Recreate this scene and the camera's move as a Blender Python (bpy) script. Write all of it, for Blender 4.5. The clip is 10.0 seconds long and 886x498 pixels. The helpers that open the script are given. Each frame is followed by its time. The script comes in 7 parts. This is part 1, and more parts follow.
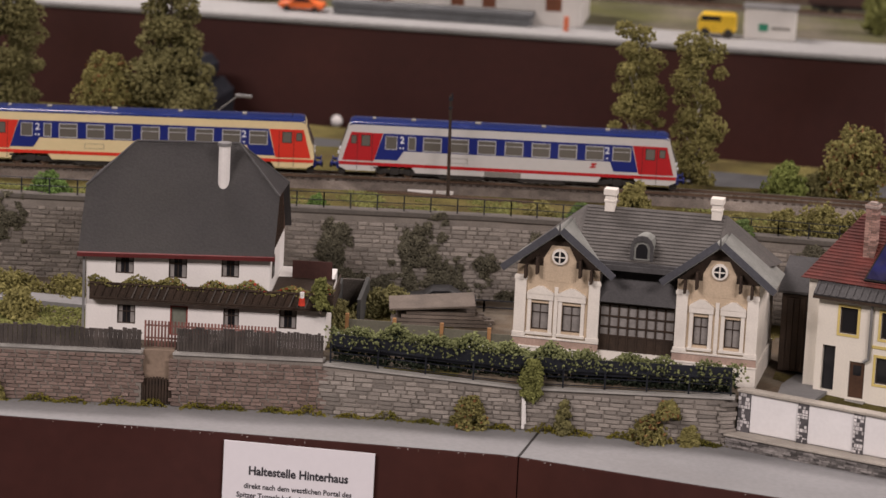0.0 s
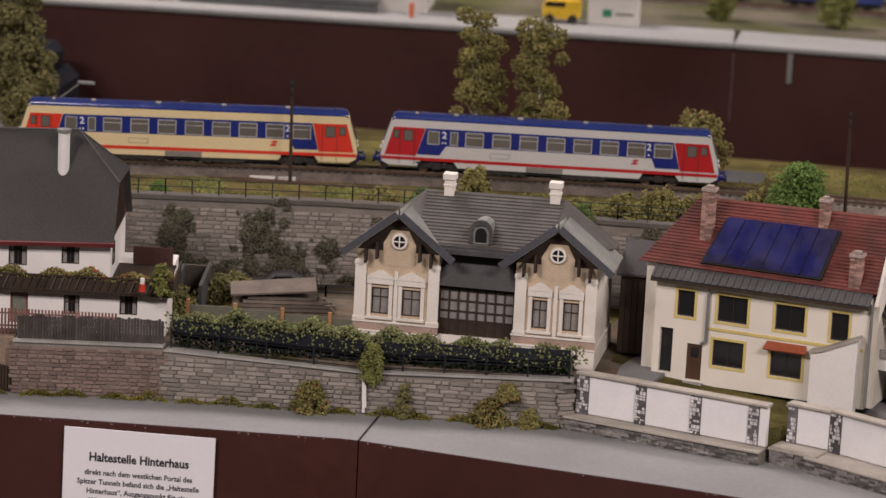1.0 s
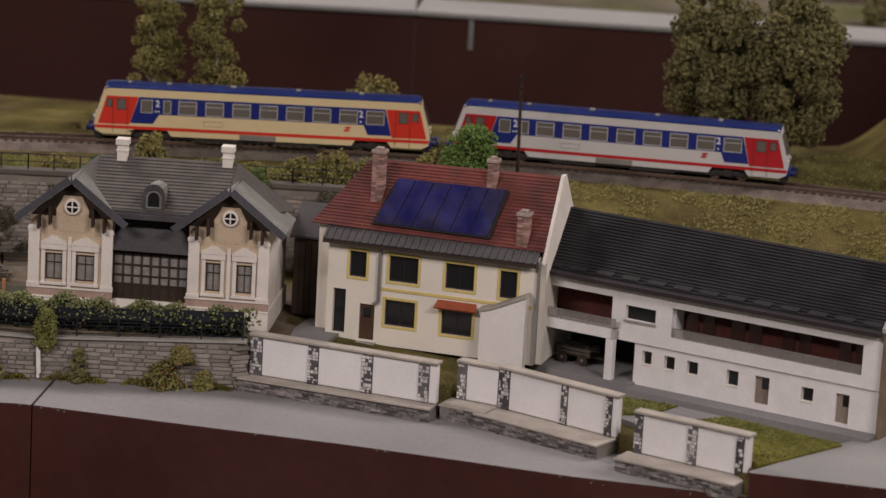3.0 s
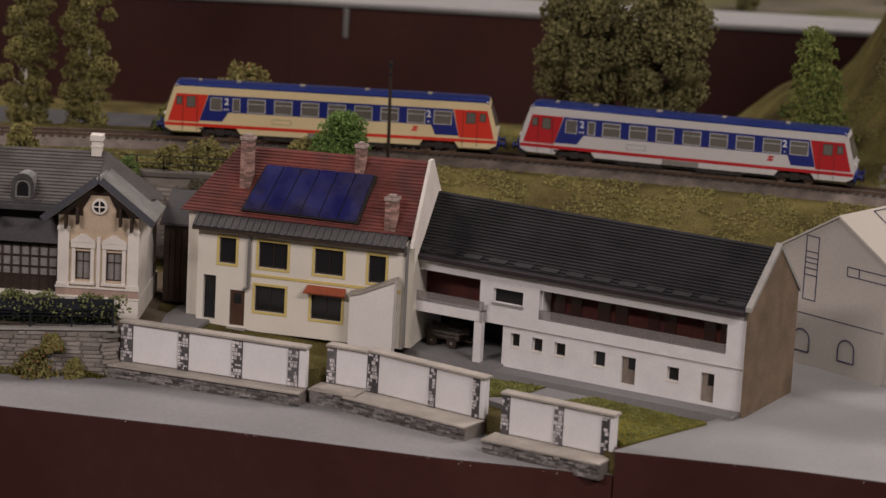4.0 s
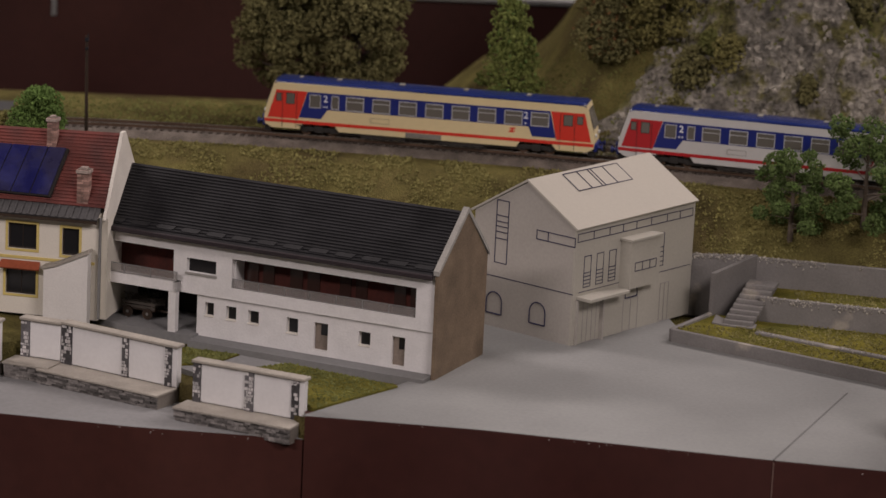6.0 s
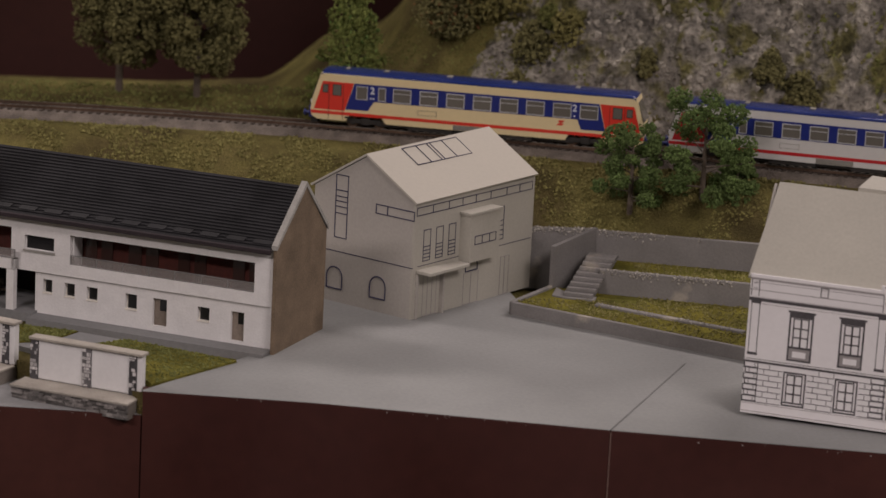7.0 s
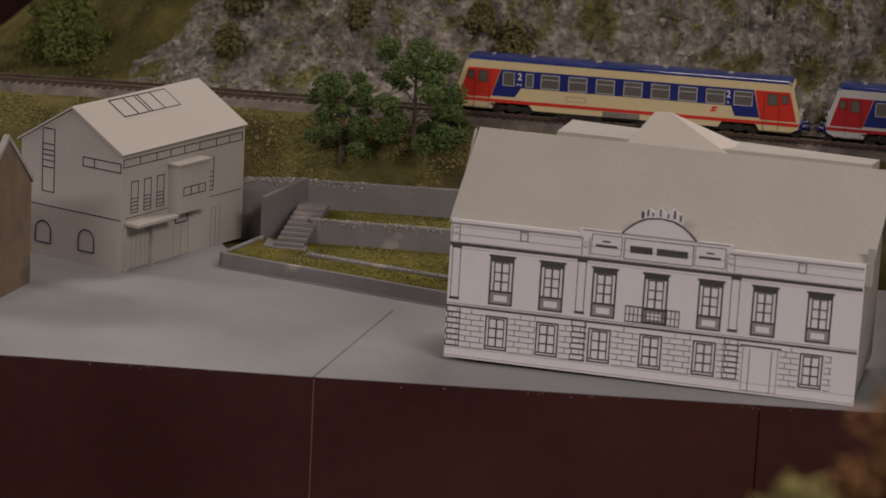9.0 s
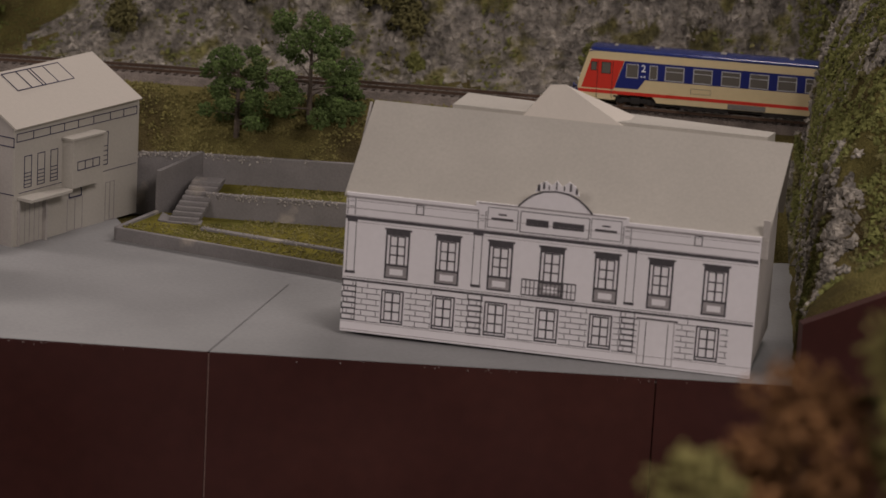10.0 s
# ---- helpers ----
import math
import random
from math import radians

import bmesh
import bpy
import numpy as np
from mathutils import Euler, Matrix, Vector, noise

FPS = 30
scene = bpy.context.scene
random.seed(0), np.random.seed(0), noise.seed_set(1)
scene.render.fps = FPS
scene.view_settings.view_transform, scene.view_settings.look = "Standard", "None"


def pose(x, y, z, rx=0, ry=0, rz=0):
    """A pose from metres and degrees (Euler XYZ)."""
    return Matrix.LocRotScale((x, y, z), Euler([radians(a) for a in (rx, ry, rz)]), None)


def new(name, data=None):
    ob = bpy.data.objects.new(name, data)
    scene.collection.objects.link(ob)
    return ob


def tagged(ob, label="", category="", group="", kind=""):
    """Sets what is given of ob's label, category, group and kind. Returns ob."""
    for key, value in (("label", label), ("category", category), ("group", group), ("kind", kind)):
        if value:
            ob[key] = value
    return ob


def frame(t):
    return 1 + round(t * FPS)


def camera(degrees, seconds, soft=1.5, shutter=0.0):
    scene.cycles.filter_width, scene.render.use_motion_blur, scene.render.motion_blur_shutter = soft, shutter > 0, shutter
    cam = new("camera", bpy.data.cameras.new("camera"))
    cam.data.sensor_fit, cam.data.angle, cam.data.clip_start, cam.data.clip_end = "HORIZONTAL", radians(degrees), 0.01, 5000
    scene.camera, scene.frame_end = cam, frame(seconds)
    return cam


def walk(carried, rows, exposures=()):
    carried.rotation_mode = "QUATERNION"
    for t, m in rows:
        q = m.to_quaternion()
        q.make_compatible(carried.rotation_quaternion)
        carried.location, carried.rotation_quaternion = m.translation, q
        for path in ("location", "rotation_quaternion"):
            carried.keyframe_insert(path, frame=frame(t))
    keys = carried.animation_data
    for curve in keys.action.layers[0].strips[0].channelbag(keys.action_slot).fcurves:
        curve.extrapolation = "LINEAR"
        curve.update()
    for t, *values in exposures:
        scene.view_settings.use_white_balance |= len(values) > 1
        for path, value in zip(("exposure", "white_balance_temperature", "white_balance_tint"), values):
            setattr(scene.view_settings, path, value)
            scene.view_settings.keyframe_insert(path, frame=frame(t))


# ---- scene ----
# The camera: a long lens on a hand-held pan along a model railway, seen from about two and a half metres.
cam = camera(16.0, 10.0, soft=1.5)
cam.data.dof.use_dof = True
cam.data.dof.focus_distance = 2.48
cam.data.dof.aperture_fstop = 10.0
ROWS = [
    (0.0, -0.0, 0.0, 0.6587, 77.024, -2.555, 12.031),
    (0.5, 0.0088, -0.0048, 0.6591, 76.992, -2.66, 10.755),
    (1.0, 0.0207, -0.0071, 0.659, 76.932, -2.784, 9.548),
    (1.5, 0.0355, -0.0112, 0.6587, 76.857, -2.81, 8.294),
    (2.0, 0.0444, -0.0174, 0.6573, 76.884, -2.86, 6.75),
    (2.5, 0.0523, -0.0212, 0.6583, 76.828, -2.978, 5.656),
    (3.0, 0.0639, -0.0282, 0.6546, 76.793, -3.14, 4.467),
    (4.5, 0.1069, -0.0538, 0.6545, 76.738, -2.812, 1.683),
    (5.0, 0.1247, -0.0633, 0.6533, 76.759, -2.879, 0.677),
    (5.5, 0.1376, -0.0681, 0.6558, 76.705, -2.781, -0.489),
    (6.0, 0.1482, -0.0699, 0.6508, 76.659, -2.726, -1.868),
    (7.5, 0.1799, -0.0786, 0.6417, 76.437, -2.89, -5.564),
    (8.0, 0.1927, -0.0843, 0.6396, 76.355, -2.938, -6.712),
    (8.5, 0.2069, -0.0863, 0.6354, 76.248, -2.873, -7.595),
    (9.0, 0.2258, -0.0861, 0.6348, 76.073, -2.766, -8.486),
    (9.5, 0.2319, -0.0838, 0.6321, 75.949, -2.77, -9.513),
    (10.0, 0.2303, -0.0789, 0.6305, 75.745, -3.048, -10.292),
]
EXPOSURES = [(0.0, 0.66), (1.0, 0.55), (2.5, 0.25), (4.5, 0.06), (5.5, -0.03), (7.5, -0.15), (10.0, -0.36)]
walk(cam, [(t, pose(x, y, z, rx, ry, rz)) for t, x, y, z, rx, ry, rz in ROWS], EXPOSURES)

# ---------------------------------------------------------------- light of the exhibition hall
world = bpy.data.worlds.new("hall_air")
world.use_nodes = True
scene.world = world
world.node_tree.nodes["Background"].inputs[0].default_value = (0.9, 0.93, 1.0, 1)
world.node_tree.nodes["Background"].inputs[1].default_value = 0.03


def ceiling_lamp(x, y, z, sx, sy, watts):
    data = bpy.data.lights.new("hall_lamp", "AREA")
    data.shape, data.size, data.size_y, data.energy = "RECTANGLE", sx, sy, watts
    data.color = (1.0, 0.868, 0.84)
    ob = new("hall_lamp", data)
    ob.matrix_world = pose(x, y, z, 0, 0, 0)
    return ob


for lx, ly, watts in ((-2.0, -0.2, 85), (1.8, -0.2, 85), (-2.0, 3.4, 55), (1.8, 3.4, 50)):
    ceiling_lamp(lx, ly, 2.1, 1.5, 0.5, watts)

# ---------------------------------------------------------------- materials
def mat(name, col, rough=0.75, metal=0.0, var=0.18, scale=35.0, fine=420.0, bump=0.2, spec=0.35, alt=None, altpos=0.55, altsoft=0.12, rnd=0.0, island=0.0, size=0.0006):
    """A painted or natural surface: a base colour that drifts at two scales, an optional second colour in patches, fine relief."""
    m = bpy.data.materials.new(name)
    m.use_nodes = True
    nt = m.node_tree
    nd, lk = nt.nodes, nt.links
    b = nd["Principled BSDF"]
    b.inputs["Roughness"].default_value, b.inputs["Metallic"].default_value = rough, metal
    b.inputs["Specular IOR Level"].default_value = spec
    tc = nd.new("ShaderNodeTexCoord")

    def noise_at(s, detail=4.0):
        n = nd.new("ShaderNodeTexNoise")
        n.inputs["Scale"].default_value, n.inputs["Detail"].default_value = s, detail
        lk.new(tc.outputs["Object"], n.inputs["Vector"])
        return n.outputs["Fac"]

    def mix(kind, fac, a, c):
        x = nd.new("ShaderNodeMix")
        x.data_type, x.blend_type = "RGBA", kind
        for sock, v in ((x.inputs[0], fac), (x.inputs[6], a), (x.inputs[7], c)):
            if isinstance(v, (int, float)):
                sock.default_value = v
            elif isinstance(v, tuple):
                sock.default_value = (*v, 1)
            else:
                lk.new(v, sock)
        return x.outputs[2]

    def ramp(src, lo, hi, a, c):
        r = nd.new("ShaderNodeMapRange")
        r.inputs["From Min"].default_value, r.inputs["From Max"].default_value = lo, hi
        r.inputs["To Min"].default_value, r.inputs["To Max"].default_value = a, c
        lk.new(src, r.inputs["Value"])
        return r.outputs[0]

    coarse, grain = noise_at(scale), noise_at(fine, 3.0)
    colour = tuple(col)
    if alt:
        colour = mix("MIX", ramp(noise_at(scale * 0.6, 6.0), altpos - altsoft, altpos + altsoft, 0, 1), tuple(col), tuple(alt))
    value = nd.new("ShaderNodeMath")
    value.operation = "MULTIPLY"
    lk.new(ramp(coarse, 0.3, 0.7, 1 - var, 1 + var), value.inputs[0])
    lk.new(ramp(grain, 0.3, 0.7, 1 - var * 0.7, 1 + var * 0.7), value.inputs[1])
    out = value.outputs[0]
    if rnd or island:
        src = nd.new("ShaderNodeObjectInfo").outputs["Random"] if rnd else nd.new("ShaderNodeNewGeometry").outputs["Random Per Island"]
        k = nd.new("ShaderNodeMath")
        k.operation = "MULTIPLY"
        lk.new(out, k.inputs[0])
        lk.new(ramp(src, 0, 1, 1 - (rnd or island), 1 + (rnd or island)), k.inputs[1])
        out = k.outputs[0]
    hsv = nd.new("ShaderNodeHueSaturation")
    lk.new(out, hsv.inputs["Value"])
    if isinstance(colour, tuple):
        hsv.inputs["Color"].default_value = (*colour, 1)
    else:
        lk.new(colour, hsv.inputs["Color"])
    lk.new(hsv.outputs[0], b.inputs["Base Color"])
    lk.new(ramp(coarse, 0.3, 0.7, max(0.03, rough - 0.1), min(1, rough + 0.1)), b.inputs["Roughness"])
    if bump:
        bp = nd.new("ShaderNodeBump")
        bp.inputs["Strength"].default_value, bp.inputs["Distance"].default_value = bump, size
        lk.new(grain, bp.inputs["Height"])
        lk.new(bp.outputs[0], b.inputs["Normal"])
    return m


def glow(name, col, strength):
    m = bpy.data.materials.new(name)
    m.use_nodes = True
    b = m.node_tree.nodes["Principled BSDF"]
    b.inputs["Base Color"].default_value = (*col, 1)
    b.inputs["Emission Color"].default_value = (*col, 1)
    b.inputs["Emission Strength"].default_value = strength
    return m


def glass(name, col, rough=0.06, alpha=1.0):
    m = bpy.data.materials.new(name)
    m.use_nodes = True
    b = m.node_tree.nodes["Principled BSDF"]
    b.inputs["Base Color"].default_value = (*col, 1)
    b.inputs["Roughness"].default_value = rough
    b.inputs["IOR"].default_value = 1.5
    b.inputs["Alpha"].default_value = alpha
    return m


FASCIA = mat("brown_red_painted_board", (0.045, 0.0125, 0.010), 0.55, var=0.12, scale=6, fine=90, bump=0.12, alt=(0.062, 0.019, 0.014), altpos=0.6)
STREET = mat("grey_painted_street", (0.222, 0.222, 0.226), 0.8, var=0.09, scale=8, fine=260, bump=0.15, alt=(0.19, 0.185, 0.18), altpos=0.62)
# The square's sheen is put into the colour as paler patches.
PLAZA = mat("grey_painted_square", (0.235, 0.238, 0.236), 0.62, var=0.09, scale=7, fine=300, bump=0.12, alt=(0.31, 0.315, 0.31), altpos=0.56)
KERB = mat("light_concrete", (0.32, 0.31, 0.29), 0.9, var=0.15, scale=60, fine=700)
GRASS = mat("static_grass", (0.20, 0.175, 0.035), 0.95, var=0.35, scale=30, fine=900, bump=0.8, alt=(0.13, 0.125, 0.03), altpos=0.5, size=0.003, spec=0.05)
SLOPE = mat("embankment_flock", (0.155, 0.135, 0.048), 0.95, var=0.4, scale=22, fine=700, bump=0.9, alt=(0.085, 0.066, 0.03), altpos=0.55, size=0.004, spec=0.05)
EARTH = mat("brown_earth", (0.10, 0.075, 0.05), 0.95, var=0.3, scale=40, fine=800, bump=0.6, alt=(0.16, 0.14, 0.11))
BALLAST = mat("track_ballast", (0.16, 0.135, 0.115), 0.95, var=0.35, scale=70, fine=900, bump=1.0, size=0.002)
RAIL = mat("rusty_rail", (0.13, 0.085, 0.06), 0.5, metal=0.3, var=0.2, fine=900)
RAILTOP = mat("polished_rail_head", (0.5, 0.48, 0.46), 0.3, metal=0.9, var=0.1)
SLEEPER = mat("dark_sleeper", (0.05, 0.038, 0.03), 0.9, var=0.3, fine=900)
ROCK = mat("cast_rock", (0.24, 0.22, 0.188), 0.9, var=0.6, scale=55, fine=170, bump=1.0, alt=(0.13, 0.12, 0.045), altpos=0.56, altsoft=0.05, size=0.012)
STONE = mat("grey_rubble_stone", (0.25, 0.225, 0.20), 0.9, var=0.22, scale=60, fine=900, bump=0.5, island=0.3)
STONE_P = mat("grey_rubble_stone_piece", (0.26, 0.235, 0.21), 0.9, var=0.22, scale=60, fine=900, bump=0.5, rnd=0.3)
BRICKY = mat("weathered_brick_piece", (0.205, 0.15, 0.128), 0.9, var=0.22, scale=60, fine=900, bump=0.5, rnd=0.25)
MORTAR = mat("dull_mortar", (0.19, 0.17, 0.15), 0.95, var=0.2, scale=40, fine=900)
BACKSTONE = mat("old_retaining_stone", (0.215, 0.192, 0.17), 0.92, var=0.25, scale=50, fine=800, bump=0.5, island=0.3)
WHITE = mat("white_plaster", (0.74, 0.72, 0.70), 0.85, var=0.05, scale=30, fine=700, bump=0.2)
CREAM = mat("cream_plaster", (0.74, 0.70, 0.62), 0.85, var=0.05, scale=30, fine=700, bump=0.2)
FOLIAGE = mat("olive_flock_foliage", (0.215, 0.195, 0.075), 0.95, var=0.22, scale=60, fine=900, bump=0.6, island=0.22, spec=0.05, size=0.002)
FOLIAGE_D = mat("dark_olive_flock_foliage", (0.178, 0.165, 0.074), 0.95, var=0.22, scale=60, fine=900, bump=0.6, island=0.22, spec=0.05, size=0.002)
FOLIAGE_G = mat("green_flock_foliage", (0.11, 0.155, 0.055), 0.95, var=0.25, scale=60, fine=900, bump=0.6, island=0.22, spec=0.05, size=0.002)
FOLIAGE_B = mat("bright_green_flock_foliage", (0.13, 0.205, 0.06), 0.95, var=0.25, scale=60, fine=900, bump=0.6, island=0.3, spec=0.05, size=0.002)
BARK = mat("grey_bark", (0.12, 0.095, 0.075), 0.95, var=0.3, scale=80, fine=900, bump=0.6)
BIRCH = mat("pale_birch_bark", (0.5, 0.47, 0.42), 0.9, var=0.25, scale=90, fine=900, bump=0.4, alt=(0.1, 0.09, 0.08), altpos=0.66, altsoft=0.04)


# ---------------------------------------------------------------- tools for building
def part(name, bm, material, parent=None, label="", smooth=False):
    """Links a bmesh as one mesh object, under a thing or a part."""
    me = bpy.data.meshes.new(name)
    bm.normal_update()
    bm.to_mesh(me)
    bm.free()
    me.materials.append(material)
    if smooth:
        for p in me.polygons:
            p.use_smooth = True
    ob = new(name, me)
    if parent:
        ob.parent = parent
    if label:
        ob["label"] = label
    return ob


def thing(name, m, label, category, group="", kind=""):
    ob = new(name)
    ob.empty_display_size = 0.01
    ob.matrix_world = m
    return tagged(ob, label, category, group, kind)


def box(bm, x0, x1, y0, y1, z0, z1, bevel=0.0):
    v = [bm.verts.new(p) for p in ((x0, y0, z0), (x1, y0, z0), (x1, y1, z0), (x0, y1, z0), (x0, y0, z1), (x1, y0, z1), (x1, y1, z1), (x0, y1, z1))]
    fs = [bm.faces.new([v[i] for i in q]) for q in ((3, 2, 1, 0), (4, 5, 6, 7), (0, 1, 5, 4), (1, 2, 6, 5), (2, 3, 7, 6), (3, 0, 4, 7))]
    if bevel:
        bmesh.ops.bevel(bm, geom=list({e for f in fs for e in f.edges}), offset=bevel, segments=1, affect="EDGES")
    return bm


def boxes(*rows, bevel=0.0):
    bm = bmesh.new()
    for r in rows:
        box(bm, *r, bevel=bevel)
    return bm


def extrude_outline(points, depth_axis, a, b):
    """A prism from an outline in the other two axes, from a to b along depth_axis."""
    bm = bmesh.new()
    ends = []
    for d in (a, b):
        row = []
        for u, w in points:
            p = [u, w]
            p.insert(depth_axis, d)
            row.append(bm.verts.new(p))
        ends.append(row)
    bm.faces.new(ends[0])
    bm.faces.new(list(reversed(ends[1])))
    n = len(points)
    for i in range(n):
        bm.faces.new((ends[0][i], ends[1][i], ends[1][(i + 1) % n], ends[0][(i + 1) % n]))
    bmesh.ops.recalc_face_normals(bm, faces=bm.faces)
    return bm


def cyl(bm, p, q, r0, r1, n=8):
    p, q = Vector(p), Vector(q)
    d = (q - p)
    turn = d.to_track_quat("Z", "Y").to_matrix()
    rings = []
    for c, r in ((p, r0), (q, r1)):
        rings.append([bm.verts.new(c + turn @ Vector((r * math.cos(2 * math.pi * i / n), r * math.sin(2 * math.pi * i / n), 0))) for i in range(n)])
    for i in range(n):
        bm.faces.new((rings[0][i], rings[0][(i + 1) % n], rings[1][(i + 1) % n], rings[1][i]))
    bm.faces.new(list(reversed(rings[0])))
    bm.faces.new(rings[1])
    return bm


def slab(bm, quad, thick):
    """A plate: four corners of its upper side, and its thickness downwards along the normal."""
    q = [Vector(p) for p in quad]
    n = (q[1] - q[0]).cross(q[3] - q[0]).normalized()
    top = [bm.verts.new(p) for p in q]
    low = [bm.verts.new(p - n * thick) for p in q]
    bm.faces.new(top)
    bm.faces.new(list(reversed(low)))
    for i in range(4):
        bm.faces.new((low[i], low[(i + 1) % 4], top[(i + 1) % 4], top[i]))
    return bm


def pierced(bm, x0, x1, z0, z1, y0, y1, holes):
    """A wall from y0 (outer face) to y1 with rectangular openings (x0, x1, z0, z1) that go through it."""
    xs = sorted({x0, x1, *[h[0] for h in holes], *[h[1] for h in holes]})
    zs = sorted({z0, z1, *[h[2] for h in holes], *[h[3] for h in holes]})
    xs = [x for x in xs if x0 <= x <= x1]
    zs = [z for z in zs if z0 <= z <= z1]
    cache = {}

    def v(x, y, z):
        k = (round(x, 6), round(y, 6), round(z, 6))
        if k not in cache:
            cache[k] = bm.verts.new(k)
        return cache[k]

    solid = {}
    for i in range(len(xs) - 1):
        for j in range(len(zs) - 1):
            cx, cz = (xs[i] + xs[i + 1]) / 2, (zs[j] + zs[j + 1]) / 2
            solid[i, j] = not any(h[0] < cx < h[1] and h[2] < cz < h[3] for h in holes)
    for (i, j), s in solid.items():
        if not s:
            continue
        a, b, c, d = xs[i], xs[i + 1], zs[j], zs[j + 1]
        bm.faces.new((v(a, y0, c), v(b, y0, c), v(b, y0, d), v(a, y0, d)))
        bm.faces.new((v(a, y1, d), v(b, y1, d), v(b, y1, c), v(a, y1, c)))
        if not solid.get((i - 1, j)):
            bm.faces.new((v(a, y0, c), v(a, y0, d), v(a, y1, d), v(a, y1, c)))
        if not solid.get((i + 1, j)):
            bm.faces.new((v(b, y1, c), v(b, y1, d), v(b, y0, d), v(b, y0, c)))
        if not solid.get((i, j - 1)):
            bm.faces.new((v(a, y1, c), v(b, y1, c), v(b, y0, c), v(a, y0, c)))
        if not solid.get((i, j + 1)):
            bm.faces.new((v(a, y0, d), v(b, y0, d), v(b, y1, d), v(a, y1, d)))
    return bm


def lay(bm, origin, turn):
    """Moves a bmesh that was built flat (x along, y inwards, z up) to an origin and a turn about z."""
    bmesh.ops.transform(bm, matrix=pose(*origin, 0, 0, turn), verts=bm.verts)
    return bm


def smoothstep(a, b, x):
    k = max(0.0, min(1.0, (x - a) / (b - a)))
    return k * k * (3 - 2 * k)


def line_at(points, x):
    """The value at x of a line through (x, value) points."""
    if x <= points[0][0]:
        return points[0][1]
    for (xa, ya), (xb, yb) in zip(points, points[1:]):
        if x <= xb:
            return ya + (yb - ya) * (x - xa) / (xb - xa)
    return points[-1][1]


RAIL_Z = 0.098


def track_y(x):
    """The middle of the track, in the plan."""
    bend = 0.25 if x > -0.1 else 0.20
    return 2.708 - bend * (math.sqrt(1 + ((x + 0.1) / 0.6) ** 2) - 1)


def track_turn(x):
    return math.degrees(math.atan2(track_y(x + 0.01) - track_y(x - 0.01), 0.02))


# ---------------------------------------------------------------- the layout: boards, street, square, ground, track
EDGE = [(-1.7, 2.10), (-1.2, 2.155), (-0.78, 2.196), (-0.613, 2.212), (-0.394, 2.229), (-0.257, 2.205), (-0.148, 2.187), (-0.058, 2.168), (0.022, 2.150), (0.15, 2.133), (0.276, 2.114), (0.484, 2.064), (0.731, 2.012), (0.862, 1.985), (1.8, 1.80)]
WALL_FOOT = [(-1.7, 2.15), (-1.0, 2.215), (-0.798, 2.241), (-0.69, 2.262), (-0.554, 2.288), (-0.396, 2.300), (-0.24, 2.311), (-0.232, 2.322), (-0.085, 2.2755), (-0.07, 2.291), (-0.038, 2.278), (0.0535, 2.219), (0.067, 2.191), (0.1495, 2.148)]
BACK_WALL = [(-1.6, 2.36), (-1.3, 2.40), (-0.89, 2.47), (-0.615, 2.52), (-0.46, 2.55), (-0.236, 2.565), (0.0, 2.565)]
YARD = [(-1.4, 0.022), (-0.26, 0.020), (-0.2, 0.012), (-0.05, 0.003), (0.03, -0.003), (0.15, -0.004), (1.8, -0.004)]


def crag(x, y):
    """Ridged unevenness of cast rock."""
    a = 1 - 2 * abs(noise.noise((x * 16, y * 16, 1)))
    b = 1 - 2 * abs(noise.noise((x * 42, y * 38, 5)))
    return 0.020 * a + 0.015 * b + 0.008 * noise.noise((x * 95, y * 95, 9))


def ground_z(x, y):
    """The height of the ground sheet in the plan."""
    ty = track_y(x)
    bed = RAIL_Z - 0.009
    z = line_at(YARD, x)
    wall = line_at(BACK_WALL, x)
    steep = bed if y > wall + 0.004 else z
    foot = 2.47 if x < 0.3 else 2.47 + 0.03 * smoothstep(0.3, 0.6, x)
    k = smoothstep(min(foot, ty - 0.12), ty - 0.035, y)
    gentle = z + (bed - z) * (0.35 * smoothstep(0.0, 0.15, k) + 0.65 * k) + 0.004 * noise.noise((x * 25, y * 25, 3)) * k * (1 - k) * 4
    z = steep + (gentle - steep) * smoothstep(-0.24, -0.12, x)
    if 0.443 < x < 0.80:
        # room for the garden terraces beside the steps
        k3 = 2.480 - 0.25 * (x - 0.525)
        z = -0.004 if y < k3 else 0.044 + (bed - 0.044) * smoothstep(k3, ty - 0.035, y)
    if y > ty + 0.03:
        # behind the line: a flat strip, then the board's edge, and the hill that rises to the tunnel
        d = y - ty
        rough = crag(x, y)
        hill = smoothstep(0.295, 0.515, x - 0.15 * (d - 0.1)) * smoothstep(0.045, 0.34, d)
        z = bed + 0.38 * hill + 0.006 * smoothstep(0.14, 0.26, x) * smoothstep(0.06, 0.16, d) + 1.5 * rough * smoothstep(0.05, 0.12, d) * smoothstep(0.32, 0.46, x - 0.8 * d)
        back = 0.075 if -0.45 < x < -0.13 else 0.17
        z -= 0.06 * smoothstep(back, back + 0.04, d) * (1 - smoothstep(0.25, 0.35, x))
    # the tunnel hill over the line
    side = x - (0.893 + 0.28 * (y - 1.98)) + 0.006 * noise.noise((y * 24, 3, 3))
    if side > 0:
        rough = crag(x, y) * smoothstep(0, 0.03, side)
        k = smoothstep(1.99, 2.14, y)
        near = (0.050 + 0.45 * side) * smoothstep(0, 0.004, side) + rough * 0.3
        cliff = 0.095 * smoothstep(0, 0.016, side) + min(0.27, 1.7 * side) + rough
        z = max(z, near + (cliff - near) * k)
    return z


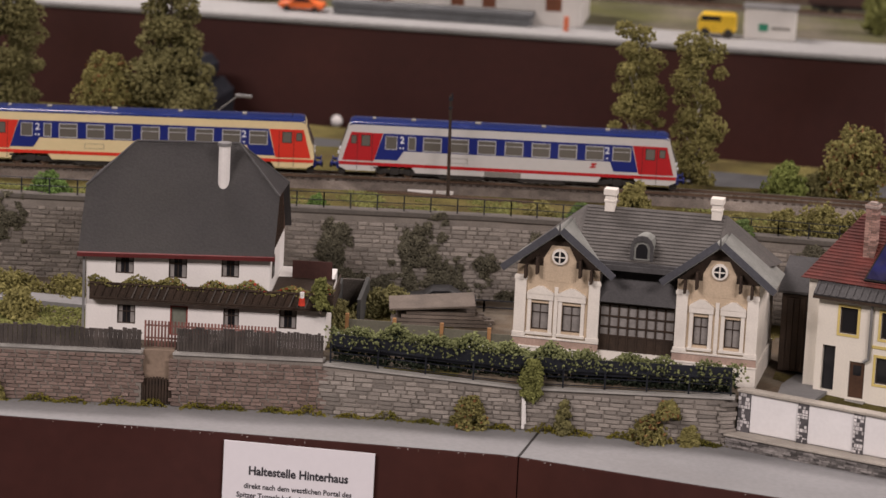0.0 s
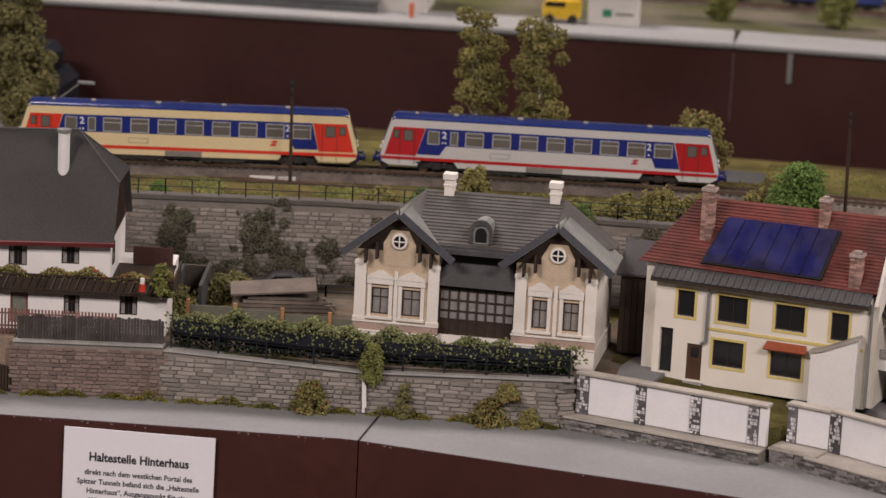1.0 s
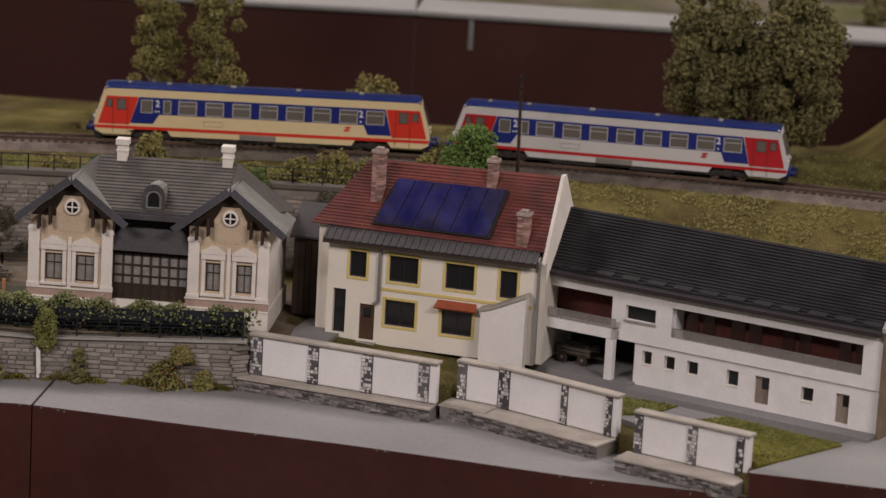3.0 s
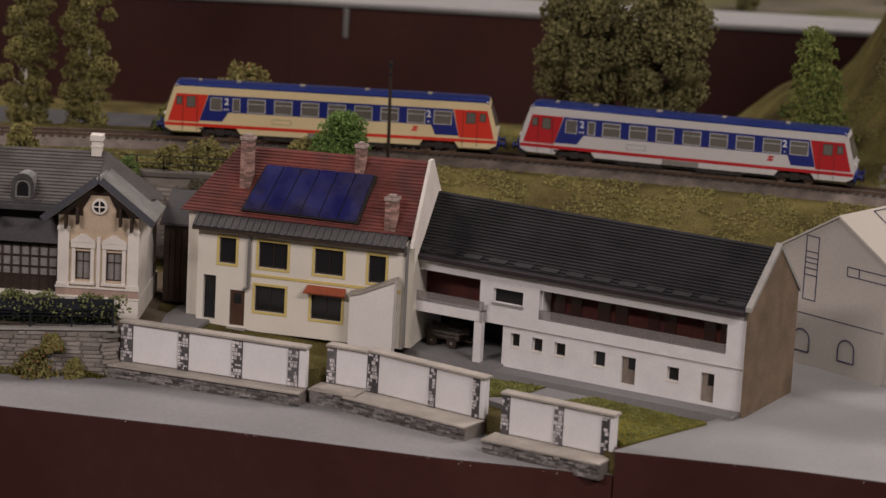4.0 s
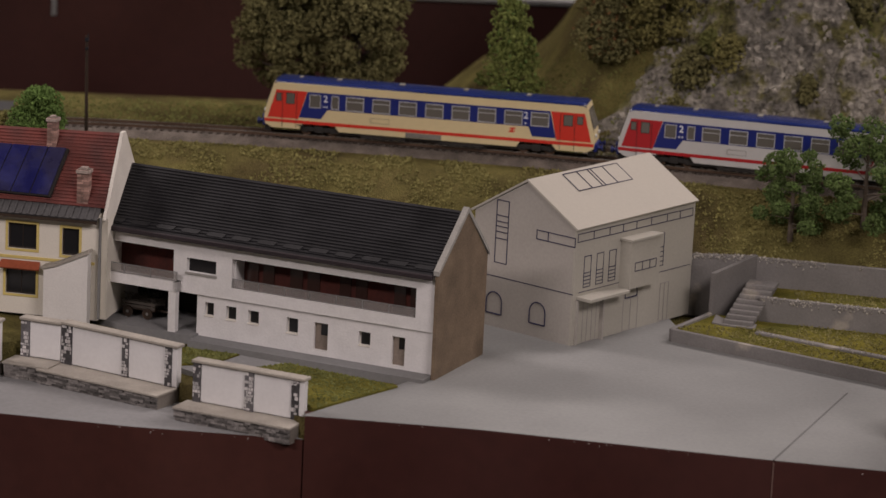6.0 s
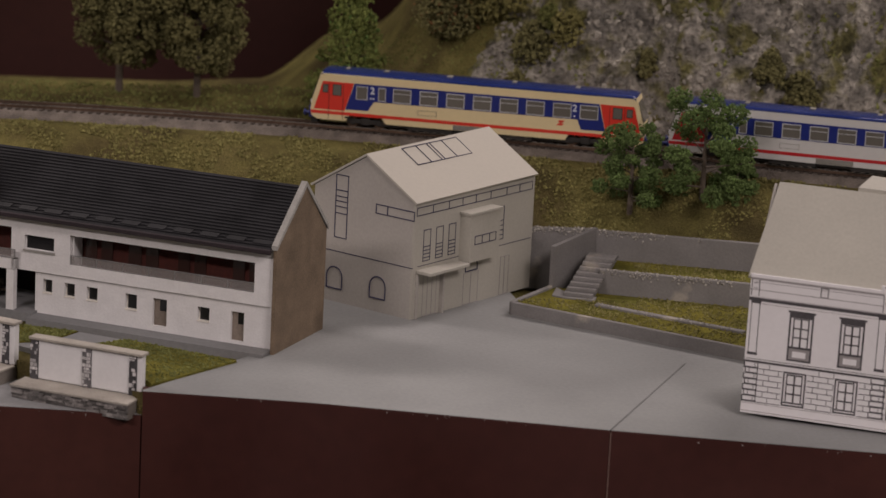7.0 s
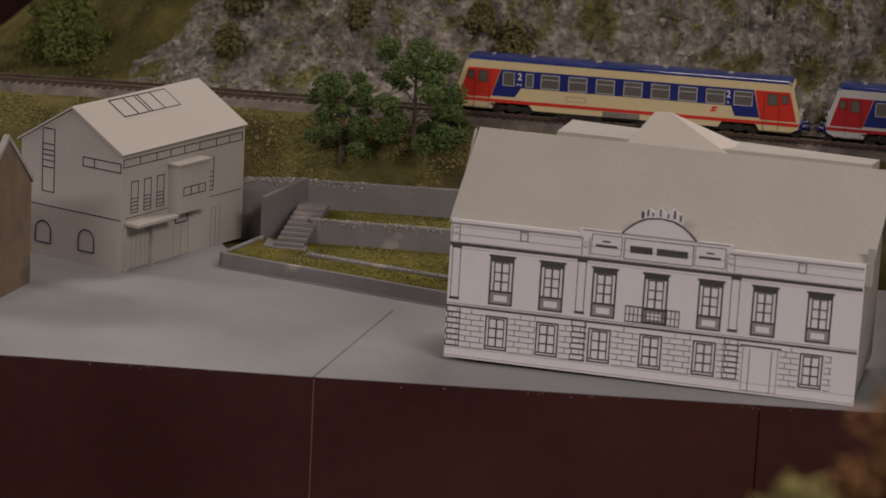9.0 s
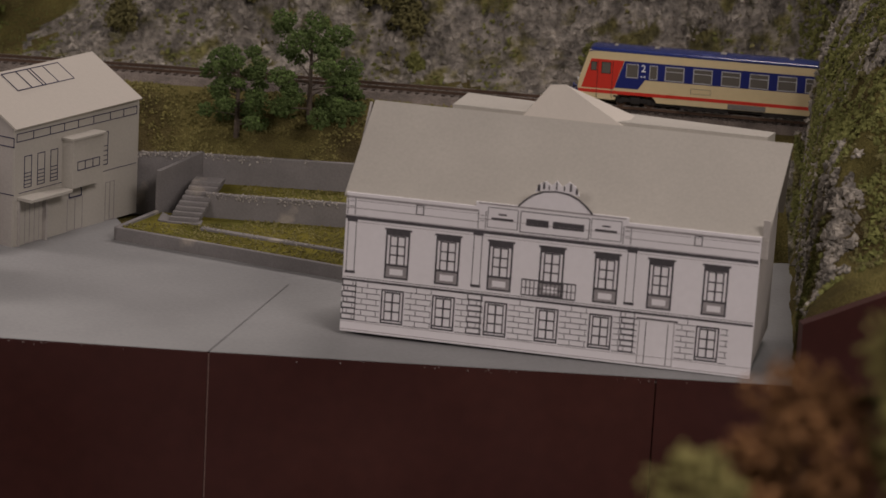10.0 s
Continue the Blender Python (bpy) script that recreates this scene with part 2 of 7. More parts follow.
def sheet(name, xs, ys_of, zf, material, label="", kind="structure", skirt=None):
    """A sheet over the plan: rows of points at each x between the lines that ys_of gives."""
    bm = bmesh.new()
    rows = []
    for x in xs:
        rows.append([bm.verts.new((x, y, zf(x, y))) for y in ys_of(x)])
        if skirt is not None:
            rows[-1][0].co.z = skirt
    for a, b in zip(rows, rows[1:]):
        for i in range(len(a) - 1):
            bm.faces.new((a[i], b[i], b[i + 1], a[i + 1]))
    ob = part(name, bm, material, smooth=True)
    return tagged(ob, label, name.split("_")[0], kind=kind)


def steps_between(a, b, n):
    return [a + (b - a) * i / n for i in range(n + 1)]


def ground_rows(x):
    f = line_at(WALL_FOOT, x) + 0.006 if x < 0.14 else line_at(EDGE, x) + 0.002
    w = line_at(BACK_WALL, x)
    return [f - 0.0006] + steps_between(f, w + 0.003, 50) + steps_between(w + 0.0042, 3.2, 130)


ground = sheet("ground", steps_between(-1.5, 0.38, 170) + steps_between(0.384, 1.3, 230) + [1.4, 1.5], ground_rows, ground_z, SLOPE, "olive flocked embankment and yards of the model landscape", skirt=-0.02)
# rock faces of the hill get the cast rock
ground.data.materials.append(ROCK)
ground.data.materials.append(EARTH)
for p in ground.data.polygons:
    c = p.center
    d = c.y - track_y(c.x)
    if c.x > 0.33 and d > 0.035 and (p.normal.z < 0.86 or noise.noise((c.x * 14, c.y * 14, 2)) > -0.1) and c.x - d + 0.03 * noise.noise((c.x * 20, c.y * 20, 6)) > 0.315:
        p.material_index = 1
    elif c.x > 0.99:
        p.material_index = 1 if p.normal.z < 0.75 or noise.noise((c.x * 14, c.y * 14, c.z * 14)) > 0.1 else 0
    elif c.y < line_at(BACK_WALL, c.x) + 0.02 and c.x < -0.2:
        p.material_index = 2 if noise.noise((c.x * 12, c.y * 12, 7)) > -0.2 else 0

street_x = steps_between(-1.5, 0.15, 120)
street = sheet("street", street_x, lambda x: steps_between(line_at(EDGE, x), line_at(WALL_FOOT, x) + 0.012, 4), lambda x, y: -0.018, STREET, "grey painted model street along the board's edge")


def plaza_back(x):
    return line_at([(0.15, 2.136), (0.24, 2.25), (0.25, 2.44), (0.447, 2.478), (0.4485, 2.381), (0.604, 2.269), (0.66, 2.232), (0.665, 2.33), (1.04, 2.32)], x)


plaza = sheet("pavement", steps_between(0.15, 1.04, 60), lambda x: steps_between(line_at(EDGE, x), plaza_back(x), 10), lambda x, y: 0.0, PLAZA, "grey painted open square with a sheen painted as paler patches")


def fascia(xa, xb, top_z):
    bm = bmesh.new()
    xs = [xa] + [x for x, _ in EDGE if xa < x < xb] + [xb]
    rows = []
    for x in xs:
        y = line_at(EDGE, x)
        rows.append([bm.verts.new(p) for p in ((x, y - 0.001, top_z), (x, y - 0.001, -0.75), (x, y + 0.014, -0.75), (x, y + 0.014, top_z))])
    for a, b in zip(rows, rows[1:]):
        for i in range(4):
            bm.faces.new((a[i], a[(i + 1) % 4], b[(i + 1) % 4], b[i]))
    bm.faces.new(list(reversed(rows[0])))
    bm.faces.new(rows[-1])
    bmesh.ops.recalc_face_normals(bm, faces=bm.faces)
    ob = part("trim", bm, FASCIA)
    return tagged(ob, "brown-red painted front board of the layout", "board", "front boards", "structure")


def raised_board():
    """The front board that climbs with the tunnel hill."""
    bm = extrude_outline([(0.889, 0.0002), (0.889, 0.050), (0.908, 0.058), (0.949, 0.076), (1.0, 0.098), (1.45, 0.30), (1.45, 0.0002)], 1, 1.955, 1.965)
    for v in bm.verts:
        v.co.y += line_at(EDGE, v.co.x) - 1.972
    tagged(part("trim", bm, FASCIA), "brown-red painted front board of the layout", "board", "front boards", "structure")


raised_board()
for xa, xb, tz in ((-1.5, -0.3865, -0.0184), (-0.3855, 0.1495, -0.0184), (0.1505, 0.4835, -0.0004), (0.4845, 0.795, -0.0004), (0.796, 1.45, -0.0004)):
    fascia(xa, xb, tz)


# the hall: floor, far wall, and the neighbouring layout across the aisle
hall_floor = tagged(part("floor", boxes((-8, 8, -6, 9, -1.05, -1.0)), mat("dark_hall_floor", (0.05, 0.045, 0.04), 0.6, scale=3, fine=60)), "dark floor of the exhibition hall", "floor", kind="structure")
HALLWALL = mat("pale_hall_wall", (0.5, 0.48, 0.45), 0.9, scale=2, fine=40)
for nm, r in (("wall_north", (-8, 8, 9, 9.1, -1, 2.6)), ("wall_south", (-8, 8, -6.1, -6, -1, 2.6)), ("wall_west", (-8.1, -8, -6, 9, -1, 2.6)), ("wall_east", (8, 8.1, -6, 9, -1, 2.6))):
    tagged(part(nm, boxes(r), HALLWALL), "plain pale wall of the hall", "wall", kind="structure")
tagged(part("ceiling", boxes((-8.1, 8.1, -6.1, 9.1, 2.6, 2.7)), mat("hall_ceiling", (0.6, 0.59, 0.57), 0.9, scale=2, fine=40)), "plain pale ceiling of the hall", "ceiling", kind="structure")


# ---------------------------------------------------------------- track
def swept(name, offsets, material, parent, x0=-1.5, x1=1.25, n=150):
    """A bar of constant section (y, z offsets) along the line."""
    bm = bmesh.new()
    rows = []
    for x in steps_between(x0, x1, n):
        a = math.radians(track_turn(x))
        rows.append([bm.verts.new((x - math.sin(a) * oy, track_y(x) + math.cos(a) * oy, RAIL_Z + oz)) for oy, oz in offsets])
    k = len(offsets)
    for a, b in zip(rows, rows[1:]):
        for i in range(k):
            bm.faces.new((a[i], a[(i + 1) % k], b[(i + 1) % k], b[i]))
    bmesh.ops.recalc_face_normals(bm, faces=bm.faces)
    return part(name, bm, material, parent)


railway = thing("railway_track", pose(0, 0, 0), "single model railway track on brown ballast", "track")
swept("ballast_bed", [(-0.030, -0.010), (-0.019, -0.0035), (0.019, -0.0035), (0.030, -0.010)], BALLAST, railway)
for s in (-1, 1):
    o = s * 0.0087
    swept("rail", [(o - 0.0006, 0), (o - 0.0004, -0.0025), (o + 0.0004, -0.0025), (o + 0.0006, 0)], RAIL, railway)
    swept("rail_head", [(o - 0.0005, 0.0003), (o - 0.0005, 0), (o + 0.0005, 0), (o + 0.0005, 0.0003)], RAILTOP, railway)
me = bpy.data.meshes.new("sleeper")
bm = boxes((-0.0015, 0.0015, -0.015, 0.015, -0.0042, -0.0024))
bm.to_mesh(me)
bm.free()
me.materials.append(SLEEPER)
x = -1.0
while x < 1.05:
    ob = new("sleeper", me)
    ob.parent = railway
    ob.matrix_local = pose(x, track_y(x), RAIL_Z, 0, 0, track_turn(x))
    x += 0.0072


# ---------------------------------------------------------------- the two railcars (sizes in mm, origin over the rails at the middle)
def mb(*rows, bevel=0.0):
    return boxes(*[tuple(v / 1000 for v in r) for r in rows], bevel=bevel / 1000)


def plate(points, y0, y1):
    """A thin upright plate: an outline in x, z (mm), from y0 to y1 (mm)."""
    return extrude_outline([(a / 1000, b / 1000) for a, b in points], 1, y0 / 1000, y1 / 1000)


def frame_of(x0, x1, z0, z1, w, y0, y1):
    return mb((x0, x0 + w, y0, y1, z0, z1), (x1 - w, x1, y0, y1, z0, z1), (x0 + w, x1 - w, y0, y1, z0, z0 + w), (x0 + w, x1 - w, y0, y1, z1 - w, z1))


def letters(text, size, material, parent, x, y, z, name="lettering", squeeze=1.0, bold=0.0):
    """Upright lettering in the built-in font on a face that looks towards -y."""
    cu = bpy.data.curves.new(name, "FONT")
    cu.body, cu.size, cu.extrude, cu.align_x, cu.align_y = text, size, 0.00012, "CENTER", "CENTER"
    cu.resolution_u, cu.offset = 2, bold
    ob = new(name, cu)
    ob.data.materials.append(material)
    dg = bpy.context.evaluated_depsgraph_get()
    me = bpy.data.meshes.new_from_object(ob.evaluated_get(dg))
    bpy.data.objects.remove(ob)
    ob = new(name, me)
    ob.parent = parent
    ob.matrix_local = pose(x, y, z, 90, 0, 0) @ Matrix.Diagonal((squeeze, 1, 1, 1))
    return ob


CREAM_P = mat("cream_gloss_paint", (0.70, 0.58, 0.34), 0.35, var=0.03, scale=20, fine=200, bump=0.0, spec=0.5)
LIGHT_P = mat("light_grey_gloss_paint", (0.55, 0.54, 0.53), 0.35, var=0.03, scale=20, fine=200, bump=0.0, spec=0.5)
RED_P = mat("red_gloss_paint", (0.62, 0.035, 0.02), 0.35, var=0.04, scale=20, fine=200, bump=0.0, spec=0.5)
DEEPRED_P = mat("deep_red_gloss_paint", (0.42, 0.012, 0.018), 0.35, var=0.04, scale=20, fine=200, bump=0.0, spec=0.5)
BLUE_P = mat("blue_gloss_paint", (0.010, 0.020, 0.17), 0.35, var=0.05, scale=20, fine=200, bump=0.0, spec=0.5)
ROOF_P = mat("blue_roof_paint", (0.016, 0.028, 0.13), 0.2, var=0.08, scale=25, fine=200, bump=0.05, spec=0.6)
FRAME_P = mat("pale_window_frame", (0.55, 0.56, 0.58), 0.35, metal=0.4, var=0.05)
UNDER = mat("dark_underframe", (0.025, 0.022, 0.02), 0.7, var=0.3)
VENT = mat("grey_vent_grille", (0.20, 0.19, 0.17), 0.6, var=0.15)
WHITE_P = mat("white_print", (0.72, 0.74, 0.78), 0.5, var=0.03, bump=0.0)
PANE = glass("tinted_train_glass", (0.13, 0.12, 0.105), 0.12)
SEATS = mat("brown_interior", (0.20, 0.13, 0.09), 0.8, var=0.3, scale=90)
BIG_WINDOWS = [73.5, 97.3, 121.0, 144.8, 168.3, 191.6, 215.2, 238.7]


def railcar(paint, red, label):
    car = thing("railcar", pose(0, 0, RAIL_Z), label, "railcar", "coupled railcars")
    h = -148.0
    side = [(1, 9), (0, 15), (1.5, 24), (8.6, 47.6), (287.4, 47.6), (294.5, 24), (296, 15), (295, 9), (289, 6), (262, 6), (257, 12.5), (231, 12.5), (227, 6), (68, 6), (63, 12.5), (36, 12.5), (32, 6), (7, 6)]
    body = part("body", plate([(x + h, z) for x, z in side], -15.5, 15.5), paint, car)
    # the roof: a low vault that runs from end to end
    roof = bmesh.new()
    prof = [(-15.75, 46.9), (-15.4, 48.3), (-13, 49.2), (-6, 49.9), (0, 50.1), (6, 49.9), (13, 49.2), (15.4, 48.3), (15.75, 46.9)]
    rows = [[roof.verts.new(((x + h) / 1000, y / 1000, (z - d) / 1000)) for y, z in prof] for x, d in ((8.6, 1.2), (12, 0), (284, 0), (287.4, 1.2))]
    for a, b in zip(rows, rows[1:]):
        for i in range(len(prof) - 1):
            roof.faces.new((a[i], b[i], b[i + 1], a[i + 1]))
    roof.faces.new(rows[0])
    roof.faces.new(list(reversed(rows[-1])))
    bmesh.ops.recalc_face_normals(roof, faces=roof.faces)
    roof = part("roof", roof, ROOF_P, car, smooth=True)
    for x0, x1 in ((28, 31), (62, 66), (118, 123), (176, 180), (232, 236)):
        part("roof_vent", mb((x0 + h, x1 + h, -4, 4, 49.8, 50.9), bevel=0.3), VENT, roof)
    aerial = bmesh.new()
    cyl(aerial, ((276 + h) / 1000, 0, 0.050), ((276 + h) / 1000, 0, 0.0555), 0.0004, 0.0003, 5)
    part("aerial", aerial, UNDER, roof)
    for s in (-1, 1):
        y0, y1 = sorted((s * 15.3, s * 15.8))
        y2, y3 = sorted((s * 15.3, s * 16.05))
        y4, y5 = sorted((s * 15.3, s * 16.0))

        def on(name, pts, material, a=y0, b=y1, parent=body):
            return part(name, plate([(x + h, z) for x, z in pts], a, b), material, parent)

        on("blue_band", [(57, 25), (237, 25), (240.5, 16.5), (261.5, 16.5), (255.5, 40), (39, 40), (31.5, 16.5), (51.5, 16.5)], BLUE_P)
        on("red_end", [(3.2, 15), (30.8, 15), (38.4, 40), (10.5, 40)], red)
        on("red_end", [(262.2, 15), (292.8, 15), (286, 40), (256.4, 40)], red)
        on("red_stripe", [(1.0, 11), (295, 11), (295.3, 13.8), (0.6, 13.8)], red)
        on("grille", [(128, 6.3), (160, 6.3), (160, 10.6), (128, 10.6)], VENT)
        for x0, x1, z0, z1, w in [(10.5, 15.5, 30, 37.5, 0.5), (19.5, 27.5, 28, 38, 0.5), (40.5, 51, 26, 38, 0.7), (60.3, 67.3, 26, 38, 0.7), (267.5, 276, 28, 38, 0.5), (279.5, 285, 30, 37.5, 0.5)] + [(x, x + 16.3, 25.6, 38.2, 0.8) for x in BIG_WINDOWS]:
            win = part("window", mb((x0 + h + w, x1 + h - w, y4, y5, z0 + w, z1 - w)), PANE, body)
            part("window_frame", frame_of(x0 + h, x1 + h, z0, z1, w, y2, y3), FRAME_P if w > 0.6 else UNDER, win)
            if w == 0.8:
                part("window_bar", mb((x0 + h + w, x1 + h - w, y2, y3, z1 - 4.6, z1 - 4.0)), FRAME_P, win)
                part("seat_back", mb((x0 + h + 2, x0 + h + 6, y4 - 0.02 * s, y5 + 0.015 * s, z0 + 1, z0 + 6.5), (x0 + h + 10, x0 + h + 14, y4 - 0.02 * s, y5 + 0.015 * s, z0 + 1, z0 + 6.0)), SEATS, win)
        for x in (16.2, 277.6, 29.0, 264.8):
            on("door_joint", [(x, 7), (x + 0.35, 7), (x + 0.35, 39), (x, 39)], UNDER, y4, y5)
        hatch = frame_of(96 + h, 113 + h, 16.5, 21, 0.3, y0, y1)
        part("hatch", hatch, VENT, body)
        # two slanted strokes stand for the operator's sign
        on("sign_stroke", [(219, 18.6), (224, 18.6), (225.5, 20.2), (220.5, 20.2)], red)
        on("sign_stroke", [(220, 21.4), (225, 21.4), (226, 23.0), (221.5, 23.0)], red)
        on("sign_stroke", [(221.2, 20.2), (222.8, 20.2), (224, 21.4), (222.4, 21.4)], red)
        on("handrail", [(31, 8.5), (36, 8.5), (36, 10), (31, 10)], UNDER)
    for x in (55.2, 234.3):
        letters("2", 0.0085, WHITE_P, car, (x + h) / 1000, -0.01590, 0.0345, "class_number", bold=0.00015)
    for x in (53.7, 56.3, 234.3):
        part("pictogram", mb((x - 0.7 + h, x + 0.7 + h, -15.95, -15.6, 27, 28.4)), WHITE_P, car)
    # ends: windscreen, lamps, buffers and coupling
    for s in (-1, 1):
        c = 148 * s
        wind = bmesh.new()
        quad = [((c - s * 1.0) / 1000, y, 0.027) for y in (-0.0135, 0.0135)] + [((c - s * 7.4) / 1000, y, 0.0435) for y in (0.012, -0.012)]
        quad = [(x + s * 0.0004, y, z) for x, y, z in quad]
        if s < 0:
            quad = list(reversed(quad))
        slab(wind, quad, 0.001)
        part("windscreen", wind, PANE, car)
        for y in (-10, 10):
            lamp = bmesh.new()
            cyl(lamp, ((c - s * 0.4) / 1000, y / 1000, 0.0205), ((c + s * 0.9) / 1000, y / 1000, 0.0205), 0.0016, 0.0016, 10)
            part("headlight", lamp, WHITE_P, car)
            buf = bmesh.new()
            cyl(buf, ((c - s * 2) / 1000, y / 1000, 0.0105), ((c + s * 5.5) / 1000, y / 1000, 0.0105), 0.0012, 0.0012, 8)
            cyl(buf, ((c + s * 5.5) / 1000, y / 1000, 0.0105), ((c + s * 6.5) / 1000, y / 1000, 0.0105), 0.0028, 0.0028, 10)
            part("buffer", buf, BLUE_P, car)
        part("buffer_beam", mb(*[(min(c - s * 1, c + s * 1.6), max(c - s * 1, c + s * 1.6), -13, 13, 6.5, 13.2)], bevel=0.5), BLUE_P, car)
        part("coupling", mb((min(c, c + s * 8), max(c, c + s * 8), -2, 2, 6, 9), (min(c + s * 6, c + s * 8), max(c + s * 6, c + s * 8), -3.5, 3.5, 5.5, 10)), UNDER, car)
        part("snow_plough", mb((min(c - s * 6, c), max(c - s * 6, c), -12, 12, 2, 6.2)), UNDER, car)
    part("underframe", mb((-84, 84, -13, 13, 3.5, 8), (-60, -20, -14, 14, 2.2, 6), (10, 50, -14, 14, 2.2, 6)), UNDER, car)
    for bx in (-98.5, 96.5):
        bogie = part("bogie", mb((bx - 17, bx + 17, -12.5, -10.5, 4, 8), (bx - 17, bx + 17, 10.5, 12.5, 4, 8), (bx - 4, bx + 4, -13.4, 13.4, 3, 9.5), (bx - 14, bx - 10, -13, 13, 3, 8), (bx + 10, bx + 14, -13, 13, 3, 8), bevel=0.4), UNDER, car)
        for wx in (-12, 12):
            for wy in (-9.2, 9.2):
                wheel = bmesh.new()
                cyl(wheel, ((bx + wx) / 1000, (wy - 1.2) / 1000, 0.0051), ((bx + wx) / 1000, (wy + 1.2) / 1000, 0.0051), 0.005, 0.005, 18)
                part("wheel", wheel, RAIL, bogie)
    return car


rc1 = railcar(CREAM_P, RED_P, "cream, blue and red model railcar with pale roof vents")
rc2 = railcar(LIGHT_P, DEEPRED_P, "light grey, blue and red model railcar coupled in front")


# ---------------------------------------------------------------- houses (sizes in mm in each house's own frame: x along the front, y inwards)
SLATE = mat("dark_slate_roof", (0.062, 0.060, 0.062), 0.75, var=0.2, scale=40, fine=500, bump=0.4, alt=(0.085, 0.083, 0.084), altpos=0.6)
SLATE_L = mat("weathered_zinc_roof", (0.21, 0.215, 0.20), 0.7, var=0.2, scale=40, fine=500, bump=0.3, alt=(0.25, 0.255, 0.24), altpos=0.62)
SLATE_M = mat("grey_shingle_strip", (0.095, 0.088, 0.083), 0.8, var=0.2, scale=60, fine=700, bump=0.4, rnd=0.12)
BLACKTILE = mat("black_ribbed_roof", (0.016, 0.0155, 0.018), 0.6, var=0.2, scale=40, fine=500, bump=0.2, rnd=0.1)
REDTILE = mat("red_tile_strip", (0.152, 0.040, 0.033), 0.8, var=0.25, scale=60, fine=800, bump=0.6, rnd=0.12, alt=(0.105, 0.036, 0.032), altpos=0.52)
FASCIA_R = mat("dark_red_eaves_board", (0.11, 0.02, 0.02), 0.6)
DARKWOOD = mat("dark_brown_wood", (0.04, 0.026, 0.018), 0.8, var=0.3, scale=80, fine=900, bump=0.5)
BROWNWOOD = mat("brown_timber_door", (0.07, 0.035, 0.02), 0.7, var=0.25, scale=80, fine=900)
GREYWOOD = mat("weathered_grey_wood", (0.095, 0.082, 0.072), 0.9, var=0.3, scale=60, fine=900, bump=0.5, rnd=0.25)
RAWWOOD = mat("pale_brown_end_board", (0.17, 0.125, 0.085), 0.85, var=0.22, scale=50, fine=700, bump=0.3)
BEIGE = mat("beige_brick_front", (0.52, 0.415, 0.30), 0.85, var=0.12, scale=60, fine=700, bump=0.3)
STUCCO = mat("pale_stucco_trim", (0.75, 0.71, 0.65), 0.85, var=0.07, scale=60, fine=700, bump=0.2)
OLDPINK = mat("old_rose_plinth", (0.40, 0.29, 0.24), 0.9, var=0.2, scale=60, fine=700)
YELLOWTRIM = mat("yellow_window_surround", (0.62, 0.50, 0.18), 0.8, var=0.08)
SOLAR = mat("dark_blue_solar_panel", (0.012, 0.013, 0.098), 0.3, var=0.2, scale=45, fine=400, bump=0.0, spec=0.5, alt=(0.020, 0.018, 0.062), altpos=0.56, altsoft=0.06)
PALEBRICK = mat("whitish_worn_brick", (0.36, 0.29, 0.26), 0.9, var=0.3, scale=160, fine=900)
BRICKRED = mat("red_brick_chimney_piece", (0.31, 0.19, 0.16), 0.9, var=0.3, fine=900, rnd=0.45)
BROWNPANE = glass("brown_tinted_glass", (0.045, 0.022, 0.018), 0.15)
DARKPANE = glass("dark_window_glass", (0.016, 0.016, 0.018), 0.12)
CURTAIN = mat("grey_curtain", (0.24, 0.225, 0.215), 0.9, var=0.15, scale=150)
METAL = mat("dull_grey_metal", (0.28, 0.28, 0.28), 0.5, metal=0.5, var=0.1)
REDROOM = mat("dark_red_interior", (0.075, 0.018, 0.013), 0.8, var=0.25, scale=60)
# Near-black: indoors, the darkness of the rooms is put into this colour.
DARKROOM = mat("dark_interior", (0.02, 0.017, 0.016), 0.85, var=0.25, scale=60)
INK = mat("dark_blue_ink", (0.025, 0.025, 0.07), 0.8, var=0.1, bump=0.0)
PRINT = mat("dark_grey_print", (0.075, 0.07, 0.075), 0.8, var=0.15, bump=0.0)
PRINT_L = mat("mid_grey_print", (0.32, 0.30, 0.30), 0.8, var=0.1, bump=0.0)
PAPER = mat("white_paper_front", (0.76, 0.74, 0.75), 0.8, var=0.03, scale=12, fine=200, bump=0.05)
CARD = mat("grey_cardboard", (0.42, 0.40, 0.352), 0.88, var=0.06, scale=15, fine=400, bump=0.12)
CARD_D = mat("grey_cardboard_wall", (0.40, 0.375, 0.345), 0.88, var=0.07, scale=15, fine=400, bump=0.12)


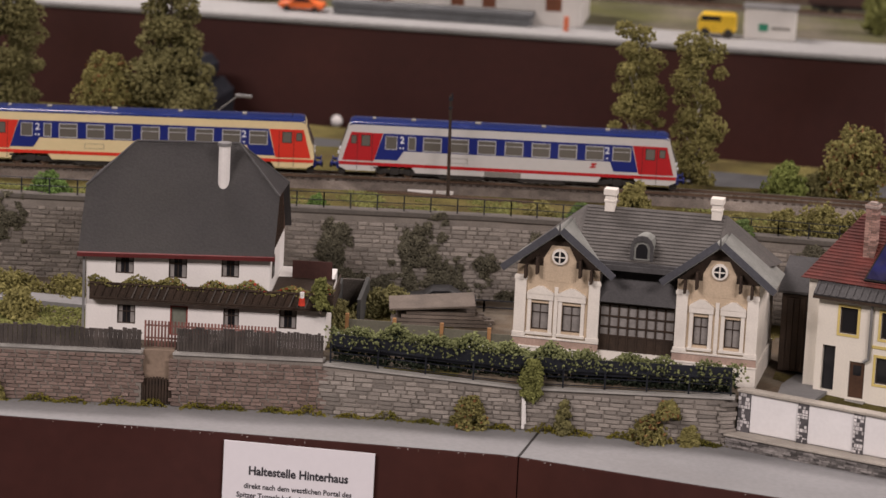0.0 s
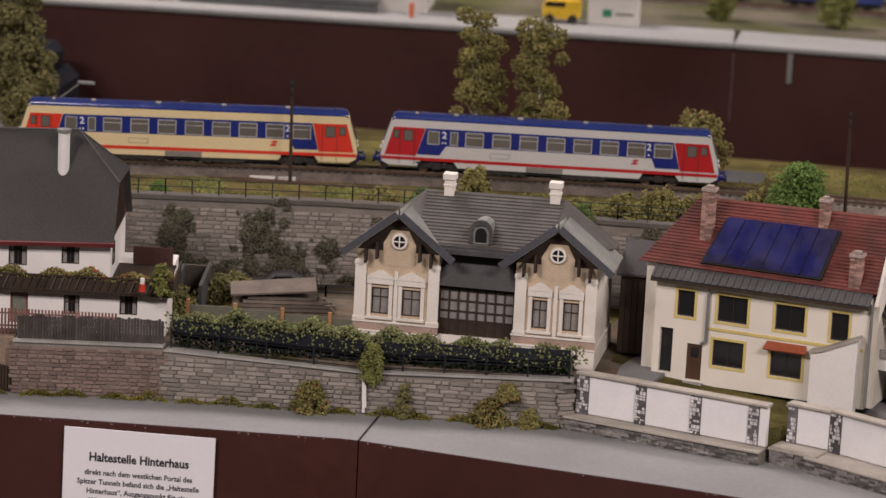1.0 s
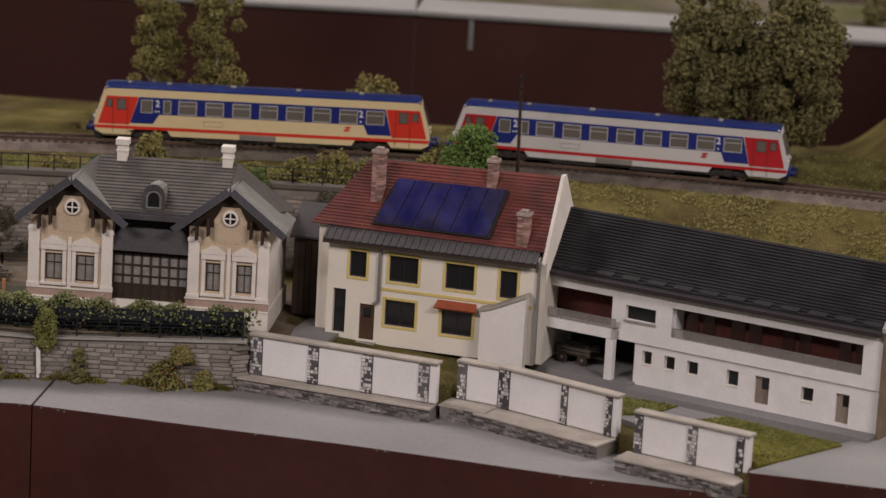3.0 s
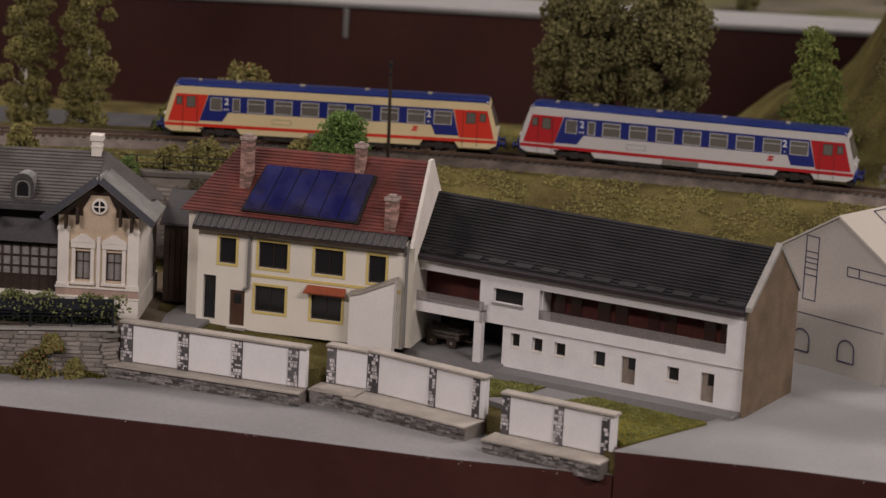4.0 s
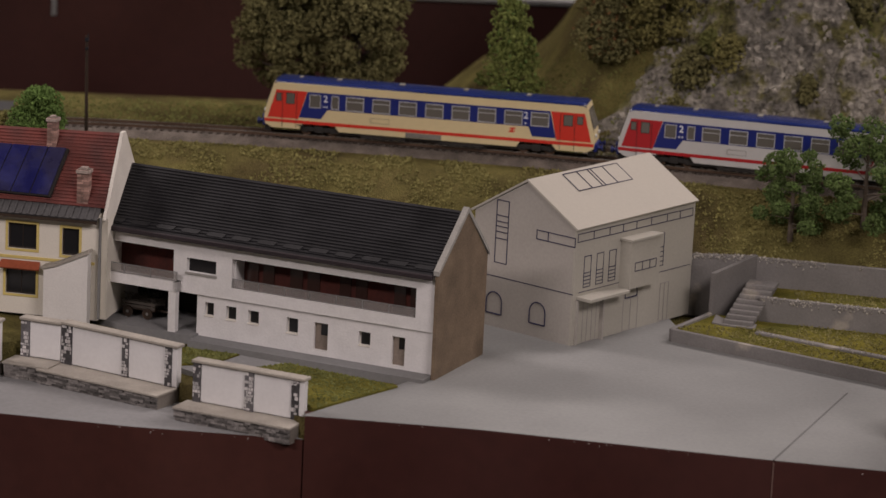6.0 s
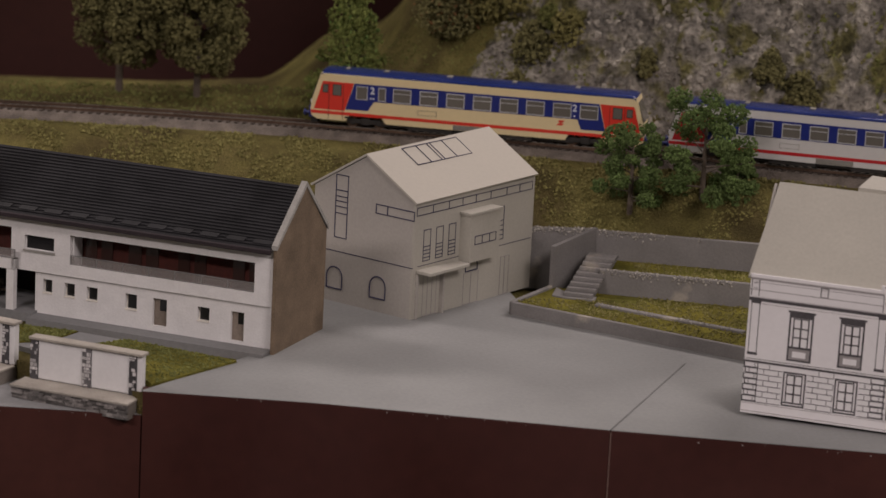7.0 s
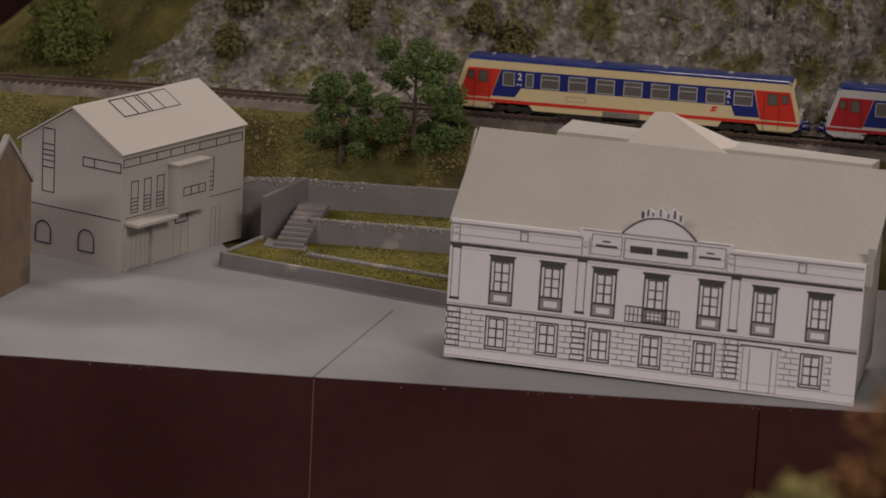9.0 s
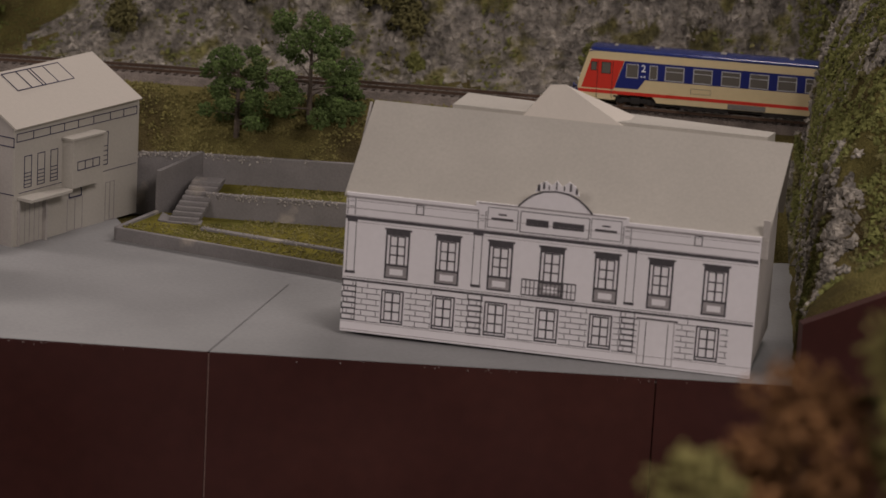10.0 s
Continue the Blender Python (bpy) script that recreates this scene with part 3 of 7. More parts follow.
def window(house, x0, x1, z0, z1, frame_mat=DARKWOOD, surround=None, depth=2.0, bars=(1, 0), fw=0.7, curtain=False, y=0.0, name="window", sw=2.0):
    """A window set back in its opening: frame, glazing bars, pane, and a surround that stands proud of the wall."""
    ob = part(name, frame_of(x0, x1, z0, z1, fw, y + depth - 0.8, y + depth), frame_mat, house)
    part("pane", mb((x0 + fw, x1 - fw, y + depth - 0.3, y + depth - 0.1, z0 + fw, z1 - fw)), CURTAIN if curtain == "all" else DARKPANE, ob)
    if curtain is True:
        w = (x1 - x0) * 0.28
        part("curtain", mb((x0 + fw, x0 + w, y + depth - 0.36, y + depth - 0.3, z0 + fw, z1 - fw), (x1 - w, x1 - fw, y + depth - 0.36, y + depth - 0.3, z0 + fw, z1 - fw)), CURTAIN, ob)
    nx, nz = bars
    rows = [(x0 + (x1 - x0) * (i + 1) / (nx + 1) - 0.3, x0 + (x1 - x0) * (i + 1) / (nx + 1) + 0.3, y + depth - 0.9, y + depth - 0.1, z0 + fw, z1 - fw) for i in range(nx)]
    rows += [(x0 + fw, x1 - fw, y + depth - 0.95, y + depth - 0.1, z0 + (z1 - z0) * k - 0.3, z0 + (z1 - z0) * k + 0.3) for k in ([0.64] if nz == 1 else [(i + 1) / (nz + 1) for i in range(nz)])]
    if rows:
        part("glazing_bar", mb(*rows), frame_mat, ob)
    if surround:
        part("surround", frame_of(x0 - sw, x1 + sw, z0 - sw, z1 + sw, sw - 0.02, y - 0.5, y + 0.3), surround, ob)
    return ob


def strips(house, quad, count, thick, material, name="roof_strip", parent=None):
    """Rows of roofing that overlap like tiles on a sloping face: quad is eave left, eave right, ridge right, ridge left (mm)."""
    a, b, c, d = [Vector(p) / 1000 for p in quad]
    for i in range(count):
        t0, t1 = i / count, min(1.0, (i + 1.12) / count)
        bm = bmesh.new()
        q = [a.lerp(d, t0), b.lerp(c, t0), b.lerp(c, t1), a.lerp(d, t1)]
        n = (q[1] - q[0]).cross(q[3] - q[0]).normalized()
        q = [q[0] + n * thick / 1000, q[1] + n * thick / 1000, q[2] + n * 0.0001, q[3] + n * 0.0001]
        slab(bm, q, thick / 1000)
        part(name, bm, material, parent or house)


def roof_plate(house, quad, thick, material, name="roof"):
    bm = bmesh.new()
    slab(bm, [Vector(p) / 1000 for p in quad], thick / 1000)
    return part(name, bm, material, house)


def brick_chimney(house, x, y, z0, z1, w, cap=True):
    """A chimney laid in brick courses, with a projecting cap."""
    ch = part("chimney", mb((x, x + w, y, y + w, z0, z1)), MORTAR, house, "old brick chimney with a projecting head")
    n = int((z1 - z0) / 2.0)
    for i in range(n):
        z = z0 + i * (z1 - z0) / n
        off = 0.5 * (i % 2)
        part("brick", mb((x - 0.3, x + w * (0.35 + off * 0.4), y - 0.35, y + w + 0.3, z + 0.15, z + (z1 - z0) / n - 0.15)), BRICKRED, ch)
        part("brick", mb((x + w * (0.4 + off * 0.4), x + w + 0.3, y - 0.35, y + w + 0.3, z + 0.15, z + (z1 - z0) / n - 0.15)), BRICKRED, ch)
    if cap:
        part("chimney_head", mb((x - 1.2, x + w + 1.2, y - 1.2, y + w + 1.2, z1 - 3.2, z1 - 0.6), (x + 1.5, x + w - 1.5, y + 1.5, y + w - 1.5, z1 - 0.6, z1 + 1.4), bevel=0.2), PALEBRICK, ch)
    return ch


def panels(name, rows, material, house):
    """Several plain wall plates, each a part of its own."""
    for r in rows:
        part(name, mb(r), material, house)


# ---- white farmhouse with a long balcony
farm = thing("farmhouse", pose(-0.752, 2.303, 0.024, 0, 0, 9), "white plastered farmhouse with dark half-hipped roof and flower balcony", "house")
up, lo = [(24, 38.5, 49.5, 65), (66, 80.5, 48, 66), (107.5, 121.5, 51, 67)], [(26, 40.5, 9, 24.5), (110, 122.5, 10, 26), (154, 168, 12, 28)]
bm = bmesh.new()
pierced(bm, 0.001, 0.146, 0.038, 0.070, 0, 0.003, [tuple(v / 1000 for v in h) for h in up])
pierced(bm, 0.001, 0.191, -0.004, 0.038, 0, 0.003, [tuple(v / 1000 for v in h) for h in lo] + [(0.068, 0.082, 0.002, 0.026)])
part("wall_front", bm, WHITE, farm)
panels("wall_side", [(1, 4, 3, 105, -4, 66), (143, 146, 3, 105, 38, 70), (188, 191, 3, 100, -4, 37.9), (1, 146, 105, 108, -4, 66), (146, 188, 97, 100, -4, 37.9), (146.1, 191, 3.1, 100, 37.9, 39)], WHITE, farm)
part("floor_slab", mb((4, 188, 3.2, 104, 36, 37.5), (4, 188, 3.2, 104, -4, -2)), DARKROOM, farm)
for x0, x1, z0, z1 in up + lo:
    window(farm, x0, x1, z0, z1, DARKWOOD, None, 2.4, (1, 1), 0.9, True)
door = part("door", mb((68.5, 81.5, 1.6, 2.6, 2, 25.5)), mat("grey_green_door_glass", (0.16, 0.17, 0.14), 0.4), farm)
part("door_frame", frame_of(67.5, 82.5, 1, 26.5, 1.6, 0.2, 2.2), mat("red_door_frame", (0.22, 0.04, 0.03), 0.6), door)
g = extrude_outline([(0.0005, 0.070), (0.1075, 0.070), (0.079, 0.110), (0.029, 0.110)], 0, 0.1432, 0.1462)
boarding = part("gable", g, mat("red_brown_boards", (0.085, 0.040, 0.024), 0.8, var=0.3, scale=80, fine=900), farm, "red-brown boarded gable under the half-hip")
for i in range(9):
    y = 12 + i * 9.5
    top = 70 + min(40, (y - 3) * 1.35, (105 - y) * 1.35)
    part("cover_strip", mb((146.2, 146.9, y, y + 1, 70.5, top)), DARKWOOD, boarding)
part("gable", extrude_outline([(0.0005, 0.0661), (0.1075, 0.0661), (0.081, 0.108), (0.027, 0.108)], 0, 0.001, 0.004), WHITE, farm)
side_window = part("side_window", mb((145.6, 146.4, 14, 25, 50, 65)), DARKPANE, farm)
part("window_frame", mb((145.7, 146.8, 13, 14.2, 49, 66), (145.7, 146.8, 24.8, 26, 49, 66), (145.7, 146.8, 14.2, 24.8, 64.8, 66), (145.7, 146.8, 14.2, 24.8, 49, 50.2)), DARKWOOD, side_window)
roof = bmesh.new()
P = {k: Vector(v) / 1000 for k, v in {"fl": (-5, -6, 65.5), "fr": (149, -6, 70), "bl": (-5, 114, 65.5), "br": (151, 114, 70), "rl": (31, 54, 145.5), "rr": (113, 54, 147.9), "hr1": (149, 26.3, 112.5), "hr2": (151, 81.7, 112.5), "hl1": (-5, 29.7, 112.5), "hl2": (-5, 78.3, 112.5)}.items()}
vs = {k: roof.verts.new(p) for k, p in P.items()}
for q in (("fl", "fr", "hr1", "rr", "rl", "hl1"), ("br", "bl", "hl2", "rl", "rr", "hr2"), ("hr1", "hr2", "rr"), ("hl2", "hl1", "rl")):
    roof.faces.new([vs[k] for k in q])
bmesh.ops.solidify(roof, geom=roof.faces, thickness=0.0022)
farm_roof = part("roof", roof, mat("worn_grey_roof", (0.105, 0.100, 0.101), 0.8, var=0.12, scale=14, fine=500, bump=0.4, alt=(0.12, 0.114, 0.11), altpos=0.55), farm, "worn dark grey half-hipped roof")
for a, b in (("rl", "rr"), ("rr", "hr1"), ("rr", "hr2"), ("rl", "hl1")):
    bm = bmesh.new()
    cyl(bm, P[a], P[b], 0.0011, 0.0011, 6)
    part("ridge_cap", bm, SLATE, farm_roof)
part("eaves_board", mb((-4, 0, -6.4, -5.2, 63, 66.4)), FASCIA_R, farm)
bm = bmesh.new()
slab(bm, [Vector(p) / 1000 for p in ((-5.5, -7.4, 66.3), (150, -7.4, 70.6), (150, -5.0, 71.0), (-5.5, -5.0, 66.8))], 0.0032)
part("gutter", bm, FASCIA_R, farm, "dark red gutter")
ch = bmesh.new()
cyl(ch, (0.1035, 0.034, 0.105), (0.1035, 0.034, 0.150), 0.0046, 0.0046, 14)
chim = part("chimney", ch, WHITE, farm, "round white chimney pipe")
ch = bmesh.new()
cyl(ch, (0.1035, 0.034, 0.1495), (0.1035, 0.034, 0.152), 0.0056, 0.0056, 14)
part("chimney_head", ch, METAL, chim)
balc = part("balcony", mb((5, 193, -8, 0.0, 29.5, 31.5), (188, 197, -8, 60, 29.5, 31.5), (147, 193, 0, 60, 39.1, 39.8)), DARKWOOD, farm, "dark timber balcony with planted boxes")
part("balcony_rail", mb((5, 197, -8.6, -7.6, 42.5, 44), (5, 197, -8.6, -7.6, 31, 32.2), (196, 197.2, -8, 60, 42.5, 44), (196, 197.2, -8, 60, 31, 32.2), (5, 197, -7.4, -7.0, 32, 42.6), (196.2, 196.8, -7, 60, 32, 42.6)), DARKWOOD, balc)
for i in range(31):
    x = 7 + i * 6.2
    bm = bmesh.new()
    slab(bm, [Vector(p) / 1000 for p in ((x, -8.4, 32.2), (x + 1.1, -8.4, 32.2), (x + 5.2, -8.4, 42.6), (x + 4.1, -8.4, 42.6))], 0.0008)
    part("baluster", bm, GREYWOOD if (i // 5) % 2 else DARKWOOD, balc)
part("screen", mb((158, 190, 58, 59.5, 39.8, 54)), mat("brown_balcony_screen", (0.07, 0.03, 0.025), 0.8), balc)
part("downpipe", mb((-1.6, 0.2, -1.8, 0, 0, 66)), METAL, farm)

# ---- villa with two gables and a glazed veranda
villa = thing("villa", pose(-0.418, 2.362, 0.020, 0, 0, -1), "ornate cream villa with two gables, grey roofs and glazed veranda", "house")
holes = [(12.5, 26.5, 26.5, 48), (37, 52, 26.5, 48), (140.5, 152.5, 26.5, 49.5), (165, 177.5, 26.5, 49.5)]
bm = bmesh.new()
pierced(bm, 0.0, 0.0655, 0.0, 0.078, 0, 0.004, [tuple(v / 1000 for v in q) for q in holes[:2]])
part("wall_front", bm, BEIGE, villa)
bm = bmesh.new()
pierced(bm, 0.1265, 0.190, 0.0, 0.078, 0, 0.004, [tuple(v / 1000 for v in q) for q in holes[2:]])
part("wall_front", bm, BEIGE, villa)
panels("wall_side", [(0, 4, 4, 100, 0, 78), (186, 190, 4, 100, 0, 78), (4, 186, 96, 100, 0, 78), (61.5, 65.5, 4, 20, 0, 78), (126.5, 130.5, 4, 20, 0, 78)], STUCCO, villa)
part("plinth", mb((-1.5, 67, -1.5, 3.9, -8, 12), (125, 191.5, -1.5, 3.9, -8, 12), (67, 125, 3, 6, -8, 14), (189.9, 191.5, 3.9, 101, -8, 12)), STUCCO, villa)
for x0, x1 in ((-1.2, 66.8), (125.3, 191.2)):
    part("plinth_band", mb((x0, x1, -1.2, 0, 13.5, 19.5)), OLDPINK, villa)
for row in ((-2.2, 67.5, -2.2, 3.8, 12, 13.5), (124.6, 192.2, -2.2, 3.8, 12, 13.5), (-2, 67.2, -2, 0, 19.5, 21), (124.8, 192, -2, 0, 19.5, 21)):
    part("cornice", mb(row, bevel=0.2), STUCCO, villa)
for x in (-1.0, 57.5, 126.5, 181.8):
    p = part("pilaster", mb((x, x + 9, -1.6, 0, 21, 70), (x - 0.8, x + 9.8, -2.2, 0, 21, 24), (x - 0.6, x + 9.6, -2.0, 0, 66, 69), bevel=0.2), STUCCO, villa)
for x in (30.5, 157.3):
    part("pilaster_strip", mb((x, x + 3, -0.9, 0, 21, 62)), STUCCO, villa)
for x0, x1, z0, z1 in holes:
    w = window(villa, x0, x1, z0, z1, DARKWOOD, None, 2.6, (1, 1), 0.9, "all")
    part("surround", mb((x0 - 3, x0, -1.2, 0, 24, z1 + 3), (x1, x1 + 3, -1.2, 0, 24, z1 + 3), (x0 - 3.6, x1 + 3.6, -2.0, 0, z1 + 3, z1 + 7.5), (x0 - 3.6, x1 + 3.6, -2.2, 0, 22.6, 24.8), bevel=0.15), STUCCO, w)
    c = (x0 + x1) / 2
    part("pediment", plate([(x0 - 4, z1 + 7.5), (x1 + 4, z1 + 7.5), (x1 + 3, z1 + 9.4), (c + 2, z1 + 14), (c - 2, z1 + 14), (x0 - 3, z1 + 9.4)], -2.4, 0), STUCCO, w)
for c, x0, x1 in ((33.5, 0, 65.5), (159, 126.5, 190)):
    g = plate([(x0, 78), (x1, 78), (c + 4, 103), (c - 4, 103)], 0.1, 4)
    part("gable", g, DARKWOOD, villa, "dark timbered gable head")
    part("gable_panel", plate([(c - 13, 66), (c + 13, 66), (c + 13, 84), (c + 7, 95), (c - 7, 95), (c - 13, 84)], -0.25, 0.05), BEIGE, villa)
    ring = bmesh.new()
    cyl(ring, (c / 1000, -0.0008, 0.0865), (c / 1000, -0.0024, 0.0865), 0.0066, 0.0062, 20)
    oc = part("round_window", ring, STUCCO, villa)
    ring = bmesh.new()
    cyl(ring, (c / 1000, -0.0022, 0.0865), (c / 1000, -0.0026, 0.0865), 0.0046, 0.0046, 18)
    part("pane", ring, DARKPANE, oc)
    part("glazing_bar", mb((c - 0.5, c + 0.5, -2.9, -2.55, 82, 91), (c - 4.5, c + 4.5, -2.95, -2.6, 86, 87)), STUCCO, oc)
    for s in (-1, 1):
        part("bracket", mb((c + s * 17 - 1, c + s * 17 + 1, -7, 0.2, 72, 86), (c + s * 26 - 1, c + s * 26 + 1, -7, 0.2, 68, 79), bevel=0.3), DARKWOOD, villa)
        eave = (c + s * 42, 72.5)
        roof_plate(villa, [(c, -8.5, 106.5), (c, 62, 106.5), (eave[0], 62, 73.5), (eave[0], -8.5, 73.5)] if s > 0 else [(eave[0], -8.5, 73.5), (eave[0], 62, 73.5), (c, 62, 106.5), (c, -8.5, 106.5)], 2.2, SLATE_L, "gable_roof")
        bm = bmesh.new()
        pts = [(c, -9.4, 107.6), (c, -8.3, 107.6), (eave[0] + s * 0.8, -8.3, 73.6), (eave[0] + s * 0.8, -9.4, 73.6)]
        slab(bm, [Vector(p) / 1000 for p in (pts if s > 0 else list(reversed(pts)))], 0.0052)
        part("bargeboard", bm, mat("slate_blue_bargeboard", (0.07, 0.072, 0.085), 0.7), villa)
    fin = bmesh.new()
    cyl(fin, (c / 1000, -0.0085, 0.106), (c / 1000, -0.0085, 0.1145), 0.0011, 0.0004, 6)
    part("finial", fin, SLATE, villa)
# the main roof: a ridge with hipped ends between the gables
main = bmesh.new()
P = [(36, 4, 84), (158, 4, 84), (196, 50, 84), (196, 100, 76), (0, 100, 76), (0, 50, 84), (43, 54, 118.5), (155, 54, 119.5)]
v = [main.verts.new(Vector(p) / 1000) for p in P]
for q in ((0, 1, 7, 6), (1, 2, 7), (2, 3, 7), (3, 4, 6, 7), (4, 5, 6), (5, 0, 6)):
    main.faces.new([v[i] for i in q])
bmesh.ops.recalc_face_normals(main, faces=main.faces)
main_roof = part("roof", main, SLATE_M, villa)
strips(villa, [(45, 4.2, 84), (150, 4.2, 84), (154, 54, 119.6), (44, 54, 118.6)], 17, 0.9, SLATE_M, "roof_strip", main_roof)
part("roof_edge", mb((66, 126, -1, 5, 80, 84), (62, 130, 2, 6, 84, 86)), SLATE, villa)
dorm = part("dormer", plate([(88, 88), (104, 88), (104, 99), (102.5, 103), (99, 105.5), (96, 106), (93, 105.5), (89.5, 103), (88, 99)], 8, 30), SLATE_L, villa)
part("dormer_window", plate([(91.5, 89.5), (100.5, 89.5), (100.5, 97), (99, 100), (96, 101), (93, 100), (91.5, 97)], 7.4, 8.2), DARKPANE, dorm)
part("dormer_arch", plate([(87, 88), (89.5, 88), (89.5, 98.5), (91.5, 102), (96, 103.4), (100.5, 102), (102.5, 98.5), (102.5, 88), (105, 88), (105, 99.5), (103, 104), (99.5, 106.8), (96, 107.3), (92.5, 106.8), (89, 104), (87, 99.5)], 6.6, 8.6), SLATE, dorm)
# veranda between the wings
ver = part("veranda", mb((66, 126, 5, 6.5, 14, 26), (66, 126, 4.6, 6.8, 25.5, 27), (66, 126, 4.6, 6.8, 51, 55), bevel=0.1), DARKWOOD, villa, "dark timber veranda with curtained panes")
for i in range(9):
    x = 66 + i * 7.35
    part("post", mb((x, x + 1.2, 4.4, 6.6, 14, 52)), DARKWOOD, ver)
part("rail", mb((66, 126, 4.5, 6.4, 33, 34), (66, 126, 4.5, 6.4, 41.5, 42.6)), DARKWOOD, ver)
for i in range(8):
    x = 67.2 + i * 7.35
    part("pane", mb((x, x + 6.15, 5.6, 6.0, 27, 33), (x, x + 6.15, 5.6, 6.0, 34, 41.5), (x, x + 6.15, 5.6, 6.0, 42.6, 51)), CURTAIN, ver)
roof_plate(villa, [(64, -1.5, 54.5), (128, -1.5, 54.5), (128, 18, 80), (64, 18, 80)], 1.4, SLATE, "veranda_roof")
for cx in (62, 147):
    c = part("chimney", mb((cx - 4, cx + 4, 48, 56, 110, 132), bevel=0.3), STUCCO, villa)
    part("chimney_head", mb((cx - 5.2, cx + 5.2, 46.8, 57.2, 128.5, 133.5), (cx - 4.6, cx + 4.6, 47.4, 56.6, 123, 125), bevel=0.3), STUCCO, c)

# ---- cream house with red roof and solar panels
red = thing("red_roofed_house", pose(-0.184, 2.388, 0.008, 0, 0, -13), "cream house with red tiled roof, solar panels and yellow window surrounds", "house")
wins = [(18, 32, 53, 74), (51, 75, 53, 74), (97.5, 121, 53, 73.5), (142, 156, 51, 73), (49, 74, 17, 38), (96, 121, 16, 37.5)]
bm = bmesh.new()
pierced(bm, 0, 0.172, 0, 0.086, 0, 0.004, [tuple(v / 1000 for v in q) for q in wins + [(5.5, 16, 6, 42), (28, 40.5, 3, 32)]])
part("wall_front", bm, CREAM, red)
panels("wall_side", [(-12, -0.02, 10, 96, 0, 92), (0, 4, 4, 90, 0, 86), (168, 172, 4, 96, 0, 86), (172.1, 177.4, 6, 96, 0, 84), (4, 168, 92, 96, 0, 86)], CREAM, red)
part("firewall", extrude_outline([(-0.001, 0.082), (0.042, 0.1445), (0.049, 0.1445), (0.100, 0.086)], 0, 0.1748, 0.1775), STUCCO, red)
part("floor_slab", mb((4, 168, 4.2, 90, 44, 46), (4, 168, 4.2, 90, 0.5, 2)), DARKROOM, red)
for i, (x0, x1, z0, z1) in enumerate(wins):
    window(red, x0, x1, z0, z1, mat("dark_brown_frame", (0.03, 0.022, 0.018), 0.6), YELLOWTRIM, 2.4, (1 if x1 - x0 > 18 else 0, 0), 1.2)
part("window_recess", mb((6, 15.5, 3.4, 4, 6, 42)), DARKPANE, red)
d = part("door", mb((28.5, 40, 1.4, 2.6, 3, 31.5)), BROWNWOOD, red)
part("door_pane", mb((31, 37.5, 1.1, 1.5, 21, 29)), DARKPANE, d)
part("step", mb((26, 43, -6, -0.1, -2, 1.5)), KERB, red)
part("string_course", mb((45, 169, -0.7, 0, 45, 47.2)), YELLOWTRIM, red)
aw = bmesh.new()
slab(aw, [Vector(p) / 1000 for p in ((91, -7, 38.5), (125.5, -7, 38.5), (124, 0.2, 43.5), (92.5, 0.2, 43.5))], 0.0014)
part("awning", aw, mat("orange_red_awning", (0.30, 0.075, 0.035), 0.8), red)
pipe = bmesh.new()
cyl(pipe, (0.0435, -0.0018, 0.082), (0.0435, -0.0018, 0.036), 0.0013, 0.0013, 8)
cyl(pipe, (0.0435, -0.0018, 0.036), (0.0395, -0.0018, 0.033), 0.0013, 0.0013, 8)
part("downpipe", pipe, METAL, red)
pipe = bmesh.new()
cyl(pipe, (0.1735, -0.0018, 0.084), (0.1735, -0.0018, 0.002), 0.0013, 0.0013, 8)
part("downpipe", pipe, METAL, red)
# lower grey roof strip and the red roof above it, hipped to the one side
lower = roof_plate(red, [(-3, -7, 83), (172, -7, 83), (172, 9, 94), (-3, 9, 94)], 2.0, SLATE, "lower_roof")
for i in range(30):
    x = -2.5 + i * 5.85
    bm = bmesh.new()
    slab(bm, [Vector(p) / 1000 for p in ((x, -7.2, 83.6), (x + 1.6, -7.2, 83.6), (x + 1.6, 8.6, 94.5), (x, 8.6, 94.5))], 0.0011)
    part("roof_rib", bm, SLATE, lower)
part("eaves_board", mb((-3, 172, -7.4, -6.2, 79.6, 81.8)), DARKWOOD, red)
rr = bmesh.new()
P = [(-17, 4, 92), (174.7, 4, 90.5), (174.7, 46, 143), (17, 46, 139.5), (174.7, 100, 84), (-17, 100, 84)]
v = [rr.verts.new(Vector(p) / 1000) for p in P]
for q in ((0, 1, 2, 3), (5, 0, 3), (4, 5, 3, 2), (1, 4, 2)):
    rr.faces.new([v[i] for i in q])
bmesh.ops.recalc_face_normals(rr, faces=rr.faces)
red_roof = part("roof", rr, REDTILE, red, "red tiled roof")
strips(red, [(-17, 3.6, 92), (174.7, 3.6, 90.5), (174.7, 46, 143), (17, 46, 139.5)], 22, 0.8, REDTILE, "roof_strip", red_roof)
bm = bmesh.new()
slab(bm, [Vector(p) / 1000 for p in ((33, 4.0, 96.6), (130, 4.0, 96.0), (136, 31.0, 130.0), (44, 31.0, 129.0))], 0.0035)
sol = part("solar_mount", bm, DARKROOM, red, "dark blue solar panels on the roof")
for i in range(6):
    a0, a1 = (i + 0.03) / 6, (i + 0.97) / 6
    bl, br, tr, tl = Vector((34.5, 4.4, 98.0)), Vector((128.5, 4.4, 97.4)), Vector((134.5, 30.4, 130.6)), Vector((45.0, 30.4, 129.8))
    bm = bmesh.new()
    slab(bm, [Vector(p) / 1000 for p in (bl.lerp(br, a0), bl.lerp(br, a1), tl.lerp(tr, a1), tl.lerp(tr, a0))], 0.0008)
    part("panel", bm, SOLAR, sol)
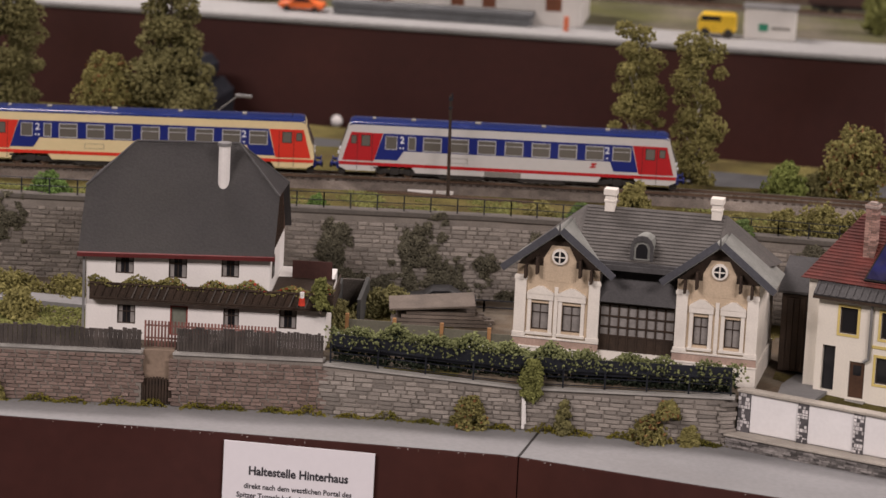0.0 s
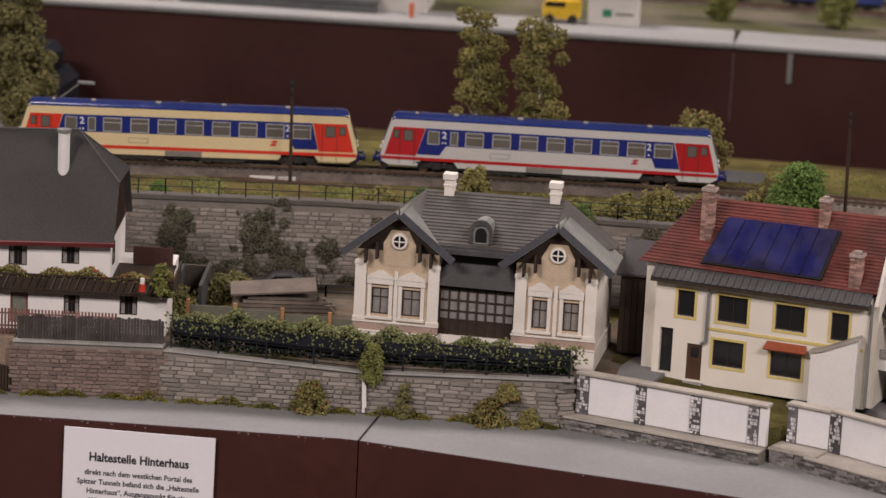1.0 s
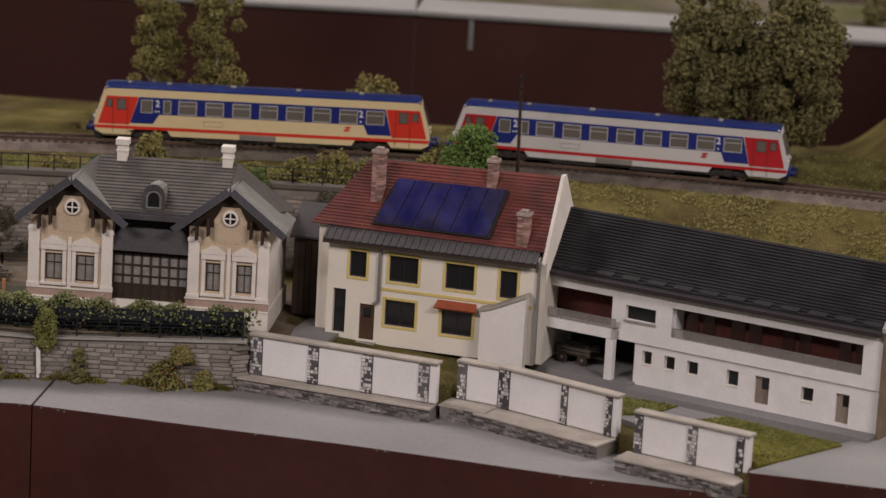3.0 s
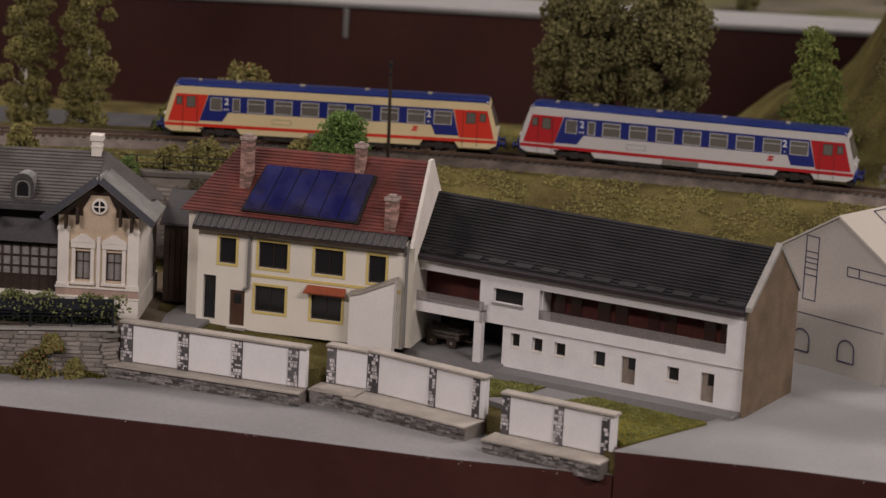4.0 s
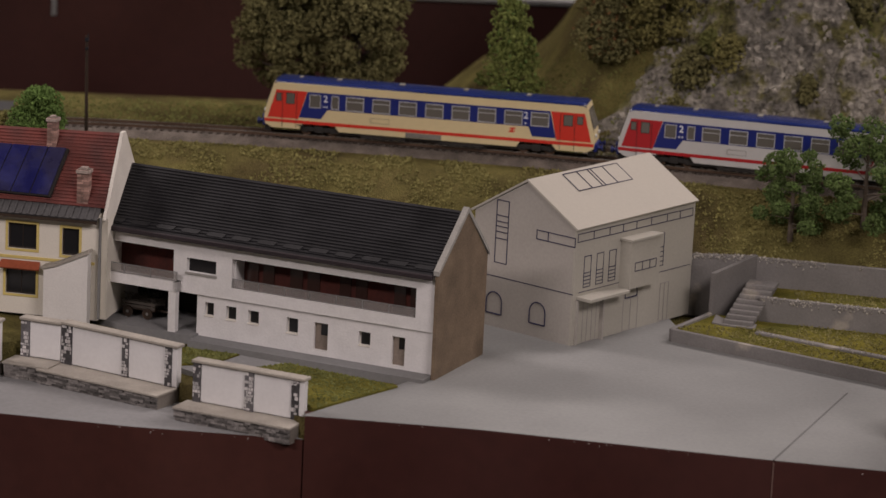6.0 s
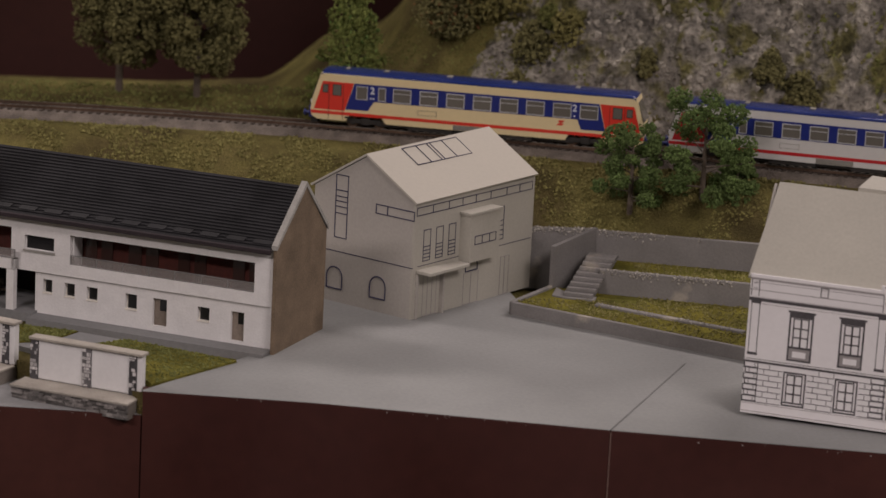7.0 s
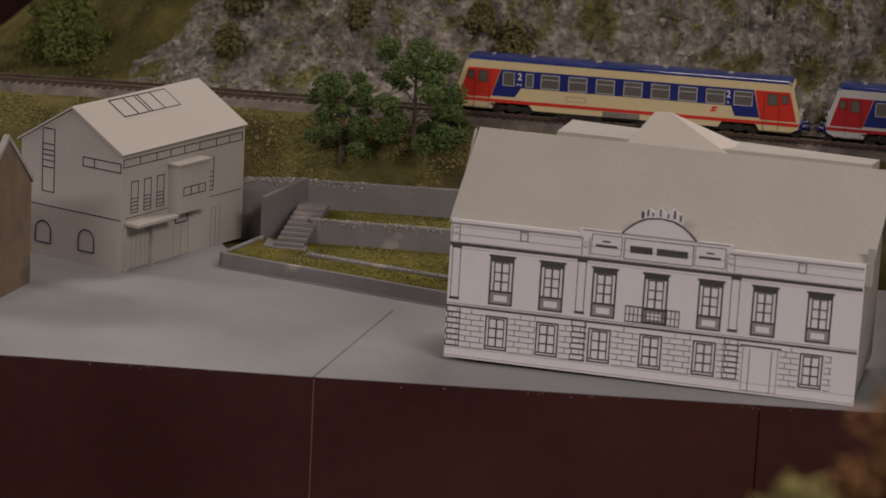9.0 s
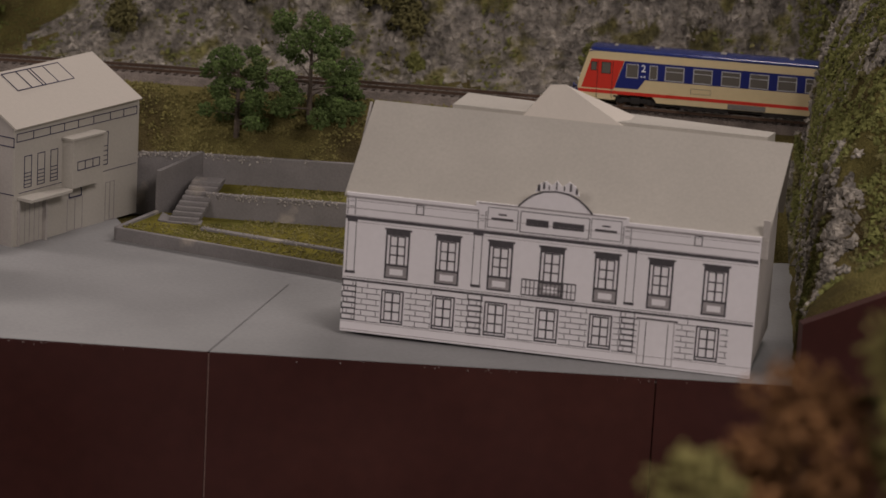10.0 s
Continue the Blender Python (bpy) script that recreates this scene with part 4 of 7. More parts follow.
brick_chimney(red, 26.5, 20, 100, 153, 8.5)
brick_chimney(red, 117, 35, 120, 153, 7)
brick_chimney(red, 152, 5, 90, 120, 8.5)

ROUGHWHITE = mat("rough_white_plaster", (0.73, 0.715, 0.715), 0.9, var=0.05, scale=90, fine=520, bump=0.3, size=0.0008)
# ---- long white house with loggias
lng = thing("long_house", pose(-0.017, 2.376, 0.002, 0, 0, -26.6), "long white house with loggias, small windows and black ribbed roof", "house")
low = [(95, 103, 17, 28.5), (114, 123, 16.5, 28), (133.5, 143, 16.4, 27.5), (167.5, 177.5, 14.2, 27), (230, 240, 14, 25.5), (191.5, 203.5, 5, 26.8), (258.5, 269.5, 3, 26)]
bm = bmesh.new()
pierced(bm, 0.0, 0.294, 0.034, 0.078, 0, 0.004, [tuple(v / 1000 for v in q) for q in [(3.5, 67, 42.5, 67), (79, 105, 51, 62.5), (119, 278, 43.5, 67)]])
part("wall_upper", bm, ROUGHWHITE, lng)
bm = bmesh.new()
pierced(bm, 0.088, 0.294, -0.002, 0.034, 0.002, 0.006, [tuple(v / 1000 for v in q) for q in low])
part("wall_lower", bm, ROUGHWHITE, lng)
panels("wall_side", [(0, 4, 4, 84, -2, 78), (290, 293.8, 6, 84, -2, 78), (4, 290, 80, 84, -2, 78), (88, 91, 6, 60, -2, 34), (0, 4, 0, 4, -2, 34)], ROUGHWHITE, lng)
part("floor_slab", mb((4, 290, 4.2, 80, 34, 37), (4, 290, 6.5, 80, -3, -1.5), (67, 119, 4.2, 40, 66, 70)), ROUGHWHITE, lng)
part("loggia_back", mb((4, 67, 22, 24, 37, 74), (119, 278, 18, 20, 37, 74)), REDROOM, lng, "dark red loggia walls with dark glazing")
for x0, x1 in ((122, 135), (136, 149), (160, 174), (175, 189), (203, 216), (217, 230), (250, 263), (264, 276)):
    part("loggia_glazing", mb((x0 + 1.5, x1 - 1.5, 17.2, 18, 40, 64)), BROWNPANE, lng)
panels("loggia_cheek", [(118.5, 120.5, 4.1, 18, 37, 70), (277, 279, 4.1, 18, 37, 70), (66.5, 69, 4.1, 22, 37, 70)], ROUGHWHITE, lng)
part("beam", mb((0.5, 74, -7, -0.05, 35, 43), (71, 74, -7, 8, 35, 43)), ROUGHWHITE, lng)
part("pillar", mb((66.5, 73, -6.5, -0.2, -2, 35), bevel=0.4), ROUGHWHITE, lng)
for x0, x1, y in ((2, 74, -6.4), (119.5, 278, 0.6)):
    r = part("railing", mb((x0, x1, y, y + 0.6, 50.5, 51.2)), METAL, lng)
    n = int((x1 - x0) / 20)
    for i in range(n + 1):
        x = x0 + (x1 - x0 - 0.6) * i / n
        part("railing_post", mb((x, x + 0.6, y, y + 0.6, 43, 50.6)), METAL, r)
    gp = part("railing_glass", mb((x0, x1, y + 0.2, y + 0.35, 43.5, 50.3)), glass("railing_glass", (0.30, 0.28, 0.27), 0.1, 0.45), r)
w = window(lng, 79, 105, 51, 62.5, ROUGHWHITE, None, 3.2, (0, 0), 0.6)
part("sill", mb((78, 106, -1.2, 0.2, 49.6, 51)), KERB, lng)
for x0, x1, z0, z1 in low[:5]:
    w = window(lng, x0, x1, z0, z1, STUCCO, None, 3.8, (0, 0), 0.6, y=2.0)
    part("sill", mb((x0 - 0.3, x1 + 0.3, 1.4, 5.2, z0 - 0.2, z0 + 1.0), bevel=0.2), STUCCO, w)
for x0, x1, z0, z1 in low[5:]:
    d = part("door", mb((x0, x1, 4.6, 5.4, z0 - 4, z1)), mat("grey_brown_door", (0.22, 0.18, 0.15), 0.8), lng)
    part("door_pane", mb((x0 + 5, x1 - 1, 4.3, 4.7, z1 - 10, z1 - 1)), DARKPANE, d)
part("carport_floor", mb((0, 90, -8, 60, -6, 2.2)), STREET, lng)
# The carport's deep shade is put into this wall's near-black colour.
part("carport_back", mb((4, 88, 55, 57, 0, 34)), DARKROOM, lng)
part("pavement_strip", mb((90.2, 294, -16, 1.9, -6, 0.6)), STREET, lng)
part("end_wall", extrude_outline([(-0.003, -0.002), (0.088, -0.002), (0.088, 0.079), (0.046, 0.121), (-0.003, 0.081)], 0, 0.2945, 0.2975), RAWWOOD, lng, "unpainted brown end board")
part("gable_coping", extrude_outline([(-0.0045, 0.080), (-0.0045, 0.0835), (0.046, 0.1245), (0.0905, 0.082), (0.0905, 0.0785), (0.046, 0.1205)], 0, 0.2935, 0.2983), KERB, lng)
lr = part("roof", extrude_outline([(-0.004, 0.080), (0.046, 0.1205), (0.088, 0.080)], 0, -0.017, 0.293), BLACKTILE, lng, "black ribbed roof")
strips(lng, [(-13.5, -5, 79.5), (293.3, -5, 79.5), (293.3, 45.5, 120.8), (-17.5, 45.5, 120.8)], 21, 1.3, BLACKTILE, "roof_rib", lr)
part("gutter", mb((-0.5, 294, -8, -4.6, 76.6, 80.4), bevel=0.6), mat("dark_gutter", (0.03, 0.022, 0.026), 0.6), lng)
for i in range(13):
    x = 6 + i * 22.5
    bm = bmesh.new()
    slab(bm, [Vector(p) / 1000 for p in ((x, -2.5, 83.4), (x + 15, -2.5, 83.4), (x + 17, 0.6, 86.0), (x + 2, 0.6, 86.0))], 0.001)
    part("snow_guard", bm, BLACKTILE, lr)

cart = thing("cart", lng.matrix_world @ pose(0.012, 0.016, 0.0023), "dark old farm cart loaded with brushwood under the loggia", "cart")
part("bed", mb((0, 30, 0, 17, 6.5, 8), bevel=0.2), DARKWOOD, cart)
for y in (0, 16):
    part("side_board", mb((0, 30, y, y + 1, 8, 10.2), (0, 30, y, y + 1, 11, 13.2), (2, 3, y - 0.3, y + 1.3, 7, 14.5), (27, 28, y - 0.3, y + 1.3, 7, 14.5)), GREYWOOD, cart)
for x in (6, 24):
    for y in (-1.6, 17.2):
        wheel = bmesh.new()
        cyl(wheel, (x / 1000, y / 1000, 0.0045), (x / 1000, (y + 1.4) / 1000, 0.0045), 0.0045, 0.0045, 14)
        wheel = part("wheel", wheel, DARKWOOD, cart)
        hub = bmesh.new()
        cyl(hub, (x / 1000, (y - 0.3) / 1000, 0.0045), (x / 1000, (y + 1.7) / 1000, 0.0045), 0.0013, 0.0013, 8)
        part("hub", hub, METAL, wheel)
part("shaft", mb((30, 46, 7.5, 8.7, 5.5, 6.5)), DARKWOOD, cart)
brush = bmesh.new()
rnd = random.Random(31)
for _ in range(140):
    p = Vector((rnd.uniform(1, 29), rnd.uniform(1.5, 15.5), rnd.uniform(8.5, 17))) / 1000
    q = p + Vector((rnd.uniform(-7, 7), rnd.uniform(-4, 4), rnd.uniform(-1, 4))) / 1000
    cyl(brush, p, q, 0.0004, 0.0002, 4)
tagged(part("brushwood", brush, GREYWOOD, cart), kind="stuff")

# ---- grey cardboard mock-up house with drawn windows
gry = thing("cardboard_house", pose(0.36, 2.356, 0.0, 0, 0, 48), "grey cardboard house mock-up with windows drawn in blue ink", "house mock-up")
part("wall_front", mb((0, 161, 0, 2, 0, 95)), CARD, gry)
part("wall_side", extrude_outline([(0.0021, 0), (0.104, 0), (0.104, 0.094), (0.0505, 0.1255), (0.0021, 0.0955)], 0, 0.0, 0.002), CARD_D, gry)
part("wall_side", extrude_outline([(0.0021, 0), (0.104, 0), (0.104, 0.094), (0.0505, 0.1255), (0.0021, 0.0955)], 0, 0.159, 0.161), CARD_D, gry)
part("wall_back", mb((2, 159, 102, 104, 0, 94)), CARD_D, gry)
roof_plate(gry, [(-1.5, -2.5, 96.0), (162, -2.5, 97.5), (162, 51, 129.0), (-1.5, 51, 127.6)], 1.6, mat("pale_cardboard_roof", (0.48, 0.45, 0.395), 0.88, var=0.03, scale=15, fine=400, bump=0.1), "roof")
roof_plate(gry, [(162, 108, 93.5), (-1.5, 108, 93.5), (-1.5, 51.2, 127.6), (162, 51.2, 129.0)], 1.6, CARD, "roof")
bay = part("bay", mb((60, 100, -11, -0.05, 39, 78.5)), CARD, gry)
part("bay_roof", mb((58.5, 101.5, -12.5, -0.05, 78.5, 80.3)), CARD, bay)
part("canopy", mb((4, 56, -15, -0.05, 37.5, 40.2), bevel=0.3), CARD, gry)
panels("porch", [(36, 38, -4, -0.05, 0, 37), (4, 6, -2, -0.05, 0, 37)], CARD_D, gry)


def ink_frame(house, x0, x1, z0, z1, w=0.7, lines=(), uprights=(), y=-0.25, material=INK, name="drawn_window"):
    rows = [(x0, x0 + w, y, y + 0.3, z0, z1), (x1 - w, x1, y, y + 0.3, z0, z1), (x0 + w, x1 - w, y, y + 0.3, z0, z0 + w), (x0 + w, x1 - w, y, y + 0.3, z1 - w, z1)]
    rows += [(x0 + w, x1 - w, y - 0.05, y + 0.3, z - w / 2, z + w / 2) for z in lines] + [(x - w / 2, x + w / 2, y - 0.08, y + 0.3, z0 + w, z1 - w) for x in uprights]
    return part(name, mb(*rows), material, house)


for x in (12, 28.5, 45):
    ink_frame(gry, x, x + 9.5, 46, 72, 0.6, (49, 52, 55, 58))
ink_frame(gry, 110, 120, 48, 76, 0.6, (52, 56, 60, 64))
ink_frame(gry, 2, 158, 84.5, 91.5, 0.6, (), (23, 44, 62, 80, 100, 122, 140))
ink_frame(bay, 66, 95, 53, 60.5, 0.6, (), (76, 86), y=-11.25)
part("drawn_line", mb((6, 159, -0.2, 0.1, 42.6, 43.1)), INK, gry)
ink_frame(gry, 118, 130, 0.3, 33, 0.4, (), (124,), material=PRINT_L, name="drawn_door")
ink_frame(gry, 14, 32, 0.3, 36, 0.4, (), (20, 26), material=PRINT_L, name="drawn_door")
ink_frame(gry, 68, 88, 0.3, 27, 0.4, (), (78,), material=PRINT_L, name="drawn_door")


def ink_arch(house, c, z0, z1, r, m):
    """A drawn arch: a bent strip with its foot line, on a face that m turns."""
    bm = bmesh.new()
    pts = [(c - r, z0), (c - r, z1 - r)] + [(c - r * math.cos(a), z1 - r + r * math.sin(a)) for a in [math.pi * i / 8 for i in range(1, 8)]] + [(c + r, z1 - r), (c + r, z0), (c - r, z0)]
    for (xa, za), (xb, zb) in zip(pts, pts[1:]):
        cyl(bm, m @ Vector((xa / 1000, -0.0002, za / 1000)), m @ Vector((xb / 1000, -0.0002, zb / 1000)), 0.00055, 0.00055, 4)
    return part("drawn_arch", bm, INK, house)


ink_arch(gry, 78, 28, 39, 8, Matrix.Identity(4))
SIDE = pose(0, 0, 0, 0, 0, -90)   # x along the side runs towards -y
ink_arch(gry, -35, 11, 29, 8, SIDE)
ink_arch(gry, -80, 11, 29, 8, SIDE)


def side_ink(y0, y1, z0, z1, lines=(), ups=(), w=0.7):
    rows = [(-0.3, 0.1, y0, y0 + w, z0, z1), (-0.3, 0.1, y1 - w, y1, z0, z1), (-0.3, 0.1, y0, y1, z0, z0 + w), (-0.3, 0.1, y0, y1, z1 - w, z1)]
    rows += [(-0.35, 0.1, y0, y1, z - w / 2, z + w / 2) for z in lines] + [(-0.38, 0.1, y - w / 2, y + w / 2, z0, z1) for y in ups]
    part("drawn_window", mb(*rows), INK, gry)


side_ink(69, 82, 53.5, 106, (74, 79.5, 84, 88, 93))
side_ink(0.5, 40, 80.5, 88.5, (), (28,))
part("drawn_line", mb((-0.25, 0.1, 0, 100, 41.8, 42.4)), INK, gry)
# a skylight strip drawn on the roof
bm = bmesh.new()
RF = lambda x, k: Vector((x, -2.5 + 53.5 * k, 96.2 + 31.6 * k)) / 1000 + Vector((0, -0.0004, 0.0006))
segs = [((40, 0.95), (112, 0.95)), ((40, 0.62), (112, 0.62))] + [((x, 0.62), (x, 0.95)) for x in (40, 58, 72, 76, 92, 112)]
for a, b in segs:
    cyl(bm, RF(*a), RF(*b), 0.0004, 0.0004, 4)
part("drawn_skylight", bm, INK, gry)

# ---- cardboard town house with a paper front
hp = thing("paper_front_house", pose(0.5845, 2.1085, 0.0083, 0, 0.55, -22.3) @ Matrix.Scale(0.99, 4), "cardboard town house with a printed white paper front", "house mock-up")
part("wall_front", mb((0, 304, 0.4, 2, -0.4, 100)), PAPER, hp)
part("base", mb((5, 300, 7, 109, -6.6, 4)), CARD_D, hp)
part("wall_side", extrude_outline([(0.0022, 0.004), (0.112, 0.004), (0.112, 0.096), (0.060, 0.156), (0.012, 0.100), (0.0022, 0.100)], 0, 0.302, 0.304), CARD_D, hp)
part("wall_side", extrude_outline([(0.0022, 0.004), (0.112, 0.004), (0.112, 0.096), (0.060, 0.156), (0.012, 0.100), (0.0022, 0.100)], 0, 0.0, 0.002), CARD_D, hp)
part("wall_back", mb((2, 302, 110, 112, 4, 96)), CARD_D, hp)
part("side_flap", mb((304.1, 309, 3, 5, 84, 112), (304.1, 306, 2, 40, 84, 100)), CARD_D, hp)
roof_plate(hp, [(-2.5, 2.5, 97), (308, 2.5, 97), (315, 58, 158), (4, 58, 158)], 1.8, CARD, "roof")
roof_plate(hp, [(308, 116, 94), (-2.5, 116, 94), (4, 58.3, 158), (315, 58.3, 158)], 1.8, CARD, "roof")
bm = bmesh.new()
slab(bm, [Vector(p) / 1000 for p in ((62, 62, 160), (296, 62, 160), (296, 120, 152), (62, 120, 158))], 0.012)
part("rear_roof", bm, CARD, hp)
bm = bmesh.new()
v = [bm.verts.new(Vector(p) / 1000) for p in ((115, 58.5, 157), (191, 58.5, 157), (191, 112, 155), (115, 112, 155), (133, 69, 181), (144, 69, 182))]
for q in ((0, 1, 5, 4), (1, 2, 5), (2, 3, 4, 5), (3, 0, 4)):
    bm.faces.new([v[i] for i in q])
part("roof_peak", bm, mat("pale_cardboard_peak", (0.60, 0.56, 0.49), 0.88, var=0.03, bump=0.1), hp, "pale pointed paper roof piece")
# printed lines of the front, as thin layers on the paper
F = 0.25


def prints(name, rows, material=PRINT, y=F, parent=None):
    return part(name, mb(*[(a, b, y, 0.45, c, d) for a, b, c, d in rows]), material, parent or hp)


prints("printed_cornice", [(0, 303, 80.2, 82.6), (0, 303, 33.6, 35.2), (1, 303, 36.2, 36.6)])
prints("printed_cornice_line", [(0, 303, 82.9, 83.3), (4, 303, 78.3, 78.6), (0, 98, 88.4, 88.9), (206, 303, 88.4, 88.9), (0, 98, 96, 97.6), (206, 303, 96, 97.6), (98, 206, 102.2, 103.4), (98, 206, 91.0, 91.4), (3, 98, 94.3, 94.6), (206, 303, 94.3, 94.6), (0, 303, 0.8, 1.2), (0, 303, 6.2, 6.5)], PRINT_L)
part("parapet", mb((96, 208, 0.4, 1.9, 100, 103.5)), PAPER, hp)
part("parapet_arch", plate([(128, 103.5), (180, 103.5), (177, 107), (171, 112), (163, 115.5), (154, 116.5), (145, 115.5), (137, 112), (131, 107)], 0.4, 1.9), PAPER, hp)
bm = bmesh.new()
arc = [(127, 103.2), (131, 107.5), (137, 112.3), (145, 115.9), (154, 117), (163, 115.9), (171, 112.3), (177, 107.5), (181, 103.2)]
for (xa, za), (xb, zb) in zip(arc, arc[1:]):
    cyl(bm, (xa / 1000, 0.0008, za / 1000), (xb / 1000, 0.0008, zb / 1000), 0.0008, 0.0008, 5)
part("printed_arch", bm, PRINT, hp)
part("parapet_ornament", plate([(138, 115), (141, 121), (146, 124), (150, 121), (154, 125), (158, 121), (163, 125), (168, 122), (171, 115), (163, 116.6), (154, 117.6), (145, 116.6)], 0.5, 1.6), PAPER, hp)
prints("printed_ornament", [(140, 142, 116, 121), (144, 145.4, 118, 123), (148, 149, 118, 121), (153.4, 154.4, 118.5, 124), (159, 160, 118, 121.5), (163.5, 165, 118, 124), (168, 169.4, 116.5, 121)])
for x in (1, 98, 204.5):
    prints("printed_panel_post", [(x, x + 0.5, 84, 97), (x + 5.5, x + 6, 84, 97), (x + 1.5, x + 4.5, 89.6, 90), (x + 1.5, x + 4.5, 93.4, 93.8)])
for x in (52, 256):
    prints("printed_panel_post", [(x, x + 0.7, 88.8, 96), (x + 5.3, x + 6, 88.8, 96), (x, x + 6, 95.4, 96), (x, x + 6, 88.8, 89.3)])
prints("printed_panel", [(105, 127, 85.2, 85.6), (105, 127, 100, 100.5), (105, 105.4, 85.4, 100), (127, 127.5, 85.4, 100), (181, 203, 85.2, 85.6), (181, 203, 100, 100.5), (181, 181.4, 85.4, 100), (203, 203.5, 85.4, 100), (129, 180, 84.3, 84.9), (129, 129.6, 84.5, 100), (179.4, 180, 84.5, 100), (129, 180, 99.6, 100.2)])
prints("printed_bar", [(108, 124, 91.2, 93), (113, 119, 95, 96.2), (184, 200, 91.2, 93), (189, 195, 95, 96.2)])
prints("printed_bar", [(133.5, 150, 89.6, 94.8), (153, 176, 89.6, 94.8)], PRINT)
letters("1886", 0.0062, PRINT, hp, 0.1545, 0.0003, 0.1072, "date_lettering")
UPW, LOW = [30.9, 68.5, 107.5, 145.4, 185.6, 225, 264.8], [29.8, 68.0, 107, 145, 184.5, 262.5]
for x in UPW:
    g = part("printed_window", frame_of(x, x + 18, 38.5, 75.5, 1.3, F, 0.45), PRINT, hp)
    prints("printed_lintel", [(x - 1.2, x + 19.2, 74.8, 76.4)], PRINT, parent=g)
    prints("printed_shade", [(x + 1.3, x + 16.7, 71.2, 74.2)], PRINT, parent=g)
    prints("printed_sash", [(x + 3, x + 15, 70.2, 71), (x + 3, x + 4, 49, 70.4), (x + 14, x + 15, 49, 70.4), (x + 8.3, x + 9.6, 49, 70.4), (x + 4, x + 14, 62.8, 63.8), (x + 4, x + 14, 56.0, 57.0), (x + 1.3, x + 16.7, 48, 49.6)], PRINT, y=F + 0.03, parent=g)
    prints("printed_apron", [(x + 1.3, x + 16.7, 39.8, 48)], PRINT_L, y=F + 0.06, parent=g)
    prints("printed_apron_panel", [(x + 4, x + 14, 41.5, 46)], PAPER, y=F - 0.02, parent=g)
for x in LOW:
    g = part("printed_window", frame_of(x, x + 17, 7.5, 30.5, 1.1, F, 0.45), PRINT, hp)
    prints("printed_sash", [(x + 2.4, x + 3.3, 10, 29), (x + 13.7, x + 14.6, 10, 29), (x + 7.9, x + 9.1, 10, 29), (x + 3, x + 14, 28, 29), (x + 3, x + 14, 21.6, 22.6), (x + 3, x + 14, 15.4, 16.4), (x + 1, x + 16, 9.4, 10.4)], PRINT, y=F + 0.03, parent=g)
for x in (2, 96, 209):
    prints("printed_pilaster", [(x, x + 0.5, 40, 80), (x + 6, x + 6.5, 40, 80), (x - 0.5, x + 7, 39.4, 41.4), (x - 0.5, x + 7, 78.4, 80.2)], PRINT)
door_p = part("printed_door", frame_of(221, 247, 1, 31, 0.6, F, 0.45), PRINT_L, hp)
prints("printed_door_line", [(219, 249, 30.4, 31.6), (226, 226.5, 1, 29), (242, 242.5, 1, 29)], PRINT, parent=door_p)
balc_p = prints("printed_balcony", [(133, 173, 49.2, 50.2), (133, 173, 37.6, 38.6), (133, 173, 43.4, 44)] + [(133 + 3.05 * i, 133.7 + 3.05 * i, 38, 50) for i in range(14)], PRINT, y=F - 0.04)
# ashlar courses of the ground floor
for k in range(7):
    z = 7.2 + k * 3.75
    spans, x = [], 0.0
    for w in sorted(LOW + [221]):
        wide = 17 if w != 221 else 26
        spans.append((x, w - 1))
        x = w + wide + 1
    spans.append((x, 286))
    rows = [(a, b, z, z + 0.45) for a, b in spans if b > a]
    j = 7.0 * (k % 2)
    for a, b in spans:
        xx = a + (4 if k % 2 else 8)
        while xx < b:
            rows.append((xx, xx + 0.45, z + 0.45, z + 3.7))
            xx += 11
    tagged(prints("printed_course", rows, PRINT), kind="stuff")
for x0 in (0, 94, 207):
    prints("printed_quoin", [(x0 + (1 if k % 2 else 0), x0 + 11, 7.4 + k * 3.75, 8.3 + k * 3.75) for k in range(7)] + [(x0 + (1 if k % 2 else 0), x0 + 0.8 + (1 if k % 2 else 0), 7.4 + k * 3.75, 11 + k * 3.75) for k in range(7)] + [(x0 + 10, x0 + 10.7, 7.4 + k * 3.75, 11 + k * 3.75) for k in range(7)], PRINT, y=F - 0.02)


def taller_ground_floor(ob, line, k):
    """The printed ground floor hangs a little lower than the box behind it."""
    for child in ob.children:
        if child.type == "MESH" and child.name.split(".")[0] not in ("base", "wall_back", "wall_side"):
            for v in child.data.vertices:
                if v.co.z < line:
                    v.co.z = line - (line - v.co.z) * k
        taller_ground_floor(child, line, k)


taller_ground_floor(hp, 0.0336, 1.135)


# ---------------------------------------------------------------- stone and brick walls
STONE_BOX = {}


